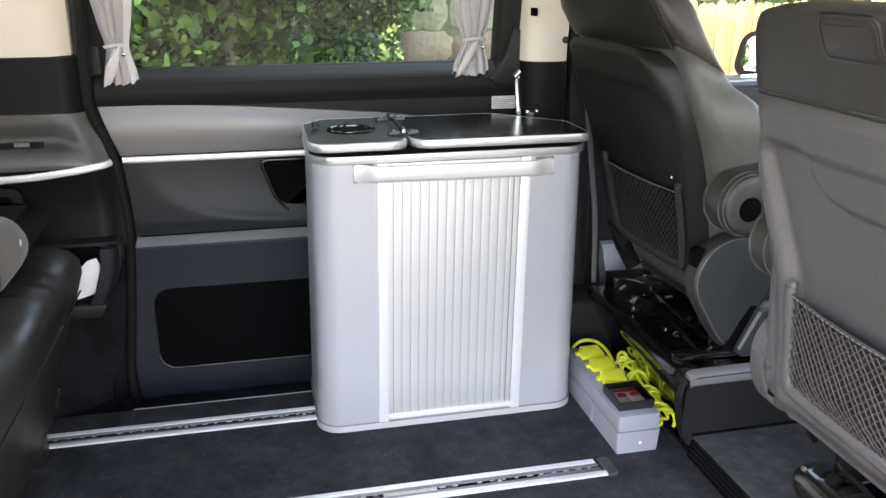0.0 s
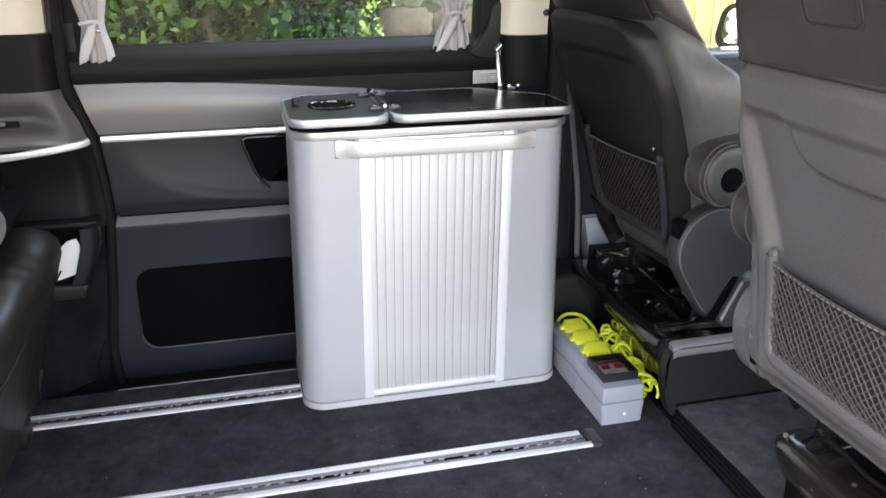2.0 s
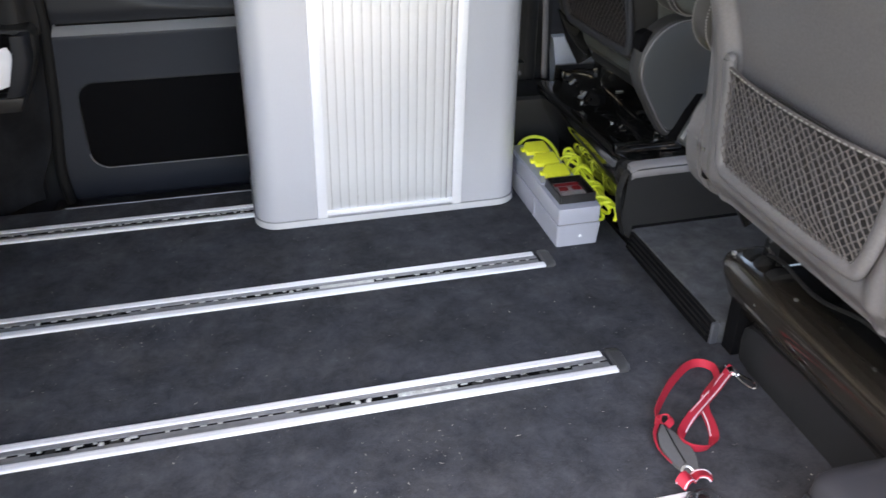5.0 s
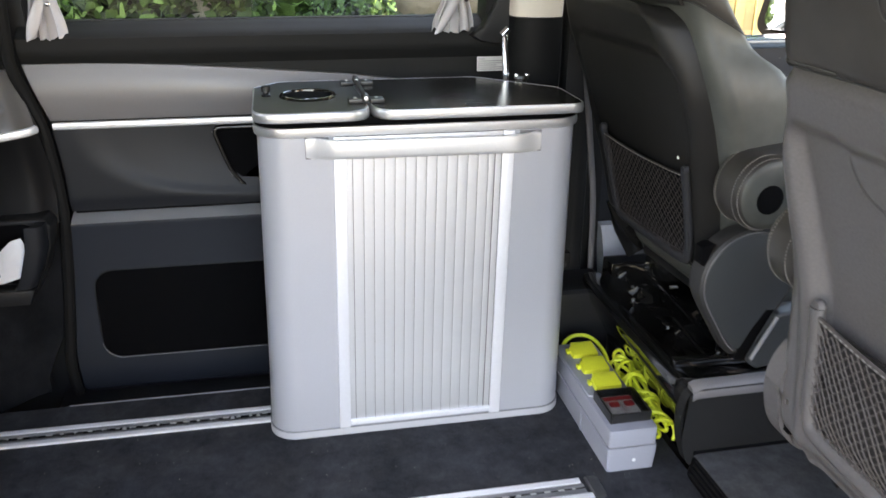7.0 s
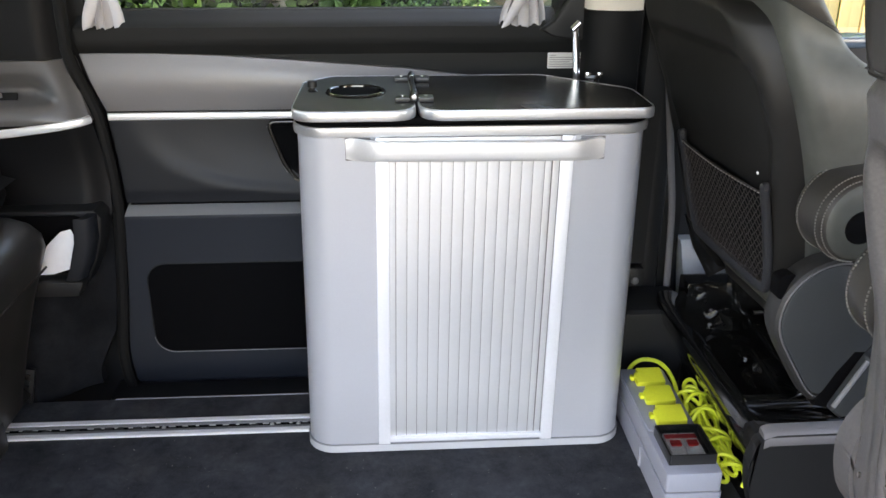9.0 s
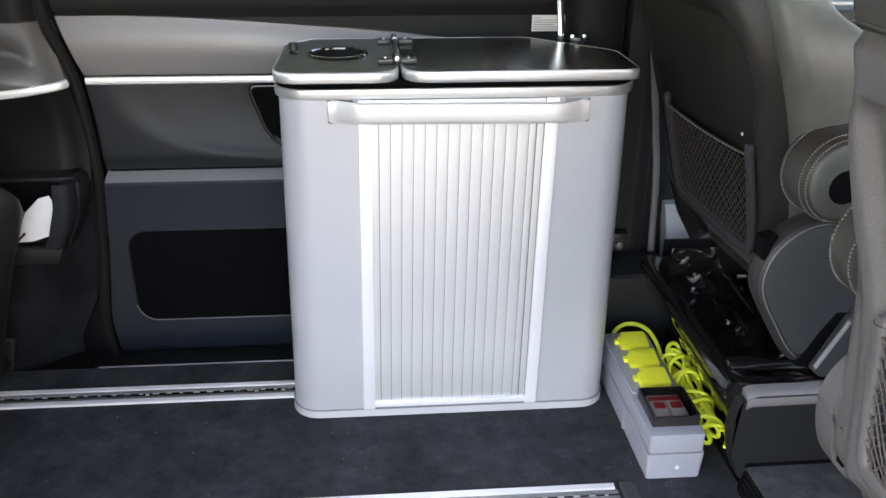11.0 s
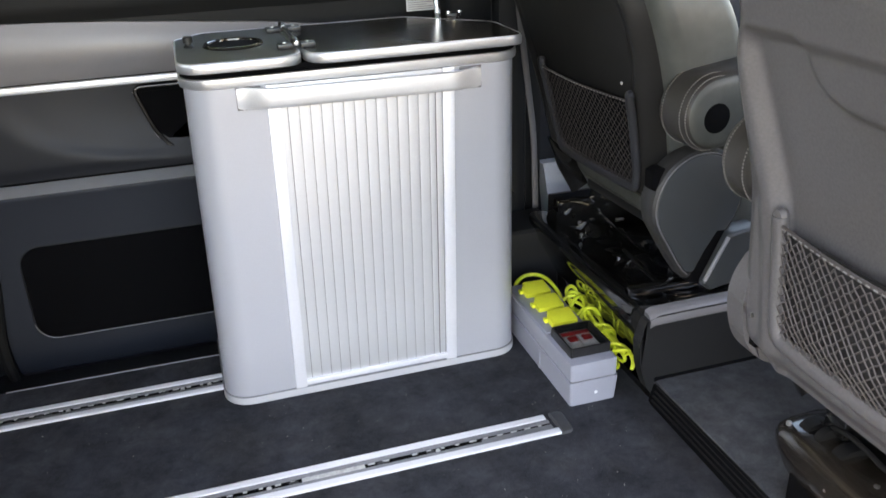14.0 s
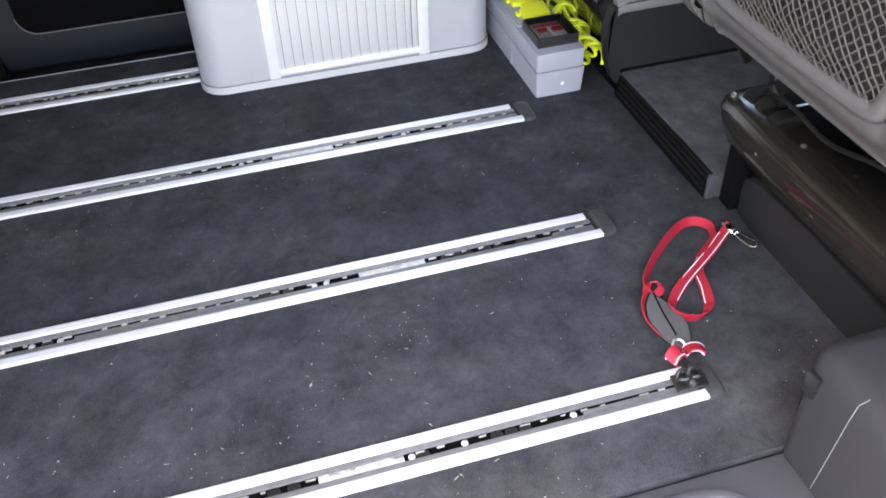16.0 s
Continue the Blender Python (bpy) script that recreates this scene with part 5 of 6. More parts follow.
for k in range(8):
    x, y = 1.0 + 0.20 * random.random(), 1.59 + 0.38 * random.random()
    part("bolt", lathe([(0.010, -0.02), (0.010, 0.0005), (0.008, 0.0020), (0.0005, 0.0022)], (x, y, pan((x - 0.995) / 0.5, (y - 1.54) / 0.5)[2]), "z", 10), GLOSS_BLACK, base)
for k, (x, y) in enumerate(((1.145, 1.965), (1.147, 1.710))):
    part("sticker", moved(box(-0.010, 0.010, -0.005, 0.005, 0, 0.001), Matrix.Translation((x, y, pan((x - 0.995) / 0.5, (y - 1.54) / 0.5)[2] + 0.0015)) @ Matrix.Rotation(0.5 * k, 4, "Z")), LABEL_WHITE, base, "small pale sticker")
# made-up bars, added for their long highlights
for x_, y0_, y1_ in ((1.035, 1.60, 1.76), (1.085, 1.70, 1.95), (1.16, 1.60, 1.90), (1.20, 1.58, 1.95)):
    part("glint_bar", tube([(x_, y0_, 0.214), (x_ + 0.01, y1_, 0.218)], 0.006, 8), GLOSS_BLACK, base)
# bright studs added in place of glints on the gloss paint
for x, y in ((1.033, 1.762), (1.012, 1.905), (1.13, 1.79), (1.145, 1.66), (1.035, 1.962)):
    part("glint_stud", lathe([(0.0046, -0.02), (0.0046, 0.0012), (0.0038, 0.0022), (0.0018, 0.0024), (0.0004, 0.0024)], (x, y, pan((x - 0.995) / 0.5, (y - 1.54) / 0.5)[2] + 0.003), "z", 8), BOLT, base, "small bright stud standing in for a glint")
part("strut", tube([(1.09, 1.64, 0.20), (1.09, 1.64, 0.30)], 0.008, 10), GLOSS_BLACK, base)
side = [(0.975, 0.02), (0.957, 0.06), (0.947, 0.11), (0.947, 0.160), (0.960, 0.188), (0.985, 0.196), (1.45, 0.200), (1.45, 0.02)]
part("side_panel", prism(rounded(side, [0.012, 0.03, 0.03, 0.03, 0.015, 0.01, 0.005, 0.005]), 1.506, 1.534, 0.010, "y", 4), TRIM, base, "matt black moulded side panel", 50)
part("panel_gap", tube([(0.984, 1.505, 0.050), (1.45, 1.505, 0.052)], 0.0045, 8), BLACK_HOLE, base)
# same black moulding; grey stands for the reflection along its top
part("side_ledge", loft([[(x, y, z) for y, z in ((1.5045, 0.178 + d), (1.5035, 0.184 + d), (1.506, 0.194 + d), (1.513, 0.203 + d), (1.531, 0.2065 + d), (1.531, 0.178 + d))] for x, d in ((0.966, -0.006), (0.976, -0.001), (1.03, 0.0), (1.44, 0.002))]), FRAME_GREY, base, "rounded top of the panel, greyed for its reflection", 60)

near_base = thing("metal_pedestal", (1.2, 0.9, 0), "dark gloss painted seat base with black plastic kick trim", "pedestal", "pedestals under the front seats")
prof = [(1.008, 0.085), (0.990, 0.115), (0.972, 0.155), (0.966, 0.182), (0.972, 0.196), (0.99, 0.202), (1.03, 0.203)]
bm = loft([[(x + dx, y, z + dz) for x, z in prof + [(1.08, 0.19), (1.08, 0.085)]] for y, dx, dz in ((0.60, 0.0, 0.0), (0.80, 0.0, 0.0), (1.0, 0.0, 0.0), (1.09, 0.002, 0.0), (1.130, 0.006, -0.002), (1.150, 0.016, -0.006), (1.158, 0.034, -0.012))])
part("rear_panel", bm, GLOSS_BROWN, near_base, "dark gloss painted metal edge", 60)
part("top_pan", box(1.0, 1.45, 0.60, 1.11, 0.17, 0.199, 0.01), GLOSS_BLACK, near_base)
part("lower_rib", tube([(0.994, 0.62, 0.135), (0.985, 0.9, 0.137), (0.987, 1.05, 0.137), (1.0, 1.10, 0.135)], 0.009, 8), GLOSS_BROWN, near_base)
part("kick_trim", loft([[(1.0 + dy, y, 0.0), (0.997 + dy, y, zt * 0.55), (1.0 + dy, y, zt), (1.02 + dy, y, zt + 0.004), (1.06, y, zt), (1.06, y, 0.0)] for y, zt, dy in ((1.095, 0.05, 0.018), (1.07, 0.075, 0.006), (1.03, 0.09, 0.0), (0.9, 0.095, 0.0), (0.75, 0.09, 0.0), (0.62, 0.085, 0.0))]), TRIM, near_base, "matt black plastic kick trim", 50)
for y_, h_, w_ in ((1.112, 0.014, 0.020), (1.082, 0.020, 0.013), (1.040, 0.015, 0.022)):
    lug = [(1.0, 0.195), (1.0, 0.198 + h_ * 0.5), (1.012, 0.198 + h_), (1.035, 0.198 + h_), (1.06, 0.195)]
    part("hinge_lug", prism(rounded(lug, [0.002, 0.006, 0.008, 0.01, 0.002]), y_ - w_ / 2, y_ + w_ / 2, 0.002, "y"), SEAL, near_base)
    part("pin", lathe([(0.0035, -0.003), (0.0035, 0.001), (0.003, 0.0014), (0.0003, 0.0016)], (1.022, y_ + w_ / 2, 0.196 + h_ * 0.55), "y", 10), SEAL, near_base)
part("cable_tube", tube(spline([(1.03, 1.12, 0.205), (1.02, 1.04, 0.232), (1.03, 0.95, 0.215), (1.04, 0.84, 0.235), (1.05, 0.74, 0.21)], 6), 0.004, 8), SEAL, near_base, "black cable loom")
for k, (x, y, z) in enumerate(((0.99, 1.132, 0.204), (1.006, 0.968, 0.205), (0.9745, 1.022, 0.166), (1.03, 0.88, 0.204), (1.01, 0.78, 0.204))):
    part("bolt", lathe([(0.0044, -0.004), (0.0044, 0.0008), (0.003, 0.0018), (0.0004, 0.002)], (x, y, z - 0.002), "z", 10), BOLT, near_base)
# black filler block where the gap is only in shade
part("base_gap_shade", box(0.995, 1.03, 1.085, 1.118, 0.0, 0.12), BLACK_HOLE, near_base)
part("cross_bar", tube([(1.03, 0.62, 0.262), (1.03, 1.09, 0.262)], 0.012, 10), GLOSS_BLACK, near_base)

vent = thing("air_vent", (0.98, 1.3, 0), "black slatted heater outlet at the carpet's edge", "air vent")
bm = loft([[(0.968 + d, y, 0.0), (0.970 + d, y, 0.008), (0.981 + d * 0.5, y, 0.043), (0.986 + d * 0.5, y, 0.0475), (0.997, y, 0.0475), (0.997, y, 0.0)] for y, d in ((1.128, 0.008), (1.134, 0.003), (1.20, 0.002), (1.30, 0.003), (1.40, 0.004), (1.49, 0.005), (1.507, 0.008))])
part("frame", bm, BLACK_HOLE, vent)
for k in range(4):
    t = k / 3
    part("slat", tube([(0.9715 + 0.0015 * math.sin(math.pi * (y - 1.134) / 0.36) + 0.011 * t, y, 0.013 + 0.029 * t) for y in steps(1.138, 1.490, 10)], 0.0011, 6, rx=0.003, up=(0, 0, 1)), SEAL, vent)
part("end_cap", bevel(box(0.972, 0.988, 1.123, 1.132, 0.0, 0.049), 0.0042, 3), SILL, vent, "rounded grey end cap")

# entrance trim block at the foot of the near pillar
rings = []
for z, x0, y0, y1, r in ((-0.004, 0.806, 0.47, 0.640, 0.02), (0.05, 0.812, 0.472, 0.648, 0.022), (0.12, 0.824, 0.478, 0.662, 0.024), (0.143, 0.831, 0.484, 0.667, 0.026), (0.153, 0.840, 0.494, 0.662, 0.026), (0.157, 0.856, 0.51, 0.645, 0.02)):
    rings.append([(x, y, z) for x, y in rrect(x0, 1.14, y0, y1 + 0.0, r, 5)])
block = thing("pillar_foot_trim", (0.95, 0.56, 0), "black moulded plastic trim at the foot of the door pillar", "trim")
part("body", loft(rings), TRIM_MATT, block, "", 50)
part("crease", tube([(0.8065, 0.572, 0.0), (0.812, 0.572, 0.05), (0.8238, 0.575, 0.12), (0.8308, 0.577, 0.143), (0.8400, 0.574, 0.1535)], 0.0007, 6), FRAME_GREY, block, "pale moulding line")
part("clip", box(0.818, 0.826, 0.628, 0.650, 0.095, 0.13, 0.003), BLACK_PLASTIC, block)

# ---- rear bench ----
bench = thing("bench_seat", (-0.7, 1.3, 0), "black leather rear bench seat with pleated cushions", "bench seat")
front = [(-1.02, 0.06), (-0.475, 0.03), (-0.462, 0.07), (-0.43, 0.19), (-0.398, 0.29), (-0.372, 0.36), (-0.358, 0.41), (-0.360, 0.440), (-0.378, 0.460), (-0.41, 0.470), (-0.46, 0.472), (-0.55, 0.468), (-0.70, 0.460), (-0.90, 0.452), (-1.02, 0.45)]


def cushion(y0, y1, pleats):
    rings = []
    for y in [y0 + 0.0, y0 + 0.006, y0 + 0.02, y0 + 0.045] + steps(y0 + 0.07, y1 - 0.07, 90) + [y1 - 0.045, y1 - 0.02, y1 - 0.006, y1]:
        e = min(y - y0, y1 - y)
        shrink = 0.045 * (1 - min(1.0, e / 0.07)) ** 2
        ring = []
        for x, z in front:
            k = shrink
            for p in pleats:
                k += 0.012 * math.exp(-((y - p) / 0.012) ** 2) * smoothstep(-0.42, -0.5, x) * (1 if z > 0.3 else 0)
            soft = 0.006 * math.sin(y * 23 + x * 9) * (1 if z > 0.2 else 0)
            k += (0.0016 * math.sin(y * 19 + 2.5 * math.sin(z * 13 + y * 7)) + 0.0006 * math.sin(y * 71 + z * 40 + 2 * math.sin(y * 11))) * smoothstep(0.06, 0.2, z) * smoothstep(-0.55, -0.42, x)
            ring.append((x - k * 0.9 if z > 0.05 else x, y, z - k * (1.2 if z > 0.4 else 0.0) + (soft if z > 0.4 else 0)))
        rings.append(ring)
    return loft(rings)


for y0_, y1_ in ((1.05, 1.95), (0.555, 0.975)):
    part("piping", tube([(-0.3735, y, 0.352) for y in steps(y0_, y1_, 60)], 0.0026, 6), BENCH_LEATHER, bench)
part("cushion", cushion(1.015, 1.985, (1.20, 1.48, 1.62)), BENCH_LEATHER, bench, "wide black leather cushion", 60)
part("cushion", cushion(0.520, 1.010, (0.66, 0.87)), BENCH_LEATHER, bench, "narrow black leather cushion", 60)
rings = []
for z, x0, x1, a in ((0.40, -1.06, -0.90, 0.02), (0.44, -1.08, -0.89, 0.0), (0.7, -1.14, -0.97, 0.0), (0.95, -1.20, -1.05, 0.01), (1.05, -1.22, -1.09, 0.03), (1.08, -1.21, -1.12, 0.06)):
    rings.append([(x, y, z) for x, y in rrect(x0, x1, 0.54 + a, 1.97 - a, 0.045, 5)])
part("backrest", loft(rings), BENCH_LEATHER, bench, "black leather bench backrest", 60)
part("base", box(-1.0, -0.50, 0.60, 1.92, 0.0, 0.09, 0.01), TRIM, bench, "black bench base")
for y in (1.08, 1.47, 1.80):
    part("foot", bevel(box(-0.52, -0.462, y - 0.03, y + 0.03, 0.0, 0.075), 0.01), BLACK_PLASTIC, bench)
part("belt_buckle", bevel(moved(box(-0.035, 0.035, -0.022, 0.022, -0.03, 0.03), Matrix.Translation((-0.455, 0.79, 0.462)) @ Matrix.Rotation(0.5, 4, "Y")), 0.010, 3), BLACK_PLASTIC, bench, "black belt buckle")
# ---- loose things ----
booster = thing("booster_seat", (-0.68, 1.80, 0.46), "grey and black child booster cushion with a yellow and white label", "booster seat")
arch = [(-0.90, 0.458), (-0.90, 0.515), (-0.68, 0.532), (-0.612, 0.554), (-0.558, 0.563), (-0.505, 0.562), (-0.455, 0.547), (-0.434, 0.520), (-0.434, 0.492), (-0.452, 0.472), (-0.50, 0.458)]
arch = rounded(arch, [0.01, 0.02, 0.1, 0.1, 0.1, 0.1, 0.03, 0.02, 0.02, 0.02, 0.02])
rings = []
for y, g in ((1.592, 0.90), (1.595, 0.97), (1.603, 1.0), (1.97, 1.0), (1.985, 0.96)):
    rings.append([(-0.65 + (x + 0.65) * (0.5 + 0.5 * g), y, 0.458 + (z - 0.458) * g) for x, z in arch])
part("base", loft(rings), BOOSTER_BLACK, booster, "black moulded base", 50)
outer = spline([(x, 0, z) for x, z in ((-0.90, 0.540), (-0.78, 0.553), (-0.67, 0.574), (-0.605, 0.590), (-0.52, 0.616), (-0.454, 0.628), (-0.413, 0.617), (-0.392, 0.588), (-0.389, 0.559), (-0.405, 0.525), (-0.443, 0.483))], 5)
inner_ = spline([(x, 0, z) for x, z in ((-0.90, 0.513), (-0.78, 0.520), (-0.68, 0.530), (-0.612, 0.552), (-0.558, 0.561), (-0.505, 0.560), (-0.458, 0.546), (-0.438, 0.522), (-0.436, 0.505), (-0.440, 0.49), (-0.448, 0.478))], 5)
for y0, y1 in ((1.585, 1.675),):
    rings = []
    for a, b in zip(outer, inner_):
        c, n_ = (a + b) / 2, (a - b)
        ring = []
        for k in range(16):
            t = 2 * math.pi * k / 16
            cy, sz = math.cos(t), math.sin(t)
            e = 0.62
            ring.append((c.x + n_.x * 0.5 * math.copysign(abs(sz) ** e, sz), (y0 + y1) / 2 + (y1 - y0) / 2 * math.copysign(abs(cy) ** e, cy), c.z + n_.z * 0.5 * math.copysign(abs(sz) ** e, sz)))
        rings.append(ring)
    part("side_pad", loft(rings), BOOSTER_GREY, booster, "grey fabric padded side", 70)
TURN_L = Matrix.Translation((-0.577, 1.5895, 0.480)) @ Matrix.Rotation(radians(-14), 4, "Y")
part("label", moved(box(-0.040, 0.002, -0.0012, 0.001, -0.018, 0.018), TURN_L), LABEL_YELLOW, booster, "yellow label")
part("label", moved(box(0.0022, 0.040, -0.0012, 0.001, -0.018, 0.018), TURN_L), LABEL_WHITE, booster, "white label")
for k in range(4):
    part("mark", moved(box(-0.0026, 0.0026, -0.0008, 0.0008, -0.015, 0.015), Matrix.Translation((-0.3915 - 0.0015 * k, 1.608 + 0.008 * k, 0.575 - 0.004 * k)) @ Matrix.Rotation(radians(-55), 4, "Z") @ Matrix.Rotation(0.35, 4, "Y")), LABEL_WHITE, booster)
part("red_clip", lathe([(0.008, -0.012), (0.008, 0.008), (0.001, 0.010)], (-0.655, 1.80, 0.558), "z", 10), RED, booster, "small red guide clip")

# socket box on the carpet
sbox = thing("socket_box", (0.867, 1.72, 0), "pale grey camping socket box with three yellow covers", "extension box")
X0, X1, Y0, Y1 = 0.8145, 0.921, 1.538, 1.905
bm = loft([[(x, y, z) for x, y in rrect(X0 + a, X1 - a, Y0 + a, Y1 - a, 0.006, 4)] for z, a in ((0.001, 0.003), (0.0, 0.003), (0.046, 0.0), (0.056, 0.0))])
part("lower_shell", bm, GREY_BOX, sbox, "pale grey plastic base")
part("upper_shell", prism(rrect(X0 + 0.002, X1 - 0.002, Y0 + 0.002, Y1 - 0.002, 0.006, 4), 0.0572, 0.097, 0.003), GREY_BOX, sbox, "pale grey plastic cover")
part("joint", prism(rrect(X0 + 0.003, X1 - 0.003, Y0 + 0.003, Y1 - 0.003, 0.005, 4), 0.055, 0.058), FRAME_GREY, sbox)
part("side_rib", box(X0 - 0.002, X0 + 0.002, 1.688, 1.694, 0.004, 0.05, 0.001), GREY_BOX, sbox)
part("raised_deck", prism(rrect(X0 + 0.006, X1 - 0.006, 1.672, 1.900, 0.006, 4), 0.096, 0.101, 0.002), GREY_BOX, sbox)
part("screw", lathe([(0.004, 0.0), (0.004, -0.0008), (0.001, -0.001)], (0.872, Y0, 0.026), "y", 10), ALU_WHITE, sbox)
for k in range(3):
    y = 1.692 + 0.071 * k
    c = part("socket_cover", moved(prism(rounded([(-0.031, -0.025), (0.030, -0.025), (0.030, 0.025), (-0.022, 0.025), (-0.022, 0.012), (-0.031, 0.008)], [0.004, 0.004, 0.004, 0.002, 0.002, 0.003]), 0.0, 0.012, 0.0025), Matrix.Translation((0.872, y + 0.02, 0.1025)) @ Matrix.Rotation(radians(7), 4, "X")), YELLOW, sbox, "neon yellow hinged socket cover")
    part("hinge", box(0.842, 0.850, y + 0.000, y + 0.012, 0.101, 0.112, 0.002), GREY_BOX, c)
    part("catch", box(0.833, 0.841, y + 0.014, y + 0.028, 0.102, 0.111, 0.002), YELLOW, c)
br = part("breaker_window", box(0.827, 0.915, 1.566, 1.664, 0.0965, 0.101, 0.002), BLACK_PLASTIC, sbox, "black breaker housing under a smoked flap")
for k in range(2):
    part("breaker", box(0.838 + 0.032 * k, 0.868 + 0.032 * k, 1.582, 1.648, 0.101, 0.110, 0.002), LABEL_WHITE, br, "white circuit breaker")
    part("switch", box(0.843 + 0.032 * k, 0.863 + 0.032 * k, 1.604, 1.620, 0.110, 0.1145, 0.002), RED, br, "red breaker toggle")
part("red_stripe", box(0.839, 0.899, 1.630, 1.642, 0.110, 0.1110), RED, br)
fl = part("smoked_flap", bevel(box(0.830, 0.914, 1.570, 1.660, 0.116, 0.118), 0.001), SMOKE, br, "smoked clear flap")
fl.visible_shadow = False
for a in ((0.827, 0.831, 1.568, 1.662), (0.912, 0.916, 1.568, 1.662), (0.831, 0.912, 1.566, 1.570), (0.831, 0.912, 1.660, 1.664)):
    part("flap_rim", box(*a, 0.100, 0.118, 0.001), BLACK_PLASTIC, br)

# bundled cable
cable = thing("cable", (0.965, 1.7, 0), "bundle of neon yellow cable beside the socket box", "cable")
random.seed(5)


def along(u, r, a):
    """A point round the hank's sloping axis, u from its low end to its high end."""
    y = 1.612 + 0.232 * u
    return (0.959 - 0.03 * (y - 1.72) + r * 1.05 * math.cos(a), y, max(0.006, 0.040 + 0.028 * u + r * 1.1 * math.sin(a)))


for k in range(7):
    a0, r0 = 2.4 * k, random.uniform(0.010, 0.027)
    lo, hi = random.uniform(0.0, 0.22), random.uniform(0.70, 1.0)
    bend, ph = random.uniform(-2.2, 2.2), random.uniform(0, 6)
    run = []
    for j in range(45):
        t = 2 * math.pi * j / 44
        u = lo + (hi - lo) * (0.5 - 0.5 * math.cos(t))
        side = 0.55 * math.copysign(min(1.0, abs(math.sin(t)) * 2.2), math.sin(t))
        run.append(along(u, r0 * (1 + 0.25 * math.sin(5 * u + ph)), a0 + side + bend * u + 0.3 * math.sin(9 * u + ph)))
    part("coil", tube(run, 0.0044, 7), YELLOW_CABLE, cable, "", 80)
for k, (u0, du, a0) in enumerate(((0.10, -0.14, 3.5), (0.20, 0.16, 3.9), (0.46, -0.16, 3.3), (0.52, 0.20, 4.0), (0.70, -0.18, 3.5), (0.74, 0.16, 3.2), (0.92, -0.15, 3.7))):
    run = [along(u0 + du * t + 0.02 * math.sin(5 * t + k), 0.0285 + 0.003 * math.sin(7 * t + k), a0 - 4.2 * t) for t in steps(0, 1, 22)]
    part("wrap", tube(run, 0.0045, 7), YELLOW_CABLE, cable, "", 80)
for u, s_ in ((0.02, 1), (0.97, -1)):
    run = [along(u - 0.07 * s_ * math.sin(t) ** 2, 0.012 + 0.016 * abs(math.sin(t)), 1.2 + 0.9 * math.cos(t)) for t in steps(0, math.pi, 18)]
    part("end_loop", tube(run, 0.0045, 7), YELLOW_CABLE, cable, "", 80)
lead = spline([(0.848, 1.903, 0.070), (0.853, 1.926, 0.086), (0.872, 1.934, 0.100), (0.893, 1.930, 0.106), (0.912, 1.915, 0.107), (0.925, 1.893, 0.101), (0.930, 1.860, 0.092), (0.931, 1.830, 0.078), (0.938, 1.795, 0.055)], 8)
part("lead", tube(lead, 0.0048, 8), YELLOW_CABLE, cable)

# dog leash
leash = thing("dog_leash", (0.85, 0.95, 0), "red dog leash with white stitching lying on the carpet", "leash")


def ribbon(pts, tilts, half, thick, into=None):
    """A strap: tilt 0 lies flat, 1 stands on edge."""
    p = spline(pts, 6)
    rings = []
    for i, q in enumerate(p):
        t = (p[min(i + 1, len(p) - 1)] - p[max(i - 1, 0)]).normalized()
        u = i / (len(p) - 1) * (len(tilts) - 1)
        k = int(min(u, len(tilts) - 2))
        a = (tilts[k] + (tilts[k + 1] - tilts[k]) * (u - k)) * math.pi / 2
        flat = Vector((t.y, -t.x, 0)).normalized()
        side = flat * math.cos(a) + Vector((0, 0, 1)) * math.sin(a)
        nrm = side.cross(t).normalized()
        lift = Vector((0, 0, half * math.sin(abs(a))))
        rings.append([q + lift + side * half * s + nrm * thick * r for s, r in ((-1, -1), (1, -1), (1, 1), (-1, 1))])
    return loft(rings, into=into)


upper = [(0.925, 1.016, 0.006), (0.934, 1.046, 0.004), (0.918, 1.066, 0.003), (0.888, 1.062, 0.003), (0.838, 1.026, 0.003), (0.792, 0.980, 0.003), (0.770, 0.950, 0.005), (0.772, 0.932, 0.008)]
lower = [(0.964, 1.033, 0.016), (0.935, 1.012, 0.013), (0.905, 0.990, 0.010), (0.868, 0.964, 0.010), (0.828, 0.936, 0.008), (0.796, 0.908, 0.004), (0.786, 0.886, 0.003), (0.800, 0.868, 0.002), (0.824, 0.866, 0.002), (0.846, 0.888, 0.003), (0.858, 0.922, 0.004), (0.866, 0.955, 0.004), (0.885, 0.985, 0.004), (0.925, 1.020, 0.006)]
tl = [0.2, 0.1, 0.05, 0.05, 0.15, 0.45, 0.8, 0.9, 0.75, 0.3, 0.12, 0.1, 0.4, 0.7]
strap = part("strap", ribbon(lower, tl, 0.0082, 0.0010), RED_WEB, leash, "red webbing strap", 60)
part("strap", ribbon(upper, [0.7, 0.85, 0.85, 0.75, 0.7, 0.75, 0.8, 0.6], 0.0082, 0.0010), RED_WEB, leash, "red webbing strap", 60)
st = bmesh.new()
mid = lower[:6]
path = spline(mid, 10)
for sgn in (-1, 1):
    for i in range(2, len(path) - 2, 1):
        t = (path[i + 1] - path[i - 1]).normalized()
        flat = Vector((t.y, -t.x, 0)).normalized()
        q = path[i] + flat * sgn * 0.0056 + Vector((0, 0, 0.0030))
        tube([q - t * 0.0016, q + t * 0.0016], 0.0007, 4, into=st)
part("stitching", st, WHITE_THREAD, strap, "white stitched lines")
st = bmesh.new()
path = spline(lower[9:13], 10)
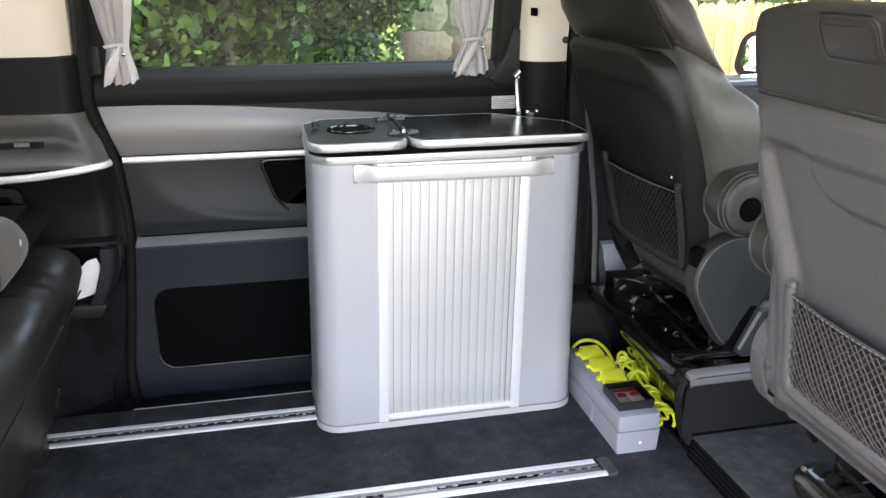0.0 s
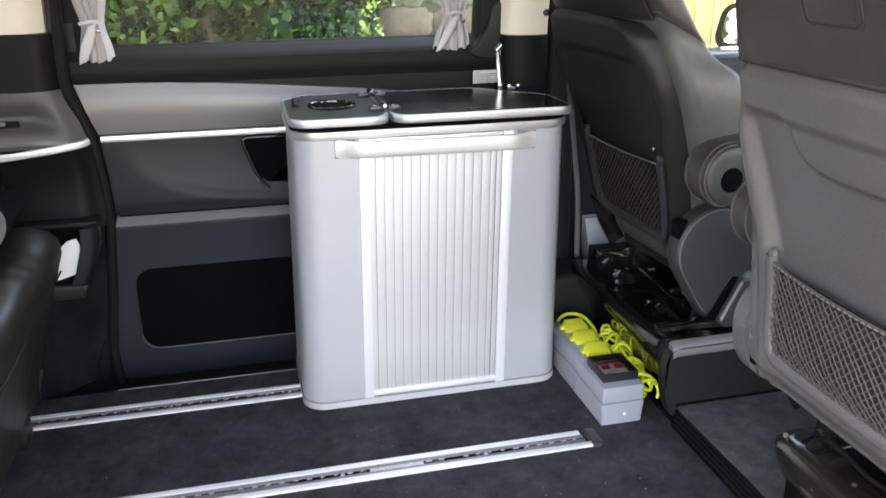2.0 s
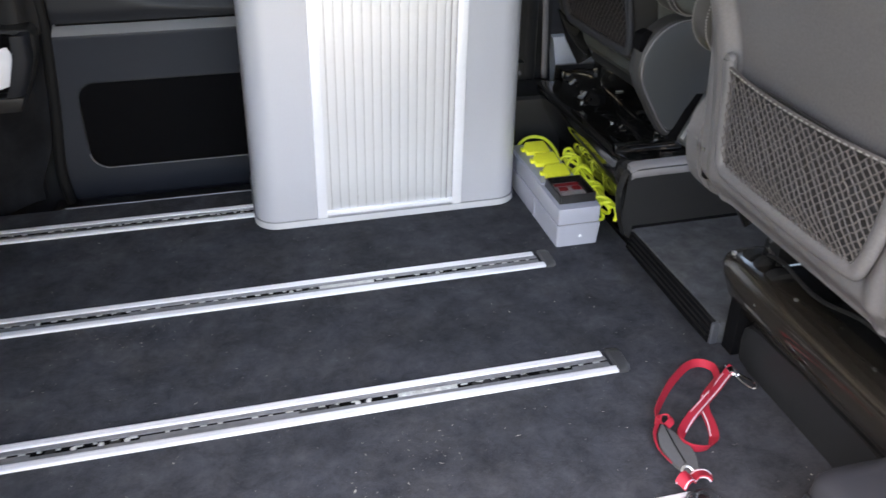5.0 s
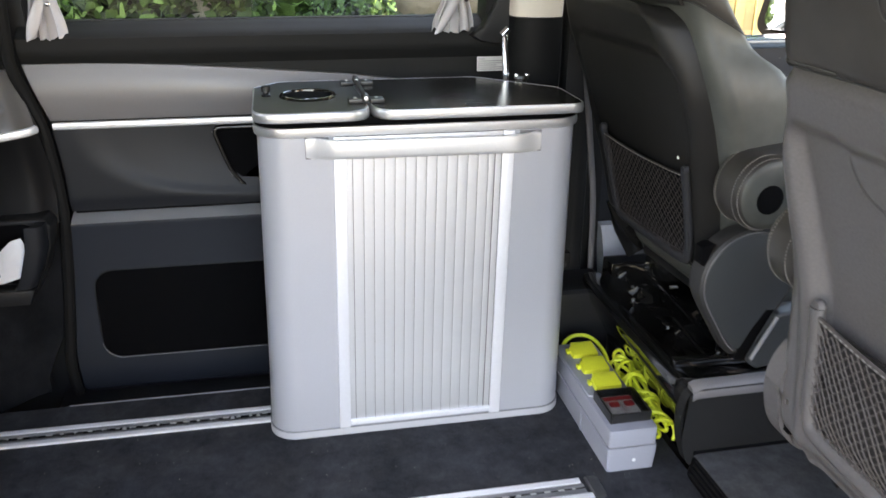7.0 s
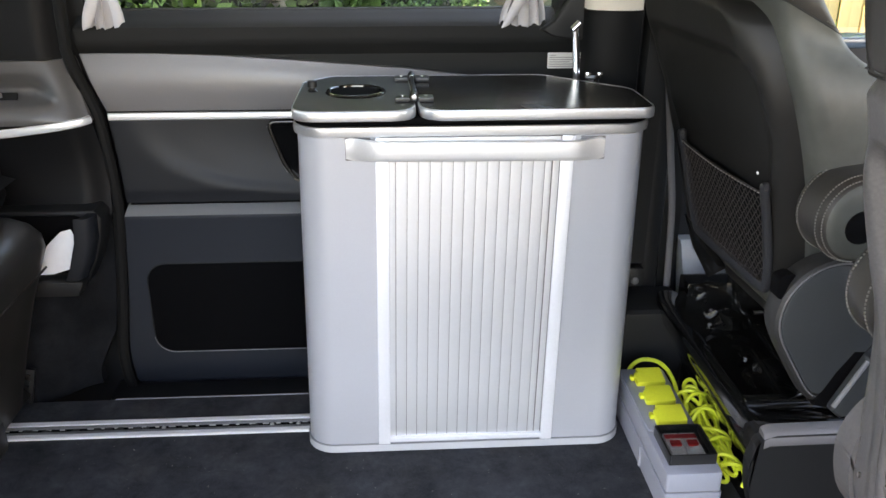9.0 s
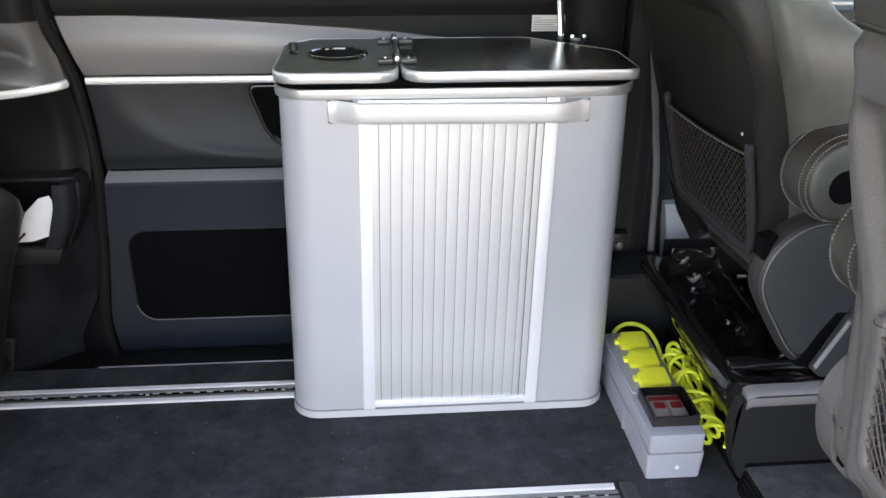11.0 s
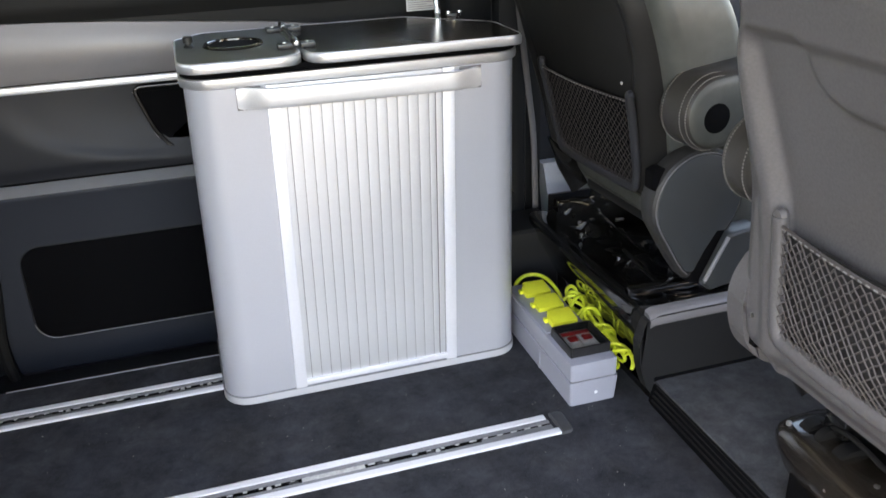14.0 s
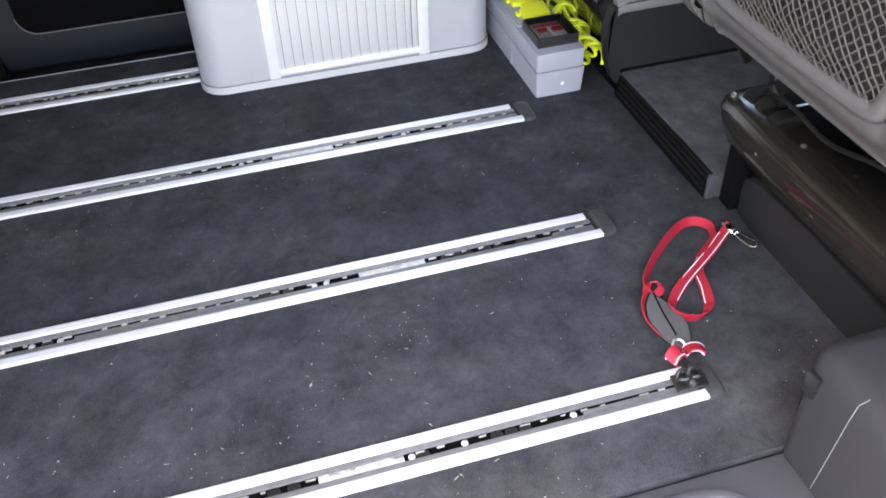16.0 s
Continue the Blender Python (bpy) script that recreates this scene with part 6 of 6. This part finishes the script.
for i in range(1, len(path) - 1):
    t = (path[i + 1] - path[i - 1]).normalized()
    flat = Vector((t.y, -t.x, 0)).normalized()
    q = path[i] - flat * 0.0052 + Vector((0, 0, 0.0034))
    tube([q - t * 0.0016, q + t * 0.0016], 0.0007, 4, into=st)
part("stitching", st, WHITE_THREAD, strap, "white stitched line")
part("bow", ribbon([(0.768, 0.938, 0.006), (0.774, 0.946, 0.013), (0.788, 0.944, 0.014), (0.790, 0.934, 0.010), (0.778, 0.926, 0.008)], [0.2, 0.5, 0.5, 0.4, 0.3], 0.006, 0.001), RED_WEB, leash, "small red loop")
pad_pts = [(0.772, 0.932), (0.753, 0.908), (0.744, 0.874), (0.750, 0.838), (0.764, 0.812), (0.781, 0.826), (0.792, 0.858), (0.789, 0.892)]
pad = part("pad", prism([(q.x, q.y) for q in spline([(*p, 0) for p in pad_pts + pad_pts[:1]], 4)[:-1]], 0.008, 0.013, 0.0018), GREY_PAD, leash, "grey folded neoprene pad")
# dark tube painting the shade in the pad's fold
part("fold_line", tube([(0.774, 0.928, 0.013), (0.768, 0.88, 0.0140), (0.766, 0.84, 0.0135)], 0.0012, 6), BLACK_HOLE, pad)
part("edging", ribbon([(0.768, 0.938, 0.007), (0.750, 0.914, 0.007), (0.741, 0.880, 0.007), (0.746, 0.848, 0.007)], [0.6, 0.6, 0.6, 0.6], 0.004, 0.001), RED_WEB, pad)
part("pad_support", prism([(q.x, q.y) for q in spline([(0.766 + (x - 0.766) * 0.8, 0.88 + (y - 0.88) * 0.8, 0) for x, y in pad_pts + pad_pts[:1]], 4)[:-1]], 0.0, 0.0082), GREY_PAD, pad)
part("ring", tube([(0.758 + 0.009 * math.cos(a), 0.818 + 0.009 * math.sin(a), 0.016 + 0.004 * math.sin(a)) for a in steps(0, 2 * math.pi, 18)], 0.0020, 7), STEEL, leash, "steel ring")
for q in ([(0.757, 0.806, 0.012), (0.750, 0.803, 0.021), (0.739, 0.798, 0.022), (0.731, 0.793, 0.014)], [(0.760, 0.806, 0.012), (0.767, 0.805, 0.021), (0.779, 0.801, 0.022), (0.787, 0.797, 0.014)]):
    rr = part("short_strap", ribbon(q, [0.25, 0.2, 0.2, 0.25], 0.0105, 0.0012), RED_WEB, leash, "short red strap with white edging", 60)
    st = bmesh.new()
    pth = spline([(x, y, z + 0.002) for x, y, z in q], 5)
    for sgn in (-1, 1):
        for i in range(1, len(pth) - 1):
            t = (pth[i + 1] - pth[i - 1]).normalized()
            fl2 = Vector((t.y, -t.x, 0)).normalized()
            c = pth[i] + fl2 * sgn * 0.0075
            tube([c - t * 0.0012, c + t * 0.0012], 0.0008, 4, into=st)
    part("stitching", st, WHITE_THREAD, rr)
clip = part("clip", tube(spline([(0.968, 1.020, 0.012), (0.976, 1.005, 0.012), (0.984, 0.988, 0.012), (0.980, 0.976, 0.012), (0.970, 0.978, 0.012), (0.964, 0.994, 0.012), (0.962, 1.012, 0.012), (0.968, 1.020, 0.012)], 5), 0.0024, 7), CHROME, leash, "chrome trigger clip")
part("swivel", tube([(0.962, 1.020, 0.012), (0.952, 1.030, 0.014)], 0.004, 8), CHROME, clip)
part("buckle", box(0.950, 0.966, 1.020, 1.040, 0.014, 0.020, 0.002), CHROME, clip)

anchor = thing("rail_anchor", (0.745, 0.763, 0), "black rail anchor plate clamped on the floor rail's end", "anchor")
part("plate", bevel(box(0.722, 0.768, 0.747, 0.776, 0.005, 0.012), 0.003), BLACK_PLASTIC, anchor)
for k in range(2):
    part("loop", tube([(0.737 + 0.016 * k + 0.010 * math.cos(a), 0.764 + 0.008 * math.sin(a), 0.014 + 0.008 * abs(math.sin(a))) for a in steps(0, 2 * math.pi, 16)], 0.0030, 7), BLACK_PLASTIC, anchor)
part("stud", lathe([(0.008, 0.011), (0.008, 0.018), (0.004, 0.021), (0.0004, 0.0215)], (0.745, 0.756, 0), "z", 12), BLACK_PLASTIC, anchor)

# curtains
def curtain(x0, x1, xw0, xw1, name_label):
    """A curtain gathered by a tie at mid height; x0..x1 its width at the foot, xw at the tie."""
    c = thing("curtain", ((x0 + x1) / 2, 2.17, 0.80), name_label, "curtain", "window curtains")
    n = 60

    def f(u, z):
        g = math.exp(-((z - 0.885) / 0.045) ** 2)
        a, b = x0 + (xw0 - x0) * g, x1 + (xw1 - x1) * g
        wide = smoothstep(0.93, 1.15, z)
        a, b = a - 0.03 * wide, b + 0.03 * wide
        fold = math.sin(u * 2 * math.pi * 4.5 + 1.2 * math.sin(u * 5)) * (0.009 + 0.002 * (1 - g))
        y = 2.188 - LEAN * max(0, z - 0.825) * 0.9 + fold - 0.012 * (1 - g) * math.sin(math.pi * u)
        return (a + (b - a) * u + 0.004 * math.sin(u * 26), y - 0.01, z + 0.0015 * math.sin(u * 9) * (1 if z < 0.81 else 0))
    zs = [0.797, 0.80, 0.806] + steps(0.82, 1.18, 40)
    part("cloth", sheet(steps(0, 1, n), zs, f, (0, 0.0015, 0)), CURTAIN, c, "pale grey gathered cloth", 80)
    tie = [(xw0 - 0.002 + (xw1 - xw0 + 0.004) * u, 2.168 - LEAN * 0.055 - 0.012 * math.sin(math.pi * u), 0.888 + 0.006 * math.sin(3 * u)) for u in steps(0, 1, 14)]
    part("tie_band", tube(tie, 0.0012, 4, rx=0.004, up=(0, 1, 0)), CURTAIN, c, "grey tie band")
    ax, bx = xw0 + (xw1 - xw0) * 0.55, x0 + (x1 - x0) * 0.12
    leaf = lambda u, v: (lambda t, hw2: (ax + (bx - ax) * t + u * hw2 * 0.9, 2.152 - 0.008 * math.sin(math.pi * t) + 0.005 * u * u, 0.886 - 0.088 * t + u * hw2 * 0.35))(v, 0.004 + 0.013 * math.sin(math.pi * min(1, 0.15 + v * 0.7)))
    part("tie_end", sheet(steps(-1, 1, 8), steps(0, 1, 14), leaf, (0, 0.0015, 0)), CURTAIN, c, "loose end of the tie", 80)
    part("stud", lathe([(0.005, 0.0), (0.005, -0.003), (0.002, -0.005), (0.0003, -0.0052)], (xw0 + (xw1 - xw0) * 0.85, 2.147, 0.872), "y", 12), CHROME, c)
    return c


curtain(-0.298, -0.222, -0.285, -0.235, "pale grey curtain tied back beside the window")
curtain(0.572, 0.672, 0.598, 0.655, "pale grey curtain tied back near the middle pillar")
solo("curtain_rail", tube([(-0.33, 2.13, 1.19), (0.75, 2.13, 1.19)], 0.006, 8), ALU_WHITE, "slim curtain rail above the window", "curtain rail")

notice = thing("warning_label", (0.715, 2.168, 0.722), "small white printed label stuck on the door trim", "label")
part("card", box(0.680, 0.752, 2.1685, 2.1700, 0.706, 0.740, 0.0004), LABEL_WHITE, notice)
for k in range(6):
    part("print_bar", box(0.684, 0.748 - 0.02 * (k % 3 == 2) - 0.03 * (k == 5), 2.1680, 2.1686, 0.7095 + 0.0048 * k, 0.7112 + 0.0048 * k), LABEL_INK, notice)

# crumbs on the carpet
random.seed(3)
bm = bmesh.new()
for k in range(1150):
    x, y = random.uniform(-0.42, 0.96), random.uniform(0.65, 1.84)
    if k % 5 == 0:                                    # a few places where they gather
        cx, cy, spread = random.choice(((0.394, 0.985, 0.045), (0.10, 0.835, 0.06), (0.446, 0.70, 0.10), (-0.08, 1.40, 0.06), (0.30, 0.93, 0.07)))
        x, y = min(0.96, random.gauss(cx, spread)), max(0.655, random.gauss(cy, spread * 0.6))
    s = 0.00042 * math.exp(random.gauss(0, 0.55))
    long = s * random.choice((1, 1, 1, 1.5, 1.5, 2.5, 6))
    m = Matrix.Translation((x, y, s * 0.6)) @ Matrix.Rotation(random.uniform(0, 6.3), 4, "Z") @ Matrix.Diagonal((long, s, s * 0.7, 1))
    c = [m @ Vector(v) for v in ((1, 0, 0), (0, 1, 0), (-1, 0, 0), (0, -1, 0), (0, 0, 1), (0, 0, -1))]
    vs = [bm.verts.new(v) for v in c]
    for a, b in ((0, 1), (1, 2), (2, 3), (3, 0)):
        bm.faces.new((vs[a], vs[b], vs[4])), bm.faces.new((vs[b], vs[a], vs[5]))
solo("crumbs", bm, CRUMBS, "pale crumbs and fluff scattered over the carpet", "crumbs", "stuff")
# ---- outside ----
solo("ground", box(-60, 60, -60, 60, -0.60, -0.50), PAVING, "gravel drive round the van, darkened to dim its reflection", "ground", "structure")

# added out of view as a sunlit reflector for the pod's right side
solo("warm_reflector_wall", box(3.4, 3.6, -7.0, -0.9, -0.5, 2.3, 0.02), RENDER, "unseen plain buff wall added to throw warm light on the pod", "wall", "structure")

mirror = thing("wing_mirror", (1.75, 2.36, 0.78), "blue-grey wing mirror outside the front door", "wing mirror")
rings = []
for x, g in ((1.695, -0.012), (1.69, -0.004), (1.71, 0.0), (1.77, -0.01), (1.83, -0.04), (1.85, -0.07)):
    rings.append([(x, y, z) for y, z in rrect(2.33 - g, 2.555 + g, 0.715 - g, 0.885 + g, 0.06, 6)])
part("housing", loft(rings), VAN_PAINT, mirror, "blue-grey painted housing")
AIM = Matrix.Translation((1.686, 2.442, 0.80)) @ Matrix.Rotation(radians(36), 4, "Z") @ Matrix.Rotation(radians(26), 4, "Y")
part("rim", moved(prism(rrect(-0.108, 0.108, -0.080, 0.080, 0.05), -0.006, 0.012, 0.004, "x"), AIM), BLACK_HOLE, mirror, "dark rim round the glass")
bm = prism(rrect(-0.082, 0.086, -0.062, 0.062, 0.042), -0.010, 0.004, 0.001, "x")
part("glass", moved(bm, AIM), CHROME, mirror, "mirror glass")
part("arm", box(1.75, 1.83, 2.27, 2.36, 0.725, 0.775, 0.015, 3), VAN_PAINT, mirror)

fence = thing("fence", (3.2, 4.6, -0.5), "sunlit pale timber board fence beyond the front window", "fence")
random.seed(8)
board = finish("board", prism(rounded([(-0.027, -0.5), (0.027, -0.5), (0.027, 0.845), (0.0, 0.868), (-0.027, 0.845)], [0.002, 0.002, 0.016, 0.016, 0.016], 3), -0.011, 0.011, 0.0, "y"), FENCE)
for k in range(92):
    piece("board", board, fence, (1.55 + 0.061 * k, 4.6 + 0.012 * (k % 2) + 0.01 * random.random(), 0.03 * random.random()), random.uniform(-0.02, 0.02))
for z in (-0.2, 0.6):
    part("rail", box(1.5, 7.15, 4.64, 4.70, z, z + 0.09, 0.004), FENCE, fence)


def hedge(name, boxes, count, size, label, seed, mat):
    """Thousands of single folded leaves over twigs, thicker inside than at the outline."""
    rnd = np.random.RandomState(seed)
    verts, faces = [], []
    for x0, x1, y0, y1, z0, z1, share in boxes:
        n = int(count * share)
        for k in range(n):
            x, z = rnd.uniform(x0, x1), rnd.uniform(z0, z1)
            y = y0 + (y1 - y0) * rnd.beta(1.2, 2.2) + 0.16 * math.sin(x * 5.1 + 2 * math.sin(z * 4.3)) + 0.10 * math.sin(z * 9 + x * 3)
            if abs(x + 0.038) < 0.055 and y < 3.3 and k % 4:
                continue
            s = size * math.exp(rnd.normal(0, 0.32))
            m = Matrix.Translation((x, y, z)) @ Euler((rnd.normal(0.9, 0.55), rnd.normal(0, 0.5), rnd.uniform(0, 6.3))).to_matrix().to_4x4() @ Matrix.Scale(s, 4)
            i = len(verts)
            for p in ((0, 0, 0), (0.24, 0.26, 0.05), (0.34, 0.50, 0.04), (0.20, 0.78, -0.02), (0, 1, -0.10), (-0.20, 0.78, -0.02), (-0.34, 0.50, 0.04), (-0.24, 0.26, 0.05), (0, 0.5, -0.05)):
                verts.append(m @ Vector(p))
            for a in range(7):
                faces.append((i + a, i + a + 1, i + 8))
            faces.append((i + 7, i, i + 8))
    me = bpy.data.meshes.new(name)
    me.from_pydata([tuple(v) for v in verts], [], faces)
    me.materials.append(mat)
    me.shade_smooth()
    return tagged(new(name, me), label, "hedge", kind="stuff")


hedge("hedge", [(-1.6, 0.30, 3.3, 4.05, -0.45, 1.45, 0.62), (0.2, 1.6, 3.8, 4.25, -0.45, 0.52, 0.10), (-0.8, 0.22, 3.1, 3.6, 0.2, 1.25, 0.28)], 74000, 0.043, "dense green hedge with broad leaves outside the window", 4, LEAVES)
hedge("ivy", [(0.30, 0.80, 4.0, 4.34, 0.78, 1.7, 0.80), (0.10, 0.74, 3.95, 4.34, 0.26, 0.90, 0.46), (0.78, 0.92, 4.2, 4.36, 0.86, 1.7, 0.06), (0.9, 1.7, 4.22, 4.4, 1.15, 1.9, 0.08)], 34000, 0.026, "small-leaved dark ivy hanging over the garden wall", 6, IVY)
# canopy out of view, put there to block sun and sky light
hedge("hedge", [(-2.4, 0.9, 4.35, 4.9, 1.2, 3.4, 1.0), (-2.6, -0.25, 2.8, 4.3, 1.7, 2.7, 1.7)], 9000, 0.09, "unseen upper foliage added to shade the hedge and hide sky", 9, LEAVES)
hedge("hedge", [(1.6, 7.2, 5.4, 5.9, 0.2, 2.4, 1.0)], 12000, 0.10, "sunlit green shrubs beyond the board fence", 12, IVY)
# backing sheet: paints shade in the gaps and hides the sky
solo("hedge_shade_sheet", sheet(steps(1.5, 7.3, 20), steps(-0.5, 2.4, 10), lambda x, z: (x, 5.95 + 0.04 * math.sin(x * 4 + z * 3), z), (0, 0.3, 0)), HEDGE_SHADE, "near-black sheet painting the shade behind the shrubs", "hedge", "stuff")
rings = []
for z in steps(-0.5, 2.4, 24):
    rings.append([(-0.045 + 0.02 * math.sin(z * 2.1) + (0.050 - 0.008 * z) * (1 + 0.10 * math.sin(3 * a + z * 5)) * math.cos(a), 3.22 + 0.05 * z + (0.050 - 0.008 * z) * math.sin(a), z) for a in steps(0, 2 * math.pi, 14)[:-1]])
tree = thing("tree", (-0.04, 3.2, -0.5), "slim pale tree trunk standing in the hedge", "tree")
part("trunk", loft(rings), BARK, tree, "pale brown bark", 60)
for s_ in (-1, 1):
    part("limb", tube(spline([(-0.04, 3.30, 1.5), (-0.04 + 0.2 * s_, 3.4, 1.8), (-0.04 + 0.5 * s_, 3.5, 2.2)], 6), 0.02, 7), BARK, tree)
random.seed(21)
bm = bmesh.new()
for k in range(46):
    x, y = random.uniform(-2.1, 0.0), random.uniform(3.6, 4.0)
    p = [(x, y, -0.5)]
    for j in range(5):
        p.append((p[-1][0] + random.uniform(-0.16, 0.16), p[-1][1] + random.uniform(-0.12, 0.08), p[-1][2] + random.uniform(0.3, 0.65)))
    tube(spline(p, 3), 0.006 + 0.008 * random.random(), 5, into=bm)
solo("hedge_twigs", bm, TWIGS, "thin brown stems inside the hedge", "twigs", "stuff")
# dark sheet behind the leaves in place of the hedge's own shade
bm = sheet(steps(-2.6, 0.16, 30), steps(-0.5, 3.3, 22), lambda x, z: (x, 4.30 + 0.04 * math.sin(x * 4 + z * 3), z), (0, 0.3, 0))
solo("hedge_shade_sheet", bm, HEDGE_SHADE, "near-black sheet painting the shade inside the hedge", "hedge", "stuff")

wall = thing("garden_wall", (1.2, 4.5, -0.5), "mossy brown rubble stone wall behind the hedge", "stone wall")
part("mortar", box(0.0, 1.66, 4.40, 4.75, -0.5, 1.7), MORTAR, wall)
random.seed(17)
COURSES = ((-0.48, 0.17), (-0.31, 0.20), (-0.11, 0.16), (0.05, 0.22), (0.27, 0.15), (0.42, 0.17), (0.59, 0.165), (0.755, 0.20), (0.955, 0.16), (1.115, 0.21), (1.325, 0.17), (1.495, 0.2))
for z, h in COURSES:
    x = 0.06 - random.uniform(0, 0.1)
    while x < 1.6:
        w_ = random.uniform(0.20, 0.42)
        if 0.58 < z < 0.7 and 0.5 < x < 0.86:
            w_ = 0.81 - x if x < 0.80 else 0.29
        bm = bmesh.new()
        nx, nz = 7, 4
        grid = [[bm.verts.new((w_ * (a / nx - 0.5) * 0.982, -0.022 + 0.022 * (abs(2 * a / nx - 1) ** 6 + abs(2 * b / nz - 1) ** 6) + random.uniform(-0.007, 0.007), h * (b / nz - 0.5) * 0.965 + random.uniform(-0.006, 0.006))) for b in range(nz + 1)] for a in range(nx + 1)]
        for a in range(nx):
            for b in range(nz):
                bm.faces.new((grid[a][b], grid[a + 1][b], grid[a + 1][b + 1], grid[a][b + 1]))
        rim_ = [v for v in grid[0]] + [row[-1] for row in grid[1:]] + [v for v in reversed(grid[-1][:-1])] + [row[0] for row in reversed(grid[1:-1])]
        back = [bm.verts.new((v.co.x, 0.06, v.co.z)) for v in rim_]
        for a in range(len(rim_)):
            b = (a + 1) % len(rim_)
            bm.faces.new((rim_[a], rim_[b], back[b], back[a]))
        bmesh.ops.recalc_face_normals(bm, faces=bm.faces)
        st_ = part("stone", bm, STONE_PALE if z > 0.7 and x > 0.7 or z < 0.5 else STONE, wall, "", 50)
        st_.location = (x + w_ / 2, 4.40, z + h / 2)
        x += w_
